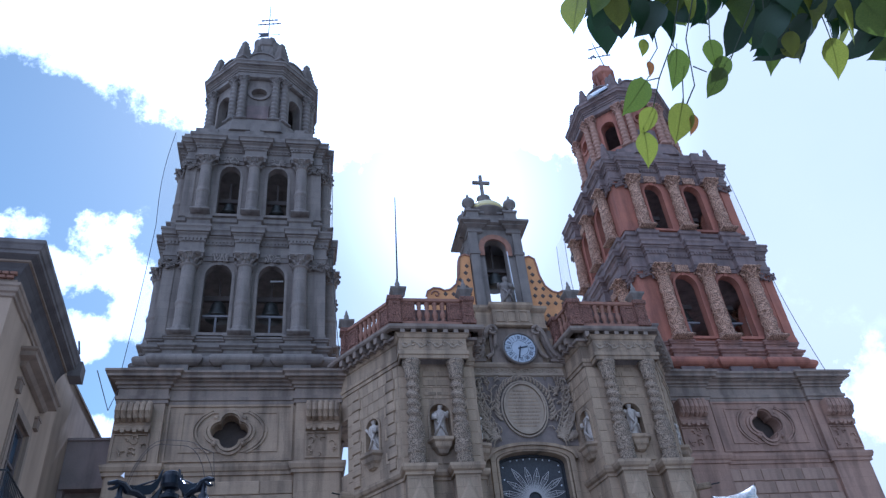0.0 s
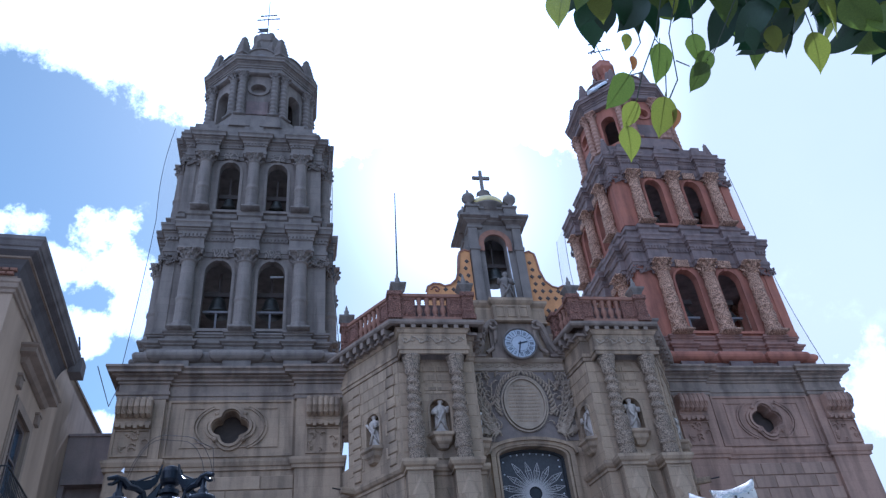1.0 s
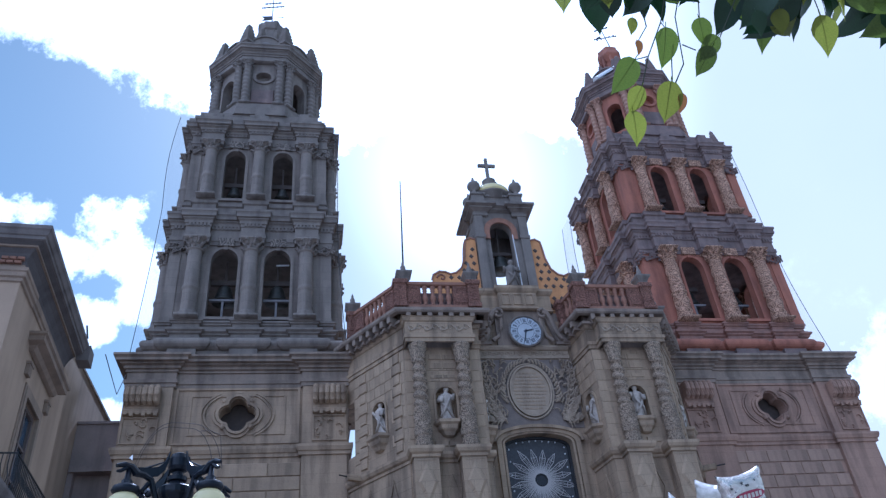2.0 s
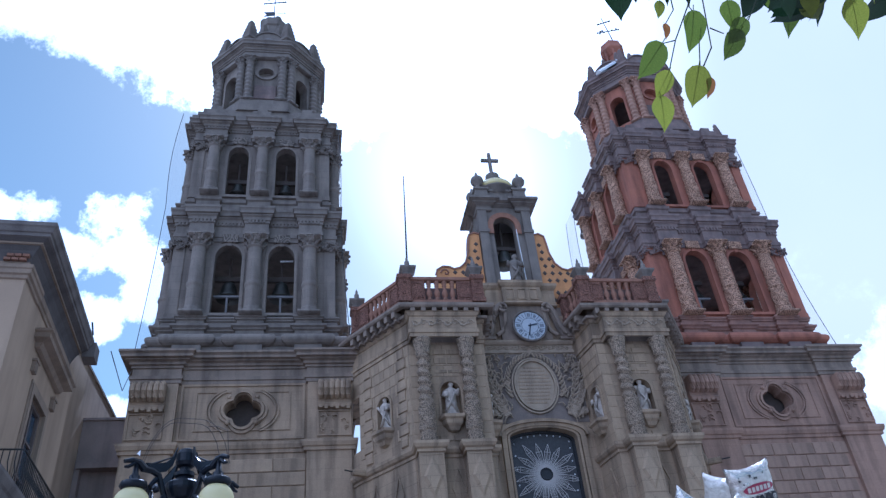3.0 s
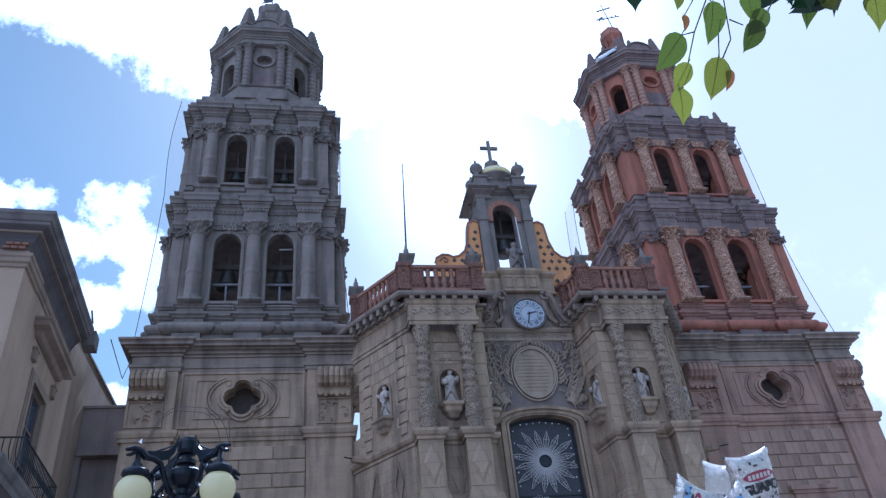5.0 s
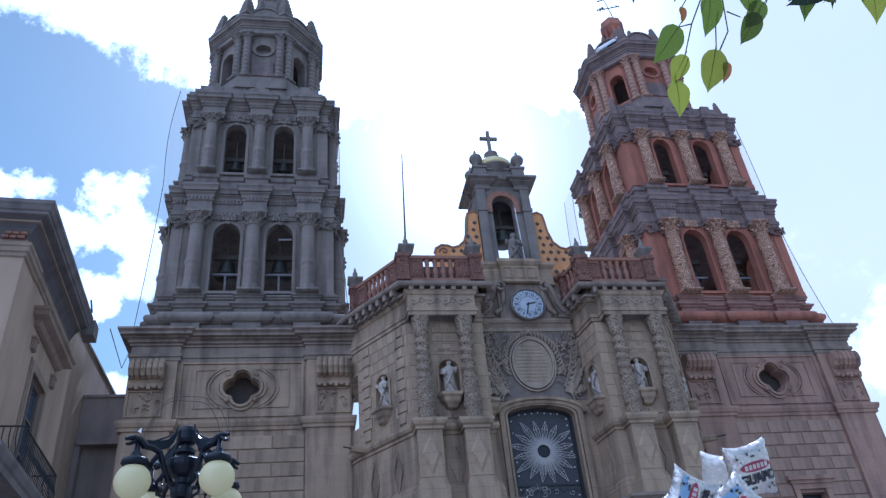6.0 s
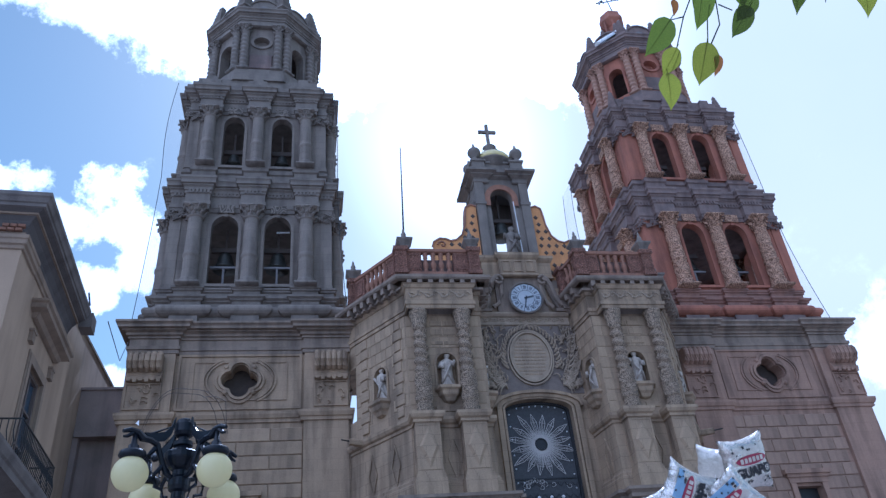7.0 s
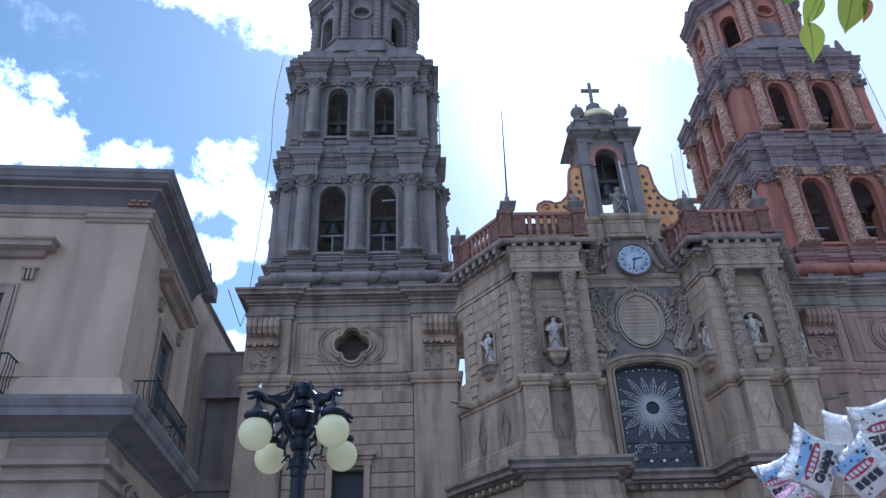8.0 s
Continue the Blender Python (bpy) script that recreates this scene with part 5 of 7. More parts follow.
lathe(bm, [(0.40, 0.1), (0.40, 0.13)], 32)
part("dial_centre", bm, FACE, clock, "pale dial centre", rot)
for ang, ln, w in ((76, 0.36, 0.035), (192, 0.56, 0.028)):
    bm = bmesh.new()
    box(bm, -w, w, -0.17, -0.15, -0.1, ln)
    part("clock_hand", bm, INK, clock, "", Matrix.Rotation(radians(ang), 4, "Y"))

# sunburst window in the recess
win = thing("window_1", "tall arched dark window with a metal sunburst", "window", pose(0, YR + 0.42, 0), kind="structure")
GLASSY = material("dark_leaded_glass", (0.045, 0.046, 0.05), (0.075, 0.076, 0.082), rough=0.65, scale=7, bump=0.2, grain=14)
TUBEWHITE = material("white_enamel", (0.8, 0.8, 0.8), (0.7, 0.7, 0.72), rough=0.4, bump=0)
LEAD = material("grey_lead_rays", (0.58, 0.55, 0.52), (0.38, 0.36, 0.35), rough=0.6, metal=0.0, scale=5)
bm = bmesh.new()
o = arch(0, 1.58, 9.2, 13.65, 0.48, 16)
bm.faces.new([bm.verts.new((x, 0, z)) for x, z in o])
part("pane", bm, GLASSY, win)
bm = bmesh.new()
band(bm, arch(0, 1.42, 9.2, 13.62, 0.38, 16), 0.14, -0.1, 0.02, closed=False)
part("window_frame", bm, IRON, win)
zc = 12.15
bm = bmesh.new()
lathe(bm, [(0.27, -0.02), (0.29, 0.08), (0.25, 0.12), (0.22, 0.08), (0.22, 0.0)], 28, caps=False)
part("sunburst_hub", bm, IRON, win, "round hub with dark centre", pose(0, 0, zc, 90), True)
bm = bmesh.new()
lathe(bm, [(0.23, 0.0), (0.23, 0.06)], 20)
part("hub_centre", bm, IRON, win, "", pose(0, 0, zc, 90))
# sixteen long pointed rays in outline, and between them sheaves of thin rods
ray = {}
rnd = random.Random(2)
for k in range(16):
    ln = (1.62, 1.42)[k % 2] if k not in (0, 8) else 1.38
    at = pose(0, 0, zc) @ Matrix.Rotation(2 * math.pi * (k + 0.5) / 16, 4, "Y")
    if ln not in ray:
        bm = bmesh.new()
        for s in (-1, 1):
            tube(bm, [(s * 0.05, -0.06, 0.27), (s * 0.13, -0.07, 0.72 * ln), (0, -0.05, ln)], 0.016, 5)
            tube(bm, [(s * 0.02, -0.05, 0.27), (s * 0.03, -0.06, 0.6 * ln), (0, -0.05, 0.9 * ln)], 0.010, 4)
        tube(bm, [(-0.13, -0.06, 0.72 * ln), (0.13, -0.06, 0.72 * ln)], 0.012, 4)
        ray[ln] = part("sun_ray", bm, LEAD, win, "pointed outline ray", at)
    else:
        again(ray[ln], at)
for k in range(104):
    a = 2 * math.pi * (k + 0.5) / 104
    low = 0.5 - 0.5 * math.cos(a)
    ln = round(0.62 + 0.30 * low + 0.09 * (k % 3), 2)
    at = pose(0, 0, zc) @ Matrix.Rotation(a, 4, "Y")
    if ln not in ray:
        bm = bmesh.new()
        tube(bm, [(0, -0.03, 0.26), (0, -0.06, 0.5 * ln), (0, -0.035, ln)], 0.019, 4, 0.008)
        ray[ln] = part("ray_rod", bm, LEAD, win, "", at)
    else:
        again(ray[ln], at)
stud = None
spots = [(-1.28, z) for z in (9.9, 10.5, 11.1, 11.7, 12.4, 13.0, 13.55)] + [(1.28, z) for z in (10.2, 10.8, 11.4, 12.1, 12.7, 13.3, 13.6)]
spots += [(-0.9 + 0.3 * k, 13.93 - 0.03 * abs(k - 3)) for k in range(7)] + [(x, 9.85) for x in (-0.45, 0.1, 0.62)] + [(-1.0, 10.5), (-1.05, 10.2)]
for i, (x, z) in enumerate(spots):
    at = pose(x, -0.03, z, 90) @ Matrix.Scale(1.6 if z == 9.85 else 0.8, 4)
    if stud is None:
        bm = bmesh.new()
        lathe(bm, [(0.045, 0), (0.045, 0.03), (0.02, 0.05)], 8)
        stud = part("stud", bm, TUBEWHITE, win, "small round white bulb", at)
    else:
        again(stud, at)
bm = bmesh.new()
rnd = random.Random(8)
for k in range(14):
    x, z = rnd.uniform(-1.0, 1.0), rnd.uniform(10.25, 10.6)
    tube(bm, [(x + 0.13 * (1 - j / 12) * math.cos(0.7 * j + k), -0.04, z + 0.13 * (1 - j / 12) * math.sin(0.7 * j + k)) for j in range(9)], 0.012, 4)
part("scroll_tracery", bm, LEAD, win, "tangled metal scrolls")
bm = bmesh.new()
for z in (10.5, 10.0):
    for k in range(9):
        x = -1.3 + 0.32 * k
        tube(bm, [(x, -0.03, z - 0.18), (x + 0.16, -0.03, z), (x + 0.3, -0.03, z - 0.18)], 0.012, 4)
box(bm, -1.5, 1.5, -0.05, 0, 10.62, 10.68)
part("lower_tracery", bm, IRON, win)

# bell gable over the portal
YG = -0.4
gable = thing("bell_gable", "dark stone bell turret with a small domed cap", "bell gable", pose(0, YG, 0))
bm = bmesh.new()
holed(bm, -1.42, 1.42, 21.6, 27.0, arch(-0.08, 0.60, 21.75, 25.7), 0.45, front=-0.95)
holed(bm, -1.42, 1.42, 21.6, 27.0, arch(-0.08, 0.62, 21.75, 24.0, 0.4), -0.4, front=0.95)
for s in (-1, 1):
    holed(bm, -0.95, 0.95, 21.6, 27.0, arch(0.0, 0.36, 24.6, 25.6), 0.25, pose(0, 0, 0, 0, 0, 90 * s), back=True, front=-1.42)
part("wall", bm, GREYTRIM, gable)
bm = bmesh.new()
box(bm, -1.3, 1.3, -0.8, 0.8, 26.6, 26.9)
part("ceiling_slab", bm, DARKWALL, gable)
bm = bmesh.new()
band(bm, arch(-0.08, 0.61, 25.2, 25.7), 0.30, -1.06, -0.9, closed=False)
part("arch_ring", bm, BALUS, gable, "terracotta-coloured arch ring")
for s in (-1, 1):
    bm = bmesh.new()
    box(bm, min(s * 0.98, s * 1.46), max(s * 0.98, s * 1.46), -1.08, -0.9, 21.6, 26.75)
    box(bm, min(s * 0.94, s * 1.50), max(s * 0.94, s * 1.50), -1.13, -0.9, 25.25, 25.45)
    box(bm, min(s * 0.92, s * 1.52), max(s * 0.92, s * 1.52), -1.16, -0.9, 21.6, 21.95)
    part("pilaster", bm, GREYTRIM, gable)
    bm = bmesh.new()
    band(bm, arch(0.0, 0.38, 24.6, 25.6), 0.14, -1.50, -1.40, closed=False, m=pose(0, 0, 0, 0, 0, 90 * s))
    lathe(bm, [(0.05, 24.15), (0.13, 24.25), (0.16, 24.45), (0.1, 24.6)], 8, cx=s * 1.5)
    part("side_niche", bm, GREYTRIM, gable)
bm = bmesh.new()
moulding(bm, rect(1.24, 0.86, 0.52, 0.20), [(-0.02, 26.7), (0.06, 26.74), (0.06, 26.9), (0.0, 26.94), (0.04, 27.02), (0.24, 27.12), (0.28, 27.12), (0.28, 27.2), (0.44, 27.26), (0.48, 27.26), (0.48, 27.40), (0.40, 27.44),
                                            (0.10, 27.66), (0.0, 27.70), (-0.02, 28.2), (0.06, 28.24), (0.06, 28.36), (-0.2, 28.5), (-0.5, 28.75)])
part("cornice", bm, GREYTRIM, gable, "heavy flared stone cornice")
bm = bmesh.new()
prof = [(1.12, 28.72), (1.12, 28.85)] + [(1.10 * math.cos(a), 28.9 + 0.62 * math.sin(a)) for a in [i * math.pi / 2 / 7 for i in range(7)]] + [(0.2, 29.6)]
lathe(bm, prof, 24)
YELLOW = material("yellow_glazed_dome", (0.66, 0.54, 0.20), (0.42, 0.38, 0.24), rough=0.3, scale=3)
part("dome", bm, YELLOW, gable, "small yellow-glazed dome", None, True)
bm = bmesh.new()
lathe(bm, [(1.0, 28.2), (1.0, 28.6), (1.12, 28.64), (1.12, 28.72), (1.0, 28.78)], 24)
part("dome_seat", bm, GREYTRIM, gable, "", None, True)
bm = bmesh.new()
lathe(bm, [(0.5, 29.4), (0.52, 29.75), (0.34, 29.9), (0.40, 30.1), (0.18, 30.3), (0.08, 30.45)], 14)
box(bm, -0.085, 0.085, -0.085, 0.085, 30.3, 31.88)
box(bm, -0.52, 0.52, -0.08, 0.08, 31.23, 31.41)
part("cross", bm, GREYTRIM, gable, "dark stone cross on a knob")
for s in (-1, 1):
    for y in (-0.9, 0.9):
        bm = bmesh.new()
        lathe(bm, [(0.22, 28.85), (0.16, 29.05), (0.14, 29.15), (0.34, 29.35), (0.38, 29.5), (0.32, 29.68), (0.12, 29.82), (0.10, 29.9), (0.05, 30.12)], 12)
        part("ball_finial", bm, GREYTRIM, gable, "", pose(s * 1.2 + 0.05, y * 0.8, -0.42), True)
for s in (-1, 1):
    bm = bmesh.new()
    # scrolled side wall: outline in xz
    top = [(1.5, 25.2), (1.78, 25.3), (2.02, 25.15), (2.08, 24.75), (2.14, 24.1), (2.35, 23.4), (2.7, 23.05), (3.05, 22.95), (3.3, 23.08), (3.6, 23.1), (3.9, 22.9), (4.0, 22.55)]
    outl = [(4.0, 19.2)] + top[::-1] + [(1.5, 19.2)]
    outl = [(s * x, z) for x, z in outl]
    rings = [[bm.verts.new((x, y, z)) for x, z in outl] for y in (-0.85, -0.5)]
    n = len(outl)
    for i in range(n):
        bm.faces.new((rings[0][i], rings[0][(i + 1) % n], rings[1][(i + 1) % n], rings[1][i]))
    bm.faces.new(rings[0])
    bm.faces.new(rings[1])
    wl = part("scroll_wall", bm, ORANGE, gable, "ochre-orange plastered scroll wall with dark lozenges")
    bm = bmesh.new()
    band(bm, [(s * x, z) for x, z in top][::(-1 if s > 0 else 1)], 0.09, -0.9, -0.45, closed=False)
    lathe_pts = [(s * (3.5 + (0.26 - 0.02 * k) * math.cos(0.5 * k)), -0.87, 22.75 + (0.26 - 0.02 * k) * math.sin(0.5 * k)) for k in range(13)]
    tube(bm, lathe_pts, 0.05, 6)
    part("scroll_edge", bm, BALUS, gable)
    # lozenge holes drawn as dark plates, their inner shade put into the colour
    lz = None
    for z, x0, n in ((24.6, 1.72, 1), (24.15, 1.82, 1), (23.7, 1.72, 2), (23.25, 1.85, 2), (22.8, 1.75, 4), (22.35, 1.95, 5), (21.6, 1.85, 5), (21.15, 2.05, 4)):
        for k in range(n):
            x = x0 + k * 0.42
            at = pose(s * x, -0.855, z)
            if lz is None:
                bm = bmesh.new()
                vs = [bm.verts.new(q) for q in ((0.13, 0, 0), (0, 0, 0.15), (-0.13, 0, 0), (0, 0, -0.15), (0.085, 0.004 - 0.03, 0), (0, -0.026, 0.1), (-0.085, -0.026, 0), (0, -0.026, -0.1))]
                for i in range(4):
                    j = (i + 1) % 4
                    bm.faces.new((vs[i], vs[j], vs[4 + j], vs[4 + i]))
                bm.faces.new(vs[4:])
                lz = part("lozenge", bm, WOODVOID, gable, "", at)
            else:
                again(lz, at)
bell = thing("bell", "bronze bell hung in an arched opening", "bell", pose(-0.05, YG - 0.05, 23.75), "bells")
part("bell_body", bell_bm(0.56), BRONZE, bell, "", None, True)
bm = bmesh.new()
box(bm, -0.75, 0.75, -0.1, 0.1, 0.98, 1.2)
tube(bm, [(0, 0, 1.1), (0, 0, 2.9)], 0.06, 6)
part("yoke", bm, WOODVOID, bell)

# flagpole
bm = bmesh.new()
tube(bm, [(-5.80, -3.57, 22.0), (-5.68, -3.57, 27.15)], 0.045, 8, 0.022)
tagged(part("flagpole", bm, IRON), "thin bare dark metal pole on a roof urn", "flagpole")

# drain spouts on the splayed corners and a slim white rod in the gable
for sg in (-1, 1):
    sp = thing("drain_spout", "weathered stone drain spout with a thin pipe", "spout", pose(sg * 7.75, -1.0, 12.55, 0, 0, -150 if sg < 0 else -30), "drain spouts")
    bm = bmesh.new()
    moulding(bm, [(0.0, -0.14), (0.75, -0.09), (0.75, 0.09), (0.0, 0.14)], [(0, -0.12), (0.02, -0.05), (0.02, 0.1), (-0.03, 0.14)])
    part("spout_body", bm, PORTAL, sp)
    bm = bmesh.new()
    tube(bm, [(0.6, 0, 0.02), (1.15, 0, 0.03)], 0.03, 6)
    part("pipe", bm, IRON, sp)
bm = bmesh.new()
tube(bm, [(0.50, YG - 1.0, 22.0), (0.42, YG - 1.02, 25.2)], 0.025, 6)
ROD = material("white_painted_rod", (0.7, 0.7, 0.72), rough=0.5, bump=0)
part("rod", bm, ROD, gable, "slim white painted rod")


# ---- bells, crosses, netting of the towers ----
def belfry_bell(x, y, z, r):
    b = thing("bell", "bronze bell hung in an arched opening", "bell", pose(x, y, z), "bells")
    part("bell_body", bell_bm(r), BRONZE, b, "", None, True)
    bm = bmesh.new()
    box(bm, -r * 1.2, r * 1.2, -0.1, 0.1, 1.75 * r, 1.75 * r + 0.28)
    box(bm, -0.05, 0.05, -0.05, 0.05, 1.75 * r + 0.2, 1.75 * r + 1.5)
    part("yoke", bm, WOODVOID, b, "timber bell yoke")
    bm = bmesh.new()
    tube(bm, [(0, 0, 1.2 * r), (0, 0, 0.0)], 0.03, 6)
    lathe(bm, [(0.03, -0.22), (0.09, -0.14), (0.07, -0.02), (0.03, 0.02)], 8)
    part("clapper", bm, IRON, b)
    return b


for tx in (-T, T):
    for s in (-1, 1):
        belfry_bell(tx + s * 1.36, CY - 2.9, 23.25, 0.62)
        belfry_bell(tx + s * 1.36, CY - 2.9, 30.3, 0.48)
    for s in (-1, 1):
        bm = bmesh.new()
        box(bm, s * 1.36 - 0.68, s * 1.36 + 0.68, -3.45, -3.3, 23.05, 23.17)
        box(bm, s * 1.36 - 0.05, s * 1.36 + 0.05, -3.42, -3.32, 21.3, 23.05)
        part("bell_frame", bm, DARKWALL, tower_l if tx < 0 else tower_r, "dark timber bell frame")
bm = bmesh.new()
tube(bm, [(-T + 1.25, CY - 3.2, 25.5), (-T + 1.95, CY - 3.2, 25.53)], 0.05, 8)
tagged(part("tube_lamp", bm, TUBEWHITE), "white tube lamp in a belfry opening", "lamp")
bm = bmesh.new()
box(bm, -T + 0.75, -T + 2.0, CY - 4.3, CY - 4.0, 21.46, 21.62)
tagged(part("roof_tile_stack", bm, BALUS), "row of reddish tiles on a belfry sill", "tiles")


def vane(x, z0, tilt, flag):
    v = thing("weather_vane" if flag else "roof_cross", "thin iron cross with scrolled bars on a tower top", "cross", pose(x, CY, z0, 0, tilt, -10 if flag else -20))
    bm = bmesh.new()
    tube(bm, [(0, 0, -0.9), (0, 0, 4.4 if flag else 3.0)], 0.05, 6, 0.03)
    part("rod", bm, IRON, v)
    for z, w in (((2.55, 0.58), (2.08, 0.82)) if flag else ((2.3, 0.52), (1.15, 0.85))):
        bm = bmesh.new()
        dz = 0.0 if flag or z > 2 else -0.16
        tube(bm, [(-w, 0, z - dz), (w, 0, z + dz)], 0.045, 6)
        for k in range(5):
            q = -w + (k + 0.5) * 2 * w / 5
            lathe(bm, [(0.03, z - 0.09), (0.08, z), (0.03, z + 0.09)], 6, cx=q)
        for s in (-1, 1):
            lathe(bm, [(0.02, z - 0.1 + s * dz), (0.08, z + s * dz), (0.02, z + 0.1 + s * dz)], 6, cx=s * w)
        part("crossbar", bm, IRON, v)
    bm = bmesh.new()
    if flag:
        pts = [(-0.02, 1.0), (-0.02, 0.55), (-0.85, 0.5), (-0.6, 0.75), (-0.85, 1.05)]
        for y in (-0.012, 0.012):
            bm.faces.new([bm.verts.new((a, y, z)) for a, z in pts])
        tube(bm, [(0, 0, 0.75), (0.85, 0, 0.75)], 0.02, 5)
        lathe(bm, [(0.0, 0.68), (0.07, 0.75), (0.0, 0.82)], 6, cx=0.8)
    else:
        bm.faces.new([bm.verts.new(q) for q in ((-0.75, 0, 1.4), (-0.35, 0, 1.55), (-0.3, 0, 1.3))])
        bm.faces.new([bm.verts.new(q) for q in ((-0.75, 0.02, 1.4), (-0.35, 0.02, 1.55), (-0.3, 0.02, 1.3))])
    part("vane", bm, IRON, v)


vane(-T - 0.2, 49.95, 0, True)
vane(T + 0.6, 50.2, -7, False)

NET = bpy.data.materials.new("white_bird_netting")
NET.use_nodes = True
nt = NET.node_tree
out, bs = nt.nodes["Material Output"], nt.nodes["Principled BSDF"]
bs.inputs["Base Color"].default_value, bs.inputs["Roughness"].default_value = (0.7, 0.72, 0.75, 1), 0.9
tr, mx = nt.nodes.new("ShaderNodeBsdfTransparent"), nt.nodes.new("ShaderNodeMixShader")
nz = nt.nodes.new("ShaderNodeTexNoise")
nz.inputs["Scale"].default_value = 0.8
rg = nt.nodes.new("ShaderNodeMapRange")
rg.inputs[1].default_value, rg.inputs[2].default_value, rg.inputs[3].default_value, rg.inputs[4].default_value = 0.3, 0.7, 0.10, 0.26
nt.links.new(nz.outputs[0], rg.inputs[0])
nt.links.new(rg.outputs[0], mx.inputs[0])
nt.links.new(tr.outputs[0], mx.inputs[1])
tl, both = nt.nodes.new("ShaderNodeBsdfTranslucent"), nt.nodes.new("ShaderNodeMixShader")
tl.inputs[0].default_value, both.inputs[0].default_value = (0.7, 0.72, 0.75, 1), 0.5
nt.links.new(bs.outputs[0], both.inputs[1])
nt.links.new(tl.outputs[0], both.inputs[2])
nt.links.new(both.outputs[0], mx.inputs[2])
nt.links.new(mx.outputs[0], out.inputs[0])


def netting(tx, s, top, bulge, foot, ys):
    """Bird netting that hangs beside a belfry from the second cornice to the base, edged with cables."""
    n = thing("bird_net", "fine pale netting hung with cables beside a bell tower", "netting", pose(tx, CY, 0), "bird nets")
    rows = 16
    prof = []
    for i in range(rows + 1):
        t = i / rows
        # it hangs from the upper cornice, is caught on the lower one, and runs out over the base
        x = top + 0.35 * t + bulge * max(0.0, math.sin(math.pi * t / 0.43)) * (t < 0.43) + foot * max(0.0, t - 0.55) ** 1.6
        prof.append((s * x, 35.0 - t * 16.2, 1.0 + 0.07 * t))
    bm = bmesh.new()
    cols = [[bm.verts.new((x * (1.0 + 0.01 * math.sin(y * 3)), y * k, z)) for x, z, k in prof] for y in ys]
    for a, b in zip(cols, cols[1:]):
        for i in range(rows):
            bm.faces.new((a[i], a[i + 1], b[i + 1], b[i]))
    part("net", bm, NET, n)
    for y in (ys[0], ys[-1]):
        bm = bmesh.new()
        tube(bm, [(x, y * k, z) for x, z, k in prof], 0.018, 5)
        part("cable", bm, IRON, n)


netting(-T, -1, 4.62, 0.20, 0.5, (-4.65, -3.5, -2.0, 0.0, 2.5, 4.7))
netting(-T, 1, 4.36, 0.10, 1.2, (-4.2, -3.5, -2.0, 0.0, 2.5, 4.7))
netting(T, -1, 4.72, 0.12, 0.2, (3.4, 4.2, 5.2))
netting(T, 1, 4.34, 0.05, 3.0, (-4.1, -3.0, -1.0, 1.5, 4.0))

bm = bmesh.new()
ring = [[bm.verts.new((x, 0.34 * math.sin(a), 0.34 * math.cos(a) - 0.2)) for a in [-1.3 + 2.6 * i / 8 for i in range(9)]] for x in (-1.25, 1.25)]
for i in range(8):
    bm.faces.new((ring[0][i], ring[0][i + 1], ring[1][i + 1], ring[1][i]))
for r in ring:
    bm.faces.new(r)
TIN = material("bright_tin_sheet", (0.75, 0.76, 0.78), (0.6, 0.61, 0.64), rough=0.35, metal=0.3, bump=0.1)
tagged(part("tin_sheet", bm, TIN, None, "", pose(11.15, 2.45, 43.75, 25, -38, 0)), "bright curved tin roofing sheet on a dome", "roof sheet")

# ---- rear wall and older house beside the tower ----
bm = bmesh.new()
holed(bm, -20.19, -17.9, 0.0, 16.1, [(-18.3, 10.2), (-18.3, 13.9), (-19.95, 13.9), (-19.95, 10.2)], 0.4, back=True, front=1.0)
box(bm, -20.19, -17.9, 1.46, 1.8, 0.0, 16.1)
box(bm, -20.19, -17.9, 0.92, 1.8, 16.1, 16.22)
annex = part("rear_wall", bm, ANNEX)
tagged(annex, "dull brownish stone wall with a blocked doorway", "wall", kind="structure")
bm = bmesh.new()
box(bm, -20.1, -18.15, 0.86, 1.0, 13.9, 14.15)
box(bm, -20.19, -18.0, 0.9, 1.0, 9.7, 9.95)
box(bm, -20.19, -18.0, 0.88, 1.0, 9.2, 9.4)
part("ledge", bm, ANNEX, annex)
rear = thing("rear_house", "plain beige plastered side wall of a house", "house", pose(-20.2, 1.9, 0))
bm = bmesh.new()
box(bm, -12.0, 0.0, -4.5, 8.0, 0.0, 18.4)
part("wall", bm, PLASTER, rear)
bm = bmesh.new()
box(bm, -12.0, 0.06, -4.5, 8.0, 18.4, 18.52)
part("coping", bm, TRIM, rear)

# ---- beige corner building ----
XB, YB, YE, YV = -16.85, -16.87, -10.6, -11.55        # corner of its walls, far end of the side wall
TURNED = Matrix.Translation((XB, YB, 0)) @ pose(0, 0, 0, 0, 0, 3.9) @ Matrix.Translation((-XB, -YB, 0))
house = thing("corner_building", "beige plastered corner building with deep eaves and balconies", "building", TURNED)
PATH = [(-34.0, YB), (XB, YB), (XB, YE), (-34.0, YE)]
EAVES = [(-34.0, YB), (XB, YB), (XB, YV)]
bm = bmesh.new()
m = Matrix.Translation((0, YB, 0))
holed(bm, -19.0, XB, 0, 6.4, arch(-17.2, 0.01, 3.0, 3.2), 0.02, m)
holed(bm, -26.0, -19.0, 7.5, 12.6, [(-19.72, 7.6), (-19.72, 10.05), (-21.0, 10.05), (-21.0, 7.6)], 0.35, m, back=True)
box(bm, -34.0, -26.0, YB, YB + 0.4, 0, 12.6)
box(bm, -26.0, -19.0, YB, YB + 0.4, 0, 7.5)
box(bm, -19.0, XB, YB, YB + 0.4, 6.4, 12.6)
part("wall", bm, PLASTER, house)
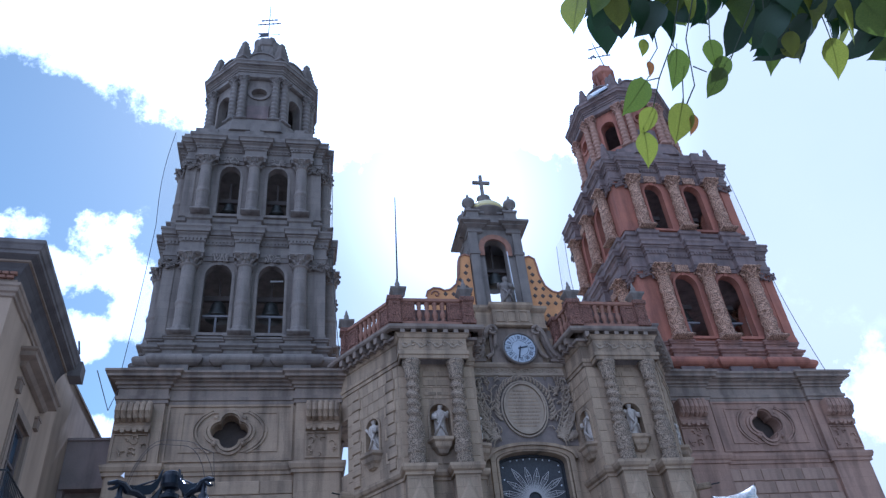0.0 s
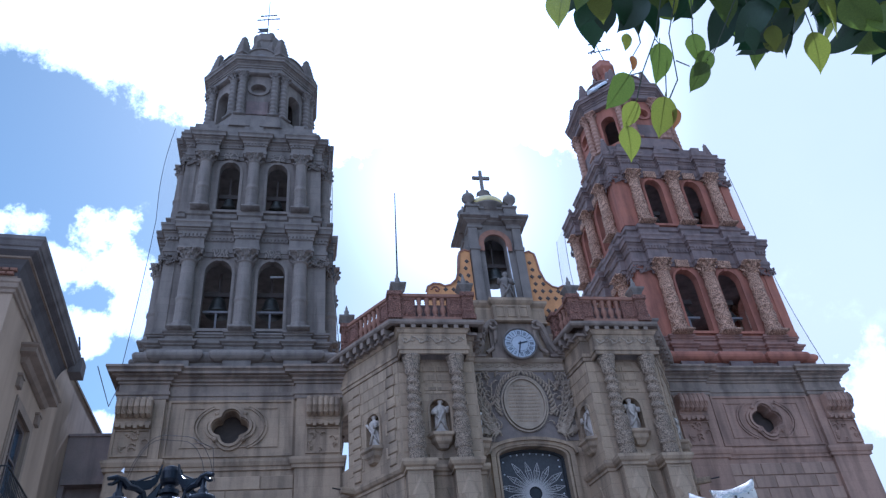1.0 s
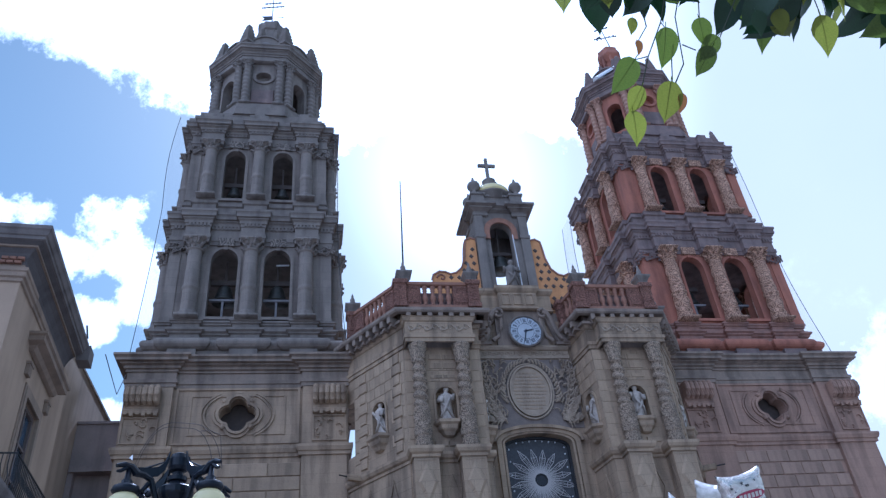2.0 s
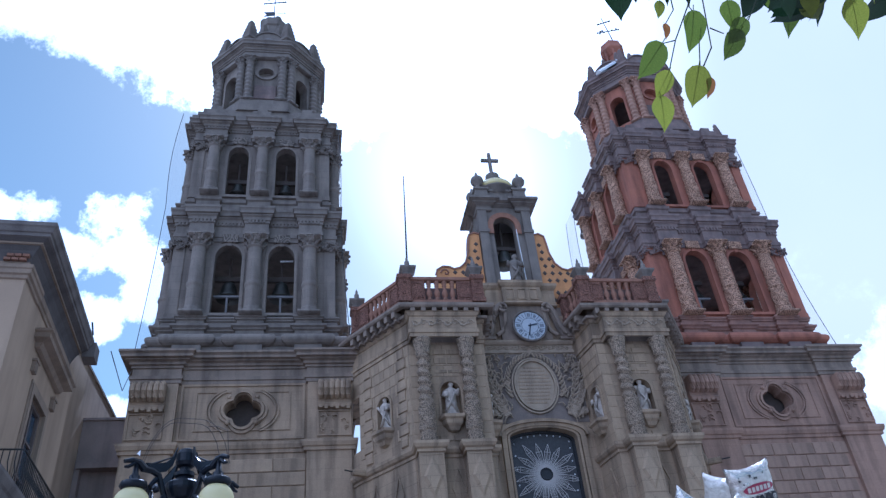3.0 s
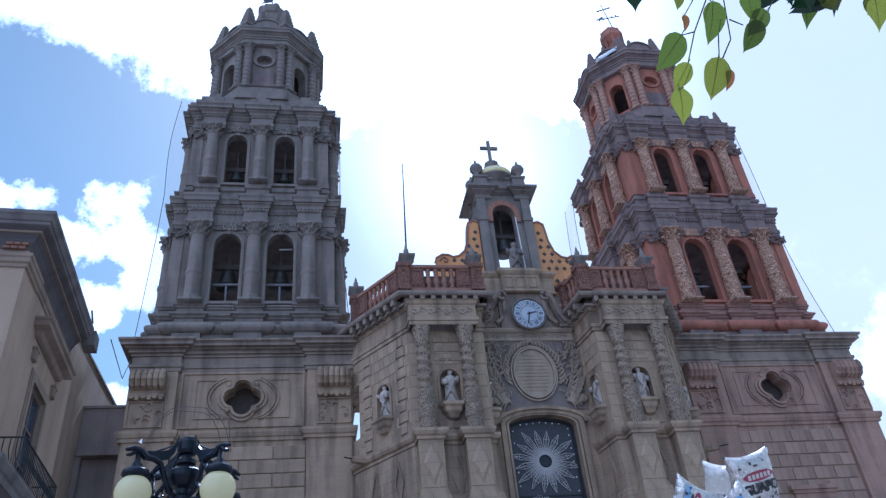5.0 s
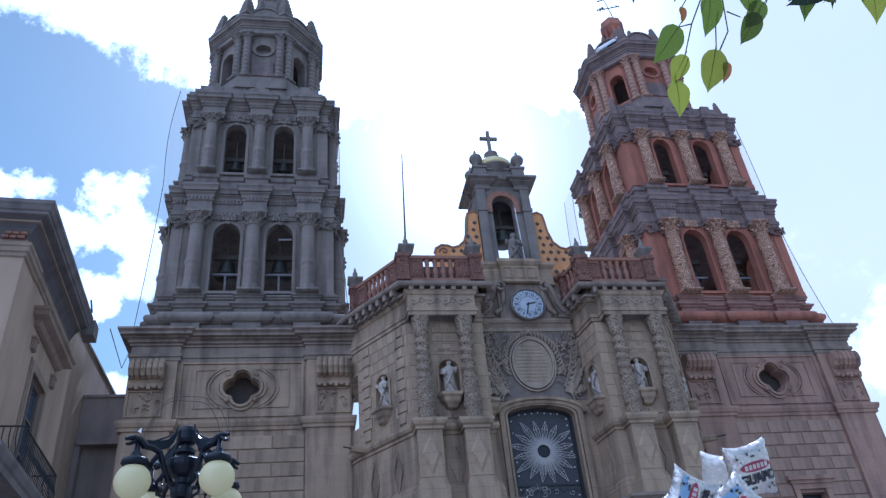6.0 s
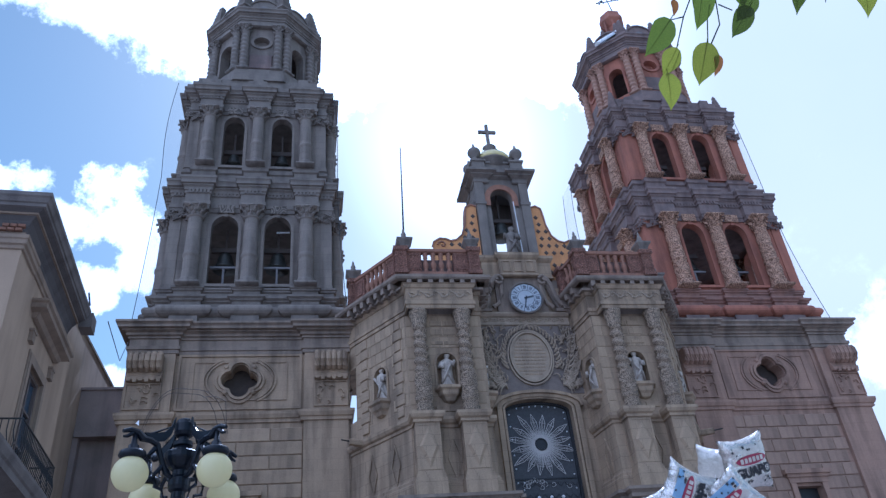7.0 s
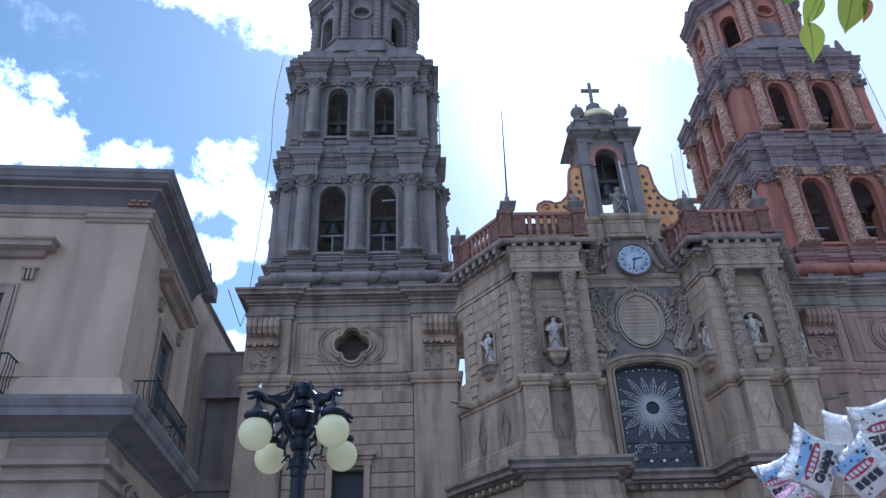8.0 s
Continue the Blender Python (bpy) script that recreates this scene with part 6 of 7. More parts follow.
bm = bmesh.new()
m2 = Matrix.Translation((XB, YB, 0)) @ pose(0, 0, 0, 0, 0, 90)
L2 = YE - YB
holed(bm, 0, L2, 7.4, 12.6, [(4.05, 7.6), (4.05, 10.35), (2.6, 10.35), (2.6, 7.6)], 0.3, m2, back=True)
box(bm, 0, L2, 0, 0.4, 0, 7.4, m2)
part("wall", bm, PLASTER, house)
bm = bmesh.new()
box(bm, -34.0, XB - 0.41, YE - 0.3, YE, 0, 12.6)
part("wall", bm, PLASTER, house)
bm = bmesh.new()
box(bm, -33.9, XB - 0.45, YB + 0.45, YE - 0.35, 0, 12.55)
part("inner_core", bm, PLASTER, house)
# corner pilaster strips
bm = bmesh.new()
box(bm, XB - 1.45, XB + 0.05, YB - 0.05, YB + 0.3, 7.5, 12.02)
box(bm, XB - 0.3, XB + 0.05, YB + 0.3, YB + 1.1, 7.5, 12.02)
part("corner_strip", bm, PLASTER, house)
bm = bmesh.new()
moulding(bm, [(XB - 1.9, YB + 0.3), (XB - 1.9, YB), (XB, YB), (XB, YB + 1.3), (XB - 0.3, YB + 1.3)], [(0.34, 7.36), (0.30, 7.48), (0.12, 7.95), (0.02, 7.99)], closed=False)
box(bm, XB - 3.6, XB + 0.055, YB - 0.055, YB + 0.4, 7.99, 8.42)
part("plinth_course", bm, PLASTER, house)
# eaves: bed moulding, coved soffit, fascia
bm = bmesh.new()
moulding(bm, EAVES, [(0.0, 12.14), (0.04, 12.16), (0.04, 12.24), (0.08, 12.27), (0.08, 12.36), (0.05, 12.38), (0.05, 12.5)], closed=False)
moulding(bm, [(XB - 1.45, YB - 0.06), (XB + 0.06, YB - 0.06), (XB + 0.06, YB + 1.1)], [(0.0, 12.0), (0.04, 12.02), (0.04, 12.10), (0.09, 12.13), (0.09, 12.24), (0.12, 12.27), (0.12, 12.36), (0.05, 12.40)], closed=False)
part("bed_moulding", bm, TRIM, house)
# the soffit has a darker grey than walls and fascia
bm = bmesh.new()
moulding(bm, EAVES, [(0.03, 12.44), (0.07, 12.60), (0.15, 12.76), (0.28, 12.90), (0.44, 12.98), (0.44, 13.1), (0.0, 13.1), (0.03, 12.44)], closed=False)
part("soffit", bm, SOFFIT, house, "dark grey streaked coved eaves soffit")
bm = bmesh.new()
moulding(bm, EAVES, [(0.42, 12.97), (0.47, 12.98), (0.47, 13.06), (0.51, 13.08), (0.55, 13.18), (0.585, 13.22), (0.585, 13.32), (0.1, 13.40)], closed=False)
box(bm, XB + 0.30, XB + 0.66, YV - 0.02, YV + 0.55, 12.78, 13.26)
part("fascia", bm, FASCIA, house, "grey weathered eaves moulding")
bm = bmesh.new()
for i in range(3):
    for j in range(2):
        bevel_box(bm, XB - 0.52 + 0.17 * i + 0.06 * j, XB - 0.37 + 0.17 * i + 0.06 * j, YB - 0.14 - 0.03 * j, YB - 0.04, 12.50 + 0.09 * j, 12.575 + 0.09 * j, 0.01)
part("brick_patch", bm, BALUS, house, "bare red bricks where plaster fell")
bm = bmesh.new()
box(bm, -34, XB + 0.3, YB - 0.3, YV - 0.02, 12.86, 13.36)
part("roof", bm, TRIM, house)
# floor cornice and the arcade pier under it
bm = bmesh.new()
moulding(bm, PATH[:3], [(0.0, 6.62), (0.08, 6.66), (0.08, 6.74), (0.40, 6.86), (0.62, 6.92), (0.66, 6.92), (0.66, 7.08), (0.70, 7.12), (0.75, 7.26), (0.75, 7.34), (0.0, 7.40)], closed=False)
part("floor_cornice", bm, FASCIA, house, "grey stone floor cornice")
bm = bmesh.new()
pier = [(XB - 1.9, YB), (XB + 0.02, YB), (XB + 0.02, YB + 1.4)]
moulding(bm, pier, [(0.03, 0.0), (0.03, 5.33), (0.10, 5.36), (0.10, 5.48), (0.06, 5.50), (0.06, 5.68), (0.17, 5.72), (0.17, 5.83), (0.11, 5.85), (0.11, 5.98), (0.24, 6.02), (0.24, 6.13), (0.07, 6.17), (0.07, 6.44), (0.02, 6.47), (0.02, 6.64)], closed=False)
part("corner_pier", bm, TRIM, house, "moulded stone corner pier")
# windows with hoods
WINBLUE = material("window_glass", (0.06, 0.09, 0.13), (0.05, 0.07, 0.1), rough=0.12, bump=0.02)
WINWOOD = material("grey_brown_window_frame", (0.17, 0.13, 0.11), (0.13, 0.10, 0.085))
for m, cx, w, zt in ((Matrix.Translation((0, YB, 0)), -20.36, 0.64, 10.05), (m2, 3.32, 0.72, 10.35)):
    wn = part("window", (lambda b: (box(b, cx - w, cx + w, 0.16, 0.2, 7.6, zt, m), b)[1])(bmesh.new()), WINBLUE, house, "tall glazed window")
    bm = bmesh.new()
    band(bm, [(cx + w, 7.6), (cx + w, zt), (cx - w, zt), (cx - w, 7.6)], -0.09, 0.08, 0.18, closed=False, m=m)
    box(bm, cx - 0.04, cx + 0.04, 0.1, 0.17, 7.6, zt, m)
    for z in (8.5, 9.4):
        box(bm, cx - w, cx + w, 0.11, 0.17, z, z + 0.06, m)
    part("window_frame", bm, WINWOOD, wn)
    bm = bmesh.new()
    band(bm, [(cx + w, 7.6), (cx + w, zt), (cx - w, zt), (cx - w, 7.6)], 0.18, -0.06, 0.02, closed=False, m=m)
    band(bm, [(cx + w + 0.2, 7.6), (cx + w + 0.2, zt + 0.2), (cx - w - 0.2, zt + 0.2), (cx - w - 0.2, 7.6)], 0.06, -0.04, 0.02, closed=False, m=m)
    for s in (-1, 1):
        for k in range(3):
            box(bm, cx + s * (w + 0.42) - 0.14 + k * 0.1, cx + s * (w + 0.42) - 0.08 + k * 0.1, -0.1, 0, zt + 0.35, zt + 0.62, m)
        box(bm, cx + s * (w + 0.42) - 0.18, cx + s * (w + 0.42) + 0.18, -0.12, 0, zt + 0.62, zt + 0.68, m)
    part("window_surround", bm, TRIM, house)
    bm = bmesh.new()
    hood = [(cx - w - 0.55, 0), (cx - w - 0.55, -0.02), (cx + w + 0.55, -0.02), (cx + w + 0.55, 0)]
    moulding(bm, hood, [(0.0, zt + 0.92), (0.1, zt + 0.95), (0.16, zt + 1.06), (0.34, zt + 1.12), (0.34, zt + 1.24), (0.4, zt + 1.28), (0.4, zt + 1.34), (0.0, zt + 1.38)], closed=False)
    bmesh.ops.transform(bm, matrix=m, verts=bm.verts)
    part("window_hood", bm, TRIM, house, "stone hood moulding over a window")
    # balcony with iron railing
    bal_ = thing("balcony_railing", "black wrought-iron balcony railing", "railing", TURNED @ m @ pose(cx if cx < 0 else cx - 0.5, 0, 7.40), "balconies")
    wide = 1.35 if cx < 0 else 1.75
    bm = bmesh.new()
    for z in (0.1, 0.92):
        tube(bm, [(-wide, 0, z), (-wide, -0.58, z), (wide, -0.58, z), (wide, 0, z)], 0.022, 6)
    part("rail", bm, IRON, bal_)
    bar = None
    n = int(wide * 2 / 0.13)
    spots = [(-wide + 2 * wide * i / n, -0.58) for i in range(n + 1)] + [(s * wide, -0.58 + 0.14 * k) for s in (-1, 1) for k in (1, 2, 3)]
    for x, y in spots:
        at = pose(x, y, 0)
        if bar is None:
            bm = bmesh.new()
            tube(bm, [(0, 0, 0.0), (0, -0.03, 0.25), (0, -0.05, 0.4), (0, 0, 0.65), (0, 0, 0.92)], 0.013, 5)
            bar = part("bar", bm, IRON, bal_, "", at)
        else:
            again(bar, at)
    bm = bmesh.new()
    box(bm, -wide - 0.05, wide + 0.05, -0.66, 0, -0.03, 0.02)
    part("slab", bm, TRIM, bal_)
# ring of the arcade's arch low on the side wall, and a short stub on the eaves
bm = bmesh.new()
band(bm, arch(2.45, 0.50, 4.2, 5.45, 0.5), 0.12, -0.06, 0.02, closed=False, m=m2)
band(bm, arch(2.45, 0.62, 4.2, 5.45, 0.62), 0.14, -0.12, 0.02, closed=False, m=m2)
part("arch_ring", bm, TRIM, house, "moulded stone arch ring")
bm = bmesh.new()
bm.faces.new([bm.verts.new(m2 @ Vector((x, -0.012, z))) for x, z in arch(2.45, 0.50, 4.2, 5.45, 0.5)])
part("arch_opening", bm, ANNEX, house)
bm = bmesh.new()
tube(bm, [(XB + 0.6, YV - 0.4, 13.3), (XB + 0.50, YV - 0.35, 13.75)], 0.03, 6)
part("eaves_spike", bm, IRON, house)
bm = bmesh.new()
tube(bm, [(XB + 0.78, YV - 0.1, 12.9), (-17.5, -4.0, 15.2), (-18.3, 0.3, 18.3)], 0.015, 4)
tagged(part("cable", bm, IRON), "thin slack overhead cable between eaves and tower", "cable")

# ---- rusticated blocks of the tower bases ----
REDBLOCK = material("reddish_quarry_ashlar", (0.350, 0.236, 0.166), (0.265, 0.184, 0.136), stain=0.4, scale=1.1, piece=0.12)
blocks = {}
for tw in (tower_l, tower_r):
    long_ = 2.86 if tw is tower_l else 1.1
    z, k = 7.55, 0
    while z < 13.6:
        x = -2.84
        first_w = long_ * (0.5 if k % 2 else 1.0)
        while x < 2.8:
            w = min(first_w if x < -2.8 else long_, 2.86 - x)
            if z < 10.6 and x < -0.95 < x + w:
                w = -0.96 - x
            if w > 0.2 and not (x < 0.95 and x + w > -0.95 and z < 10.6):
                key = (round(w, 2), long_)
                at = pose(x, -CY, z)
                if key not in blocks:
                    bm = bmesh.new()
                    bevel_box(bm, 0.012, w - 0.012, -0.06, 0.02, 0.02, 0.60, 0.025)
                    blocks[key] = part("ashlar_block", bm, BLOCK if tw is tower_l else REDBLOCK, tw, "", at)
                else:
                    again(blocks[key], at, tw)
            x += w
            if z < 10.6 and abs(x + 0.96) < 0.01:
                x = 0.96
            first_w = long_
        z += 0.62
        k += 1


# ---- street lamp ----
lamp = thing("street_lamp", "dark cast-iron street lamp with four cream globes", "street lamp", pose(-11.39, -25.27, 0, 0, 0, -2))
bm = bmesh.new()
lathe(bm, [(0.24, 0), (0.24, 0.12), (0.18, 0.2), (0.15, 0.6), (0.17, 0.68), (0.10, 0.78), (0.07, 1.0), (0.074, 2.4), (0.072, 3.55), (0.085, 3.58), (0.085, 3.64), (0.06, 3.68)], 18,
      lambda q, z, a: q * (1 + (0.07 * math.cos(9 * a) if 0.9 < z < 3.5 else 0)))
part("pole", bm, LAMPPAINT, lamp)
bm = bmesh.new()
lathe(bm, [(0.06, 3.62), (0.105, 3.66), (0.105, 3.74), (0.07, 3.76), (0.065, 3.82), (0.095, 3.84), (0.105, 3.88), (0.105, 3.95), (0.075, 3.98), (0.075, 4.03), (0.12, 4.06), (0.165, 4.13), (0.17, 4.15), (0.17, 4.20), (0.15, 4.215),
           (0.085, 4.23), (0.07, 4.27), (0.095, 4.28), (0.095, 4.32), (0.055, 4.335), (0.05, 4.37), (0.085, 4.385), (0.10, 4.42), (0.098, 4.50), (0.08, 4.545), (0.04, 4.565)], 22)
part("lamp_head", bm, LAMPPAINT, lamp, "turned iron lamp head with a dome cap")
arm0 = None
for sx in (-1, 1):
    for sy in (-1, 1):
        a = math.atan2(sy * 0.36, sx * 0.38)
        R_ = math.hypot(0.36, 0.38)
        at = pose(0, 0, 0, 0, 0, math.degrees(a))
        if arm0 is None:
            bm = bmesh.new()
            # winged dragon arm: body rising from the post, neck and head over the globe, spread wing
            tube(bm, [(0.08, 0, 3.95), (0.16, 0, 3.98), (0.22, 0, 4.1), (0.28, 0, 4.24), (0.36, 0, 4.27), (0.46, 0, 4.27)], 0.024, 8, 0.034)
            tube(bm, [(0.44, 0, 4.27), (0.50, 0, 4.32), (0.57, 0, 4.33), (0.65, 0, 4.30)], 0.042, 8, 0.018)
            tube(bm, [(0.55, 0, 4.30), (0.60, 0, 4.26), (0.64, 0, 4.25)], 0.025, 6, 0.012)
            tube(bm, [(0.2, 0, 4.05), (0.28, 0, 3.95), (0.26, 0, 3.84), (0.18, 0, 3.82), (0.15, 0, 3.74), (0.2, 0, 3.68)], 0.024, 6, 0.010)
            tube(bm, [(0.30, 0, 4.2), (0.36, 0, 4.12), (0.33, 0, 4.05)], 0.028, 6, 0.015)
            arm0 = part("dragon_arm", bm, LAMPPAINT, lamp, "cast winged-dragon bracket", at)
            wing0 = []
            blade = [(0.11, 4.56), (0.15, 4.45), (0.22, 4.38), (0.32, 4.345), (0.43, 4.33), (0.38, 4.27), (0.29, 4.265), (0.21, 4.29), (0.15, 4.36), (0.12, 4.45)]
            for s in (1,):
                bm = bmesh.new()
                ring = [[bm.verts.new((r, t, z)) for r, z in blade] for t in (-0.012, 0.012)]
                for i in range(10):
                    j = (i + 1) % 10
                    bm.faces.new((ring[0][i], ring[0][j], ring[1][j], ring[1][i]))
                bm.faces.new(ring[0])
                bm.faces.new(ring[1])
                for i in range(4):
                    tube(bm, [(0.40, 0, 4.31), (blade[9 - i][0] + 0.01, 0, blade[9 - i][1] + 0.01)], 0.014, 5, 0.005)
                wing0.append(part("wing", bm, LAMPPAINT, arm0))
            bm = bmesh.new()
            lathe(bm, [(0.02, 4.30), (0.03, 4.2), (0.05, 4.18), (0.05, 4.15), (0.12, 4.12), (0.13, 4.08), (0.10, 4.05)], 14, cx=R_)
            hold0 = part("globe_holder", bm, LAMPPAINT, lamp, "", at, True)
            bm = bmesh.new()
            prof = [(0.165 * math.sin(max(0.02, i * math.pi / 14)), 3.915 - 0.165 * math.cos(i * math.pi / 14)) for i in range(14)] + [(0.06, 4.08)]
            lathe(bm, prof, 24, cx=R_)
            glob0 = part("globe", bm, GLOBE, lamp, "cream opal glass globe", at, True)
        else:
            arm = again(arm0, at)
            for w in wing0:
                again(w, pose(0, 0, 0), arm)
            drop = Matrix.Translation((0, 0, -0.045 if sy > 0 else 0.0))
            again(hold0, drop @ at)
            again(glob0, drop @ at)
bm = bmesh.new()
for a, b, h in (((-0.42, -0.1), (0.44, -0.12), 0.55), ((-0.38, -0.15), (0.36, -0.1), 0.48)):
    tube(bm, [(a[0] + (b[0] - a[0]) * t, a[1], 4.35 + h * math.sin(math.pi * t) ** 0.7 + 0.05 * math.sin(9 * t)) for t in [i / 14 for i in range(15)]], 0.0035, 4)
tube(bm, [(0.44, -0.12, 4.35), (0.40, -0.12, 4.7), (0.3, -0.12, 4.75), (0.2, -0.1, 4.76)], 0.0035, 4)
part("loose_wire", bm, WOODVOID, lamp, "thin loose wire hoop")
bm = bmesh.new()
for k, (x, z) in enumerate(((-0.40, 4.42),)):
    vs = [bm.verts.new(q) for q in ((x, -0.3, z), (x + 0.03, -0.32, z - 0.03), (x + 0.02, -0.3, z + 0.04), (x - 0.02, -0.27, z + 0.01))]
    bm.faces.new(vs)
part("tattered_paper", bm, TUBEWHITE, lamp, "scrap of torn white paper")

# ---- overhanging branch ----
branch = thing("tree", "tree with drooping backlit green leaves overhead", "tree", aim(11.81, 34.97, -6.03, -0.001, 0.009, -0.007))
# backlit and shaded tones are put into the leaf colours themselves
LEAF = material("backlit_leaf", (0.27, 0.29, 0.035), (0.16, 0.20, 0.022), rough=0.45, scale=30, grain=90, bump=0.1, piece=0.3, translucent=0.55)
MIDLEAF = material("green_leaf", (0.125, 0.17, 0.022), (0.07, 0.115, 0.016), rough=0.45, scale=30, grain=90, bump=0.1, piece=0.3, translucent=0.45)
SHADELEAF = material("deep_green_leaf", (0.018, 0.05, 0.014), (0.012, 0.034, 0.012), rough=0.4, scale=30, grain=90, bump=0.1, piece=0.3, translucent=0.12)
BROWNLEAF = material("dry_leaf", (0.28, 0.13, 0.04), (0.18, 0.08, 0.03), rough=0.6, scale=40, grain=90, translucent=0.5)
TWIG = material("thin_twig", (0.06, 0.07, 0.045), (0.04, 0.05, 0.03), scale=40, bump=0.1)


def leaf_mesh(name, mat, fold):
    """A heart-shaped leaf 1 long, stem at the origin, tip along -y, folded on its midrib."""
    bm = bmesh.new()
    rows = [(0.0, 0.02), (0.05, 0.16), (0.14, 0.27), (0.26, 0.335), (0.40, 0.35), (0.54, 0.325), (0.67, 0.265), (0.78, 0.185), (0.86, 0.11), (0.92, 0.055), (0.97, 0.022), (1.02, 0.003)]
    left, mid, right = [], [], []
    for t, w in rows:
        bend = -0.22 * t * t
        wave = 0.05 * math.sin(7.0 * t + 9.0 * fold)
        mid.append(bm.verts.new((0, -t, bend)))
        left.append(bm.verts.new((-w * (1.0 + 0.14 * math.sin(4 * t + 5 * fold)), -t + 0.03 * (t < 0.1), bend + fold * w + wave * w * 2)))
        right.append(bm.verts.new((w * (1.0 - 0.12 * math.sin(3 * t + 4 * fold)), -t + 0.03 * (t < 0.1), bend + fold * w * 0.7 - wave * w * 2)))
    for i in range(len(rows) - 1):
        bm.faces.new((left[i], mid[i], mid[i + 1], left[i + 1]))
        bm.faces.new((mid[i], right[i], right[i + 1], mid[i + 1]))
    tube(bm, [(0, 0.16, 0.0), (0, 0, 0.0)] + [(0, -t, -0.22 * t * t - 0.004) for t in (0.3, 0.6, 0.9)], 0.014, 4, 0.006)
    me = bpy.data.meshes.new(name)
    bm.to_mesh(me)
    bm.free()
    me.materials.append(mat)
    me.polygons.foreach_set("use_smooth", [True] * len(me.polygons))
    return me


LEAVES = [leaf_mesh("leaf", LEAF, 0.25), leaf_mesh("leaf", LEAF, 0.55), leaf_mesh("leaf", BROWNLEAF, 0.5), leaf_mesh("leaf", SHADELEAF, 0.3), leaf_mesh("leaf", MIDLEAF, 0.4)]
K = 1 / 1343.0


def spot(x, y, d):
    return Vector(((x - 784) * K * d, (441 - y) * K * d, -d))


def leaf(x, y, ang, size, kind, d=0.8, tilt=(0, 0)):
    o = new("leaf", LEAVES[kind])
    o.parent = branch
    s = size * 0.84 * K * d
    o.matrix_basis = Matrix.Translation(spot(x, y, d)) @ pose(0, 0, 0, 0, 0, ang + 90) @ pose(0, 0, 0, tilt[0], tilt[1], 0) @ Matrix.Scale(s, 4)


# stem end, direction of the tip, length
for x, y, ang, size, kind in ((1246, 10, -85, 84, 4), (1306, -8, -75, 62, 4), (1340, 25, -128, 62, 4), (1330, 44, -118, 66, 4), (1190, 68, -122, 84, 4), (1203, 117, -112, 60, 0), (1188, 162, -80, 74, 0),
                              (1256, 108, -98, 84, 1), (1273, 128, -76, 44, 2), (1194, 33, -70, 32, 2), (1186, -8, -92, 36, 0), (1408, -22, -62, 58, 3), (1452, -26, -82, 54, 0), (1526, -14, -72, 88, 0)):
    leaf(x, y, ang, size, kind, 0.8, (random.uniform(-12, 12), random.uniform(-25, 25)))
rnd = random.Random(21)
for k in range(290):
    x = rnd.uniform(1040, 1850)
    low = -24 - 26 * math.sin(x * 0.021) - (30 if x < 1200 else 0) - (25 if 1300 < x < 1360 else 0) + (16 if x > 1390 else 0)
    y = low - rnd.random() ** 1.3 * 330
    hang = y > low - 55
    # leaves above the hanging rim mostly take the painted shade colour
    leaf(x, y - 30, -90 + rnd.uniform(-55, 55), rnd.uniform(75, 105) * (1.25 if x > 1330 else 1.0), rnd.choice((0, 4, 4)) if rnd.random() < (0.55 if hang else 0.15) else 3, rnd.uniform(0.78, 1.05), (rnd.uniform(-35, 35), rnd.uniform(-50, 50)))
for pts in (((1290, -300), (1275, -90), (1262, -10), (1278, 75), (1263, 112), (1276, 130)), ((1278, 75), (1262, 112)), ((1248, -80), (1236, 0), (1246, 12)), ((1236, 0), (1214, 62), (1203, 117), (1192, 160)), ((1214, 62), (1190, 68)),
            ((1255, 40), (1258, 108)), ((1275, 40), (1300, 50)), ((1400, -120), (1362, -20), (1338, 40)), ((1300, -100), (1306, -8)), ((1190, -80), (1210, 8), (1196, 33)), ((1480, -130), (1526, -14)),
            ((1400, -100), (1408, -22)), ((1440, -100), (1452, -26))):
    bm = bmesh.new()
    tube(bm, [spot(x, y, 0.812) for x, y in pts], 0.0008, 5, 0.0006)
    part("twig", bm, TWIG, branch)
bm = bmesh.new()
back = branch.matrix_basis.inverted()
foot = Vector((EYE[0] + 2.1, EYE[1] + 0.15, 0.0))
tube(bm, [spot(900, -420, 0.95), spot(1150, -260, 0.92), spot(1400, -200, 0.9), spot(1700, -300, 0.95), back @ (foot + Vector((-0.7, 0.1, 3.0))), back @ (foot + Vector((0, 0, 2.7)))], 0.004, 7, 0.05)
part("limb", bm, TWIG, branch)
bm = bmesh.new()
tube(bm, [back @ (foot + Vector(q)) for q in ((0, 0, 0), (0.02, 0, 0.4), (-0.02, 0.03, 1.5), (0.03, 0, 2.6), (0.1, -0.05, 3.8))], 0.16, 10, 0.08)
part("trunk", bm, TWIG, branch)
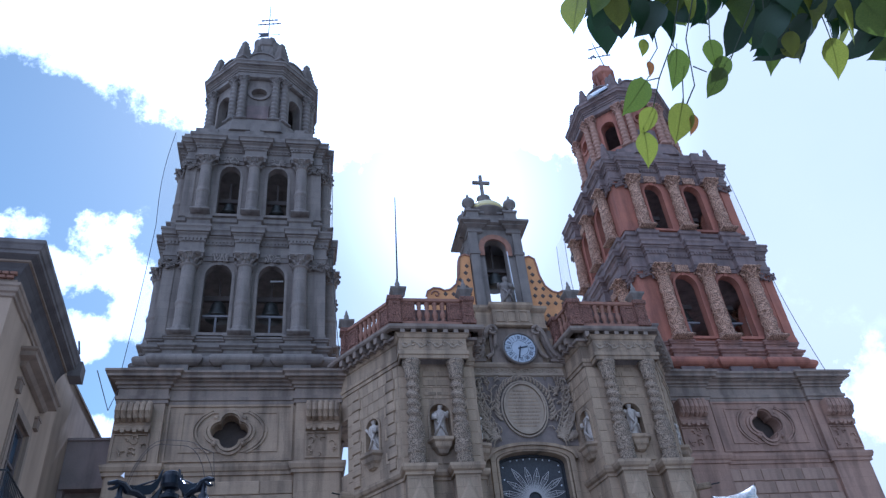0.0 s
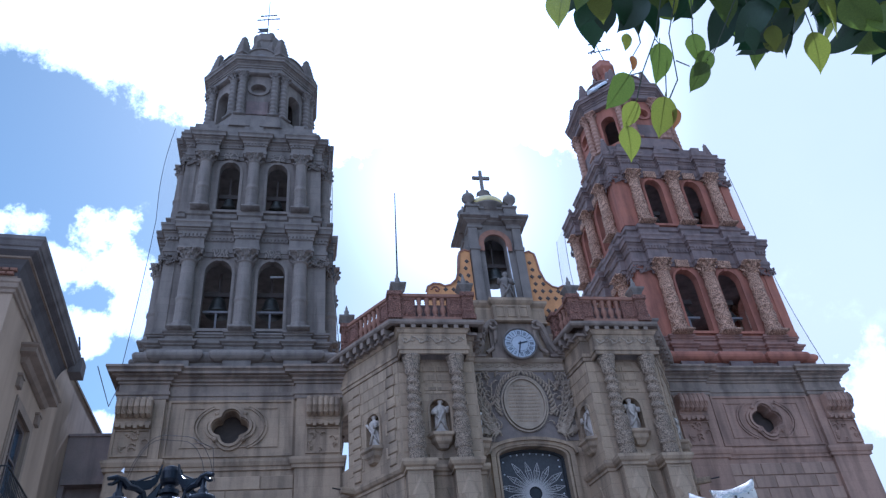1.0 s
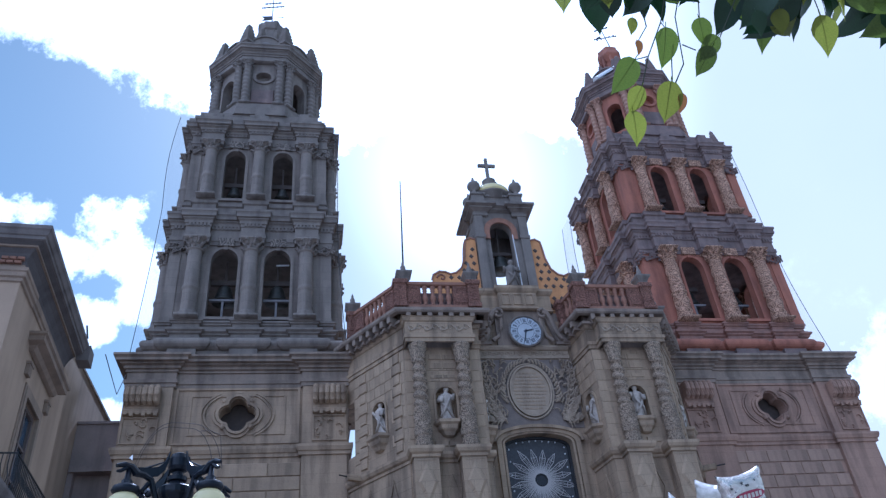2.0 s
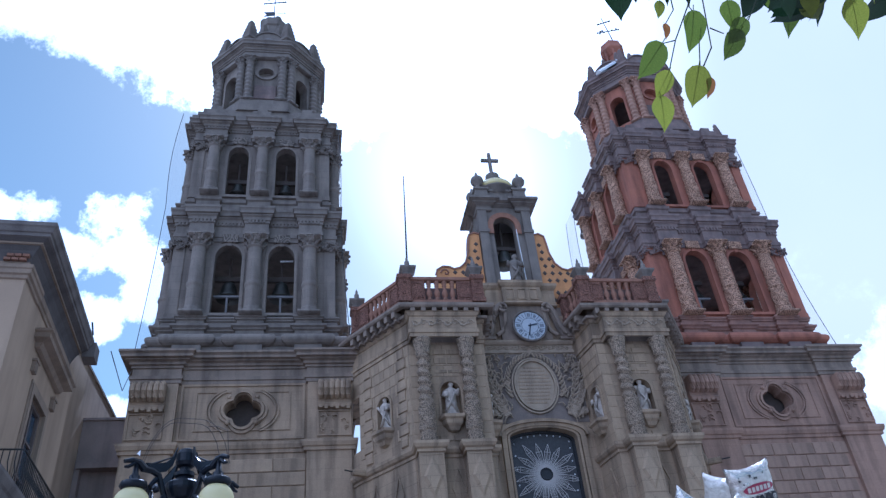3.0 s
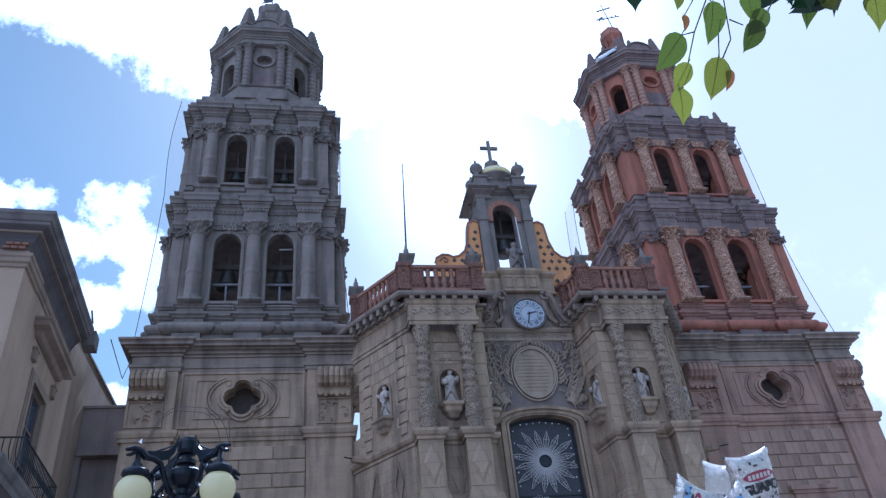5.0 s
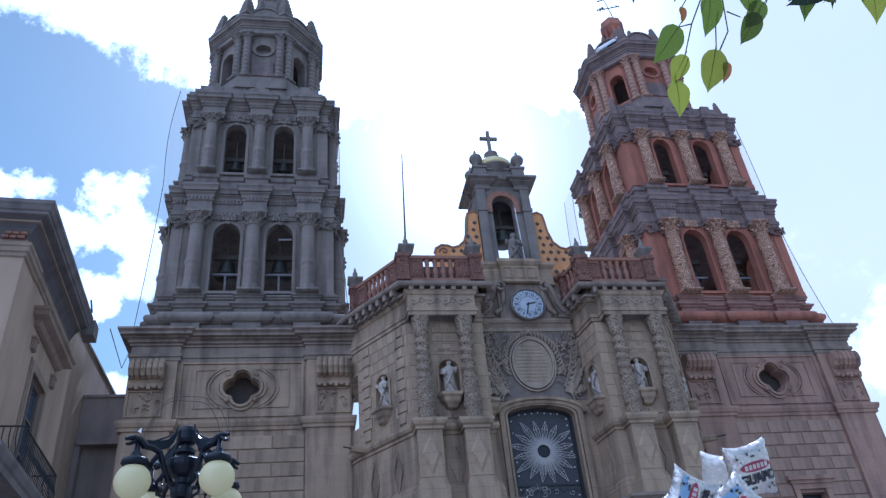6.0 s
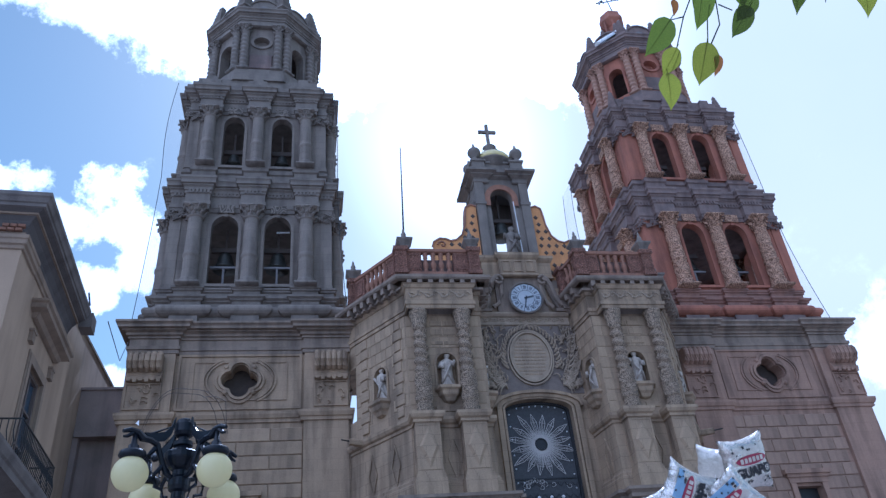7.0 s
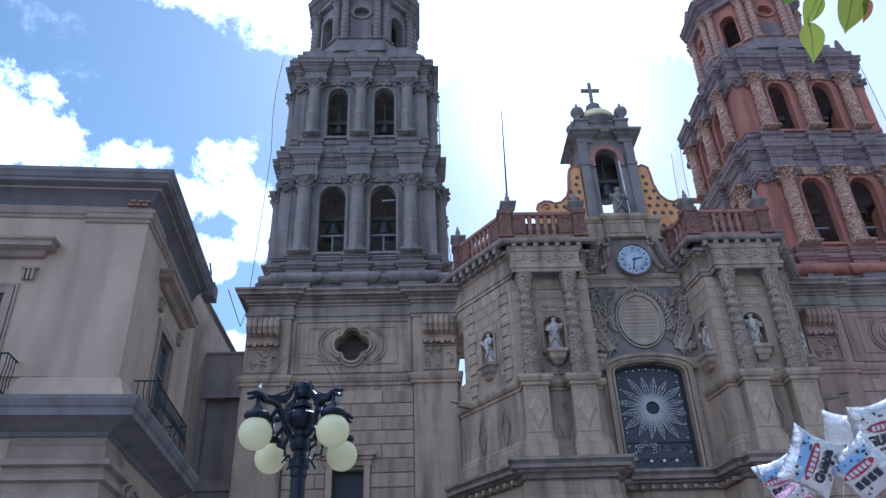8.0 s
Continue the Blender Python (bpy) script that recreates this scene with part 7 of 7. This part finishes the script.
# limbs and crown, which spread away from the plaza's front
rnd = random.Random(33)
verts, faces = [], []
proto = LEAVES[3]
tips = [(0.9, -0.5, 4.6), (0.1, -1.3, 4.8), (1.1, -1.5, 4.2), (0.4, -0.7, 5.4), (1.7, -0.9, 4.9)]
for tip in tips:
    bm = bmesh.new()
    tip = Vector(tip)
    tube(bm, [back @ (foot + q) for q in (Vector((0.06, -0.03, 3.3)), Vector((0.08, -0.04, 3.6)).lerp(tip, 0.5) + Vector((0, 0, 0.15)), tip)], 0.05, 6, 0.012)
    part("limb", bm, TWIG, branch)
    for k in range(150):
        way = Vector((rnd.gauss(0, 1), rnd.gauss(0, 1), rnd.gauss(0, 0.8)))
        at = foot + tip + way * rnd.uniform(0.12, 0.36)
        if at.y > foot.y + 0.25:
            continue
        m = back @ Matrix.Translation(at) @ pose(0, 0, 0, rnd.uniform(-60, 60), rnd.uniform(-60, 60), rnd.uniform(0, 360)) @ Matrix.Scale(rnd.uniform(0.08, 0.13), 4)
        first_ = len(verts)
        verts += [tuple(m @ v.co) for v in proto.vertices]
        faces += [tuple(first_ + i for i in f.vertices) for f in proto.polygons]
crown = bpy.data.meshes.new("crown")
crown.from_pydata(verts, [], faces)
crown.materials.append(MIDLEAF)
crown = new("crown", crown)
crown.parent = branch
tagged(crown, "dense green leafy crown", kind="stuff")

# ---- foil balloons ----
bunch = thing("balloon_bunch", "bunch of printed silver foil pillow balloons on strings", "balloons", aim(2.47, 30.64, -2.21, -0.02, 0.004, 0.012))
FOIL = material("white_silver_foil", (0.74, 0.69, 0.63), (0.44, 0.42, 0.41), rough=0.2, metal=0.8, scale=7, grain=14, bump=0.5, vary=0.5)
PINKFOIL = material("pink_silver_foil", (0.80, 0.5, 0.54), (0.62, 0.36, 0.42), rough=0.22, metal=0.75, scale=7, grain=14, bump=0.5, vary=0.5)
FOILBACK = material("plain_silver_foil", (0.66, 0.61, 0.55), (0.54, 0.50, 0.46), rough=0.3, metal=0.4, scale=9, bump=0.2)
INKBLACK = material("black_print", (0.02, 0.02, 0.025), rough=0.4, bump=0)
INKRED = material("magenta_print", (0.33, 0.03, 0.075), rough=0.4, bump=0)
INKBLUE = material("blue_print", (0.26, 0.40, 0.58), rough=0.4, bump=0)
D = 5.4


def swell(u, v):
    return 0.36 * max(0.0, (1 - u ** 4) * (1 - v ** 4)) ** 0.7


def pillow(size, seed):
    """A square foil pillow: pinched sides, pointed corners, puckered seams."""
    bm = bmesh.new()
    n = 22
    for sgn in (1, -1):
        g = []
        for i in range(n + 1):
            row = []
            for j in range(n + 1):
                u, v = -1 + 2 * i / n, -1 + 2 * j / n
                pin = 1 - 0.17 * (1 - u * u) * abs(v) ** 2
                piv = 1 - 0.17 * (1 - v * v) * abs(u) ** 2
                h = swell(u, v)
                edge = max(abs(u), abs(v))
                along = v if abs(u) > abs(v) else u
                pucker = 0.05 * math.sin(along * 19 + seed) * max(0.0, edge - 0.45) * (1 if edge < 1 else 0)
                wr = 0.10 * noise.noise(Vector((u * 4 + seed, v * 4, sgn))) * (u * u + v * v)
                row.append(bm.verts.new((u * piv * size / 2, v * pin * size / 2, sgn * (h + (wr + pucker) * min(1, h * 5)) * size / 2)))
            g.append(row)
        for i in range(n):
            for j in range(n):
                bm.faces.new((g[i][j], g[i + 1][j], g[i + 1][j + 1], g[i][j + 1]))
    bmesh.ops.remove_doubles(bm, verts=bm.verts, dist=size * 0.002)
    return bm


def drape(bm, size, lift):
    """Lay flat print on the swelling front of a pillow."""
    for v in bm.verts:
        v.co.z += swell(2.1 * v.co.x / size, 2.1 * v.co.y / size) * size / 2 + lift


def lettering(words, size, mat, parent, at, pil):
    cu = bpy.data.curves.new("lettering", "FONT")
    cu.body, cu.size, cu.align_x, cu.align_y, cu.extrude, cu.offset = words, size, "CENTER", "CENTER", 0.001, 0.004
    tmp = new("tmp", cu)
    me = bpy.data.meshes.new_from_object(tmp)
    bpy.data.objects.remove(tmp)
    bm = bmesh.new()
    bm.from_mesh(me)
    bpy.data.meshes.remove(me)
    bmesh.ops.transform(bm, matrix=at, verts=bm.verts)
    drape(bm, pil, 0.010)
    part("lettering", bm, mat, parent)


def star(bm, x, y, r):
    vs = [bm.verts.new((x + (r if k % 2 == 0 else r * 0.42) * math.sin(k * math.pi / 5), y + (r if k % 2 == 0 else r * 0.42) * math.cos(k * math.pi / 5), 0)) for k in range(10)]
    bm.faces.new(vs)


def patch(bm, x0, x1, y0, y1, n=6, round_=False):
    """A flat printed patch, finely divided so that it can follow the pillow."""
    g = []
    for i in range(n + 1):
        row = []
        for j in range(n + 1):
            u, v = -1 + 2 * i / n, -1 + 2 * j / n
            if round_:
                u, v = u * math.sqrt(1 - v * v / 2), v * math.sqrt(1 - u * u / 2)
            row.append(bm.verts.new(((x0 + x1) / 2 + u * (x1 - x0) / 2, (y0 + y1) / 2 + v * (y1 - y0) / 2, 0)))
        g.append(row)
    for i in range(n):
        for j in range(n):
            bm.faces.new((g[i][j], g[i + 1][j], g[i + 1][j + 1], g[i][j + 1]))


# place, size, turn about the upright, tilt, turn in its own plane, words
for i, (x, y, size, ry, rx, rz, words) in enumerate(((1436, 830, 0.43, 6, -8, 66, "Guapa"), (1552, 775, 0.46, 14, -10, 9, "GUAPO"), (1530, 842, 0.42, -34, 12, 48, ""), (1494, 782, 0.36, -58, 0, 4, ""),
                                                     (1386, 862, 0.36, -40, 15, 32, ""), (1410, 925, 0.46, 10, -25, 30, ""))):
    at = Matrix.Translation(spot(x, y - 12, D + (0.0, 0.25, -0.12, 0.4, 0.3, 0.1)[i])) @ pose(0, 0, 0, 0, ry, 0) @ pose(0, 0, 0, rx, 0, 0) @ pose(0, 0, 0, 0, 0, rz)
    b = part("balloon", pillow(size, i * 3.1), (FOIL, FOIL, FOIL, FOILBACK, FOIL, PINKFOIL)[i], bunch, "plain silver back of a foil balloon" if i == 3 else "", at, True)
    bm = bmesh.new()
    tube(bm, [spot(x, y, D + 0.2), spot(1490, 1250, D), spot(1490, 1900, D)], 0.002, 4)
    part("string", bm, TUBEWHITE, bunch)
    if i == 3:
        continue
    bm = bmesh.new()
    patch(bm, -0.36 * size, 0.36 * size, 0.17 * size, 0.33 * size)
    drape(bm, size, 0.003)
    part("printed_panel", bm, INKBLUE if i % 2 == 0 else FOILBACK, b, "pale blue printed panel" if i % 2 == 0 else "")
    rnd = random.Random(i)
    bm = bmesh.new()
    for k in range(16):
        star(bm, rnd.uniform(-0.36, 0.36) * size, rnd.choice((-0.30, -0.25, 0.2, 0.26, 0.31)) * size, rnd.uniform(0.02, 0.042) * size)
    drape(bm, size, 0.008)
    tagged(part("star_print", bm, INKBLACK, b), kind="stuff")
    bm = bmesh.new()
    patch(bm, -0.32 * size, 0.32 * size, 0.01 * size, 0.17 * size, 8, True)
    drape(bm, size, 0.006)
    part("printed_bubble", bm, INKRED, b)
    bm = bmesh.new()
    for k in range(6):
        patch(bm, (-0.25 + k * 0.085) * size, (-0.19 + k * 0.085) * size, 0.05 * size, 0.13 * size, 1)
    drape(bm, size, 0.010)
    part("print_band", bm, FOILBACK, b)
    if words:
        lettering(words, 0.22 * size, INKBLACK, b, pose(0, -0.11 * size, 0), size)
    else:
        bm = bmesh.new()
        for k in range(4):
            patch(bm, (-0.26 + k * 0.135) * size, (-0.16 + k * 0.135) * size, -0.18 * size, -0.05 * size, 2)
        drape(bm, size, 0.008)
        part("print_band", bm, INKBLACK, b)
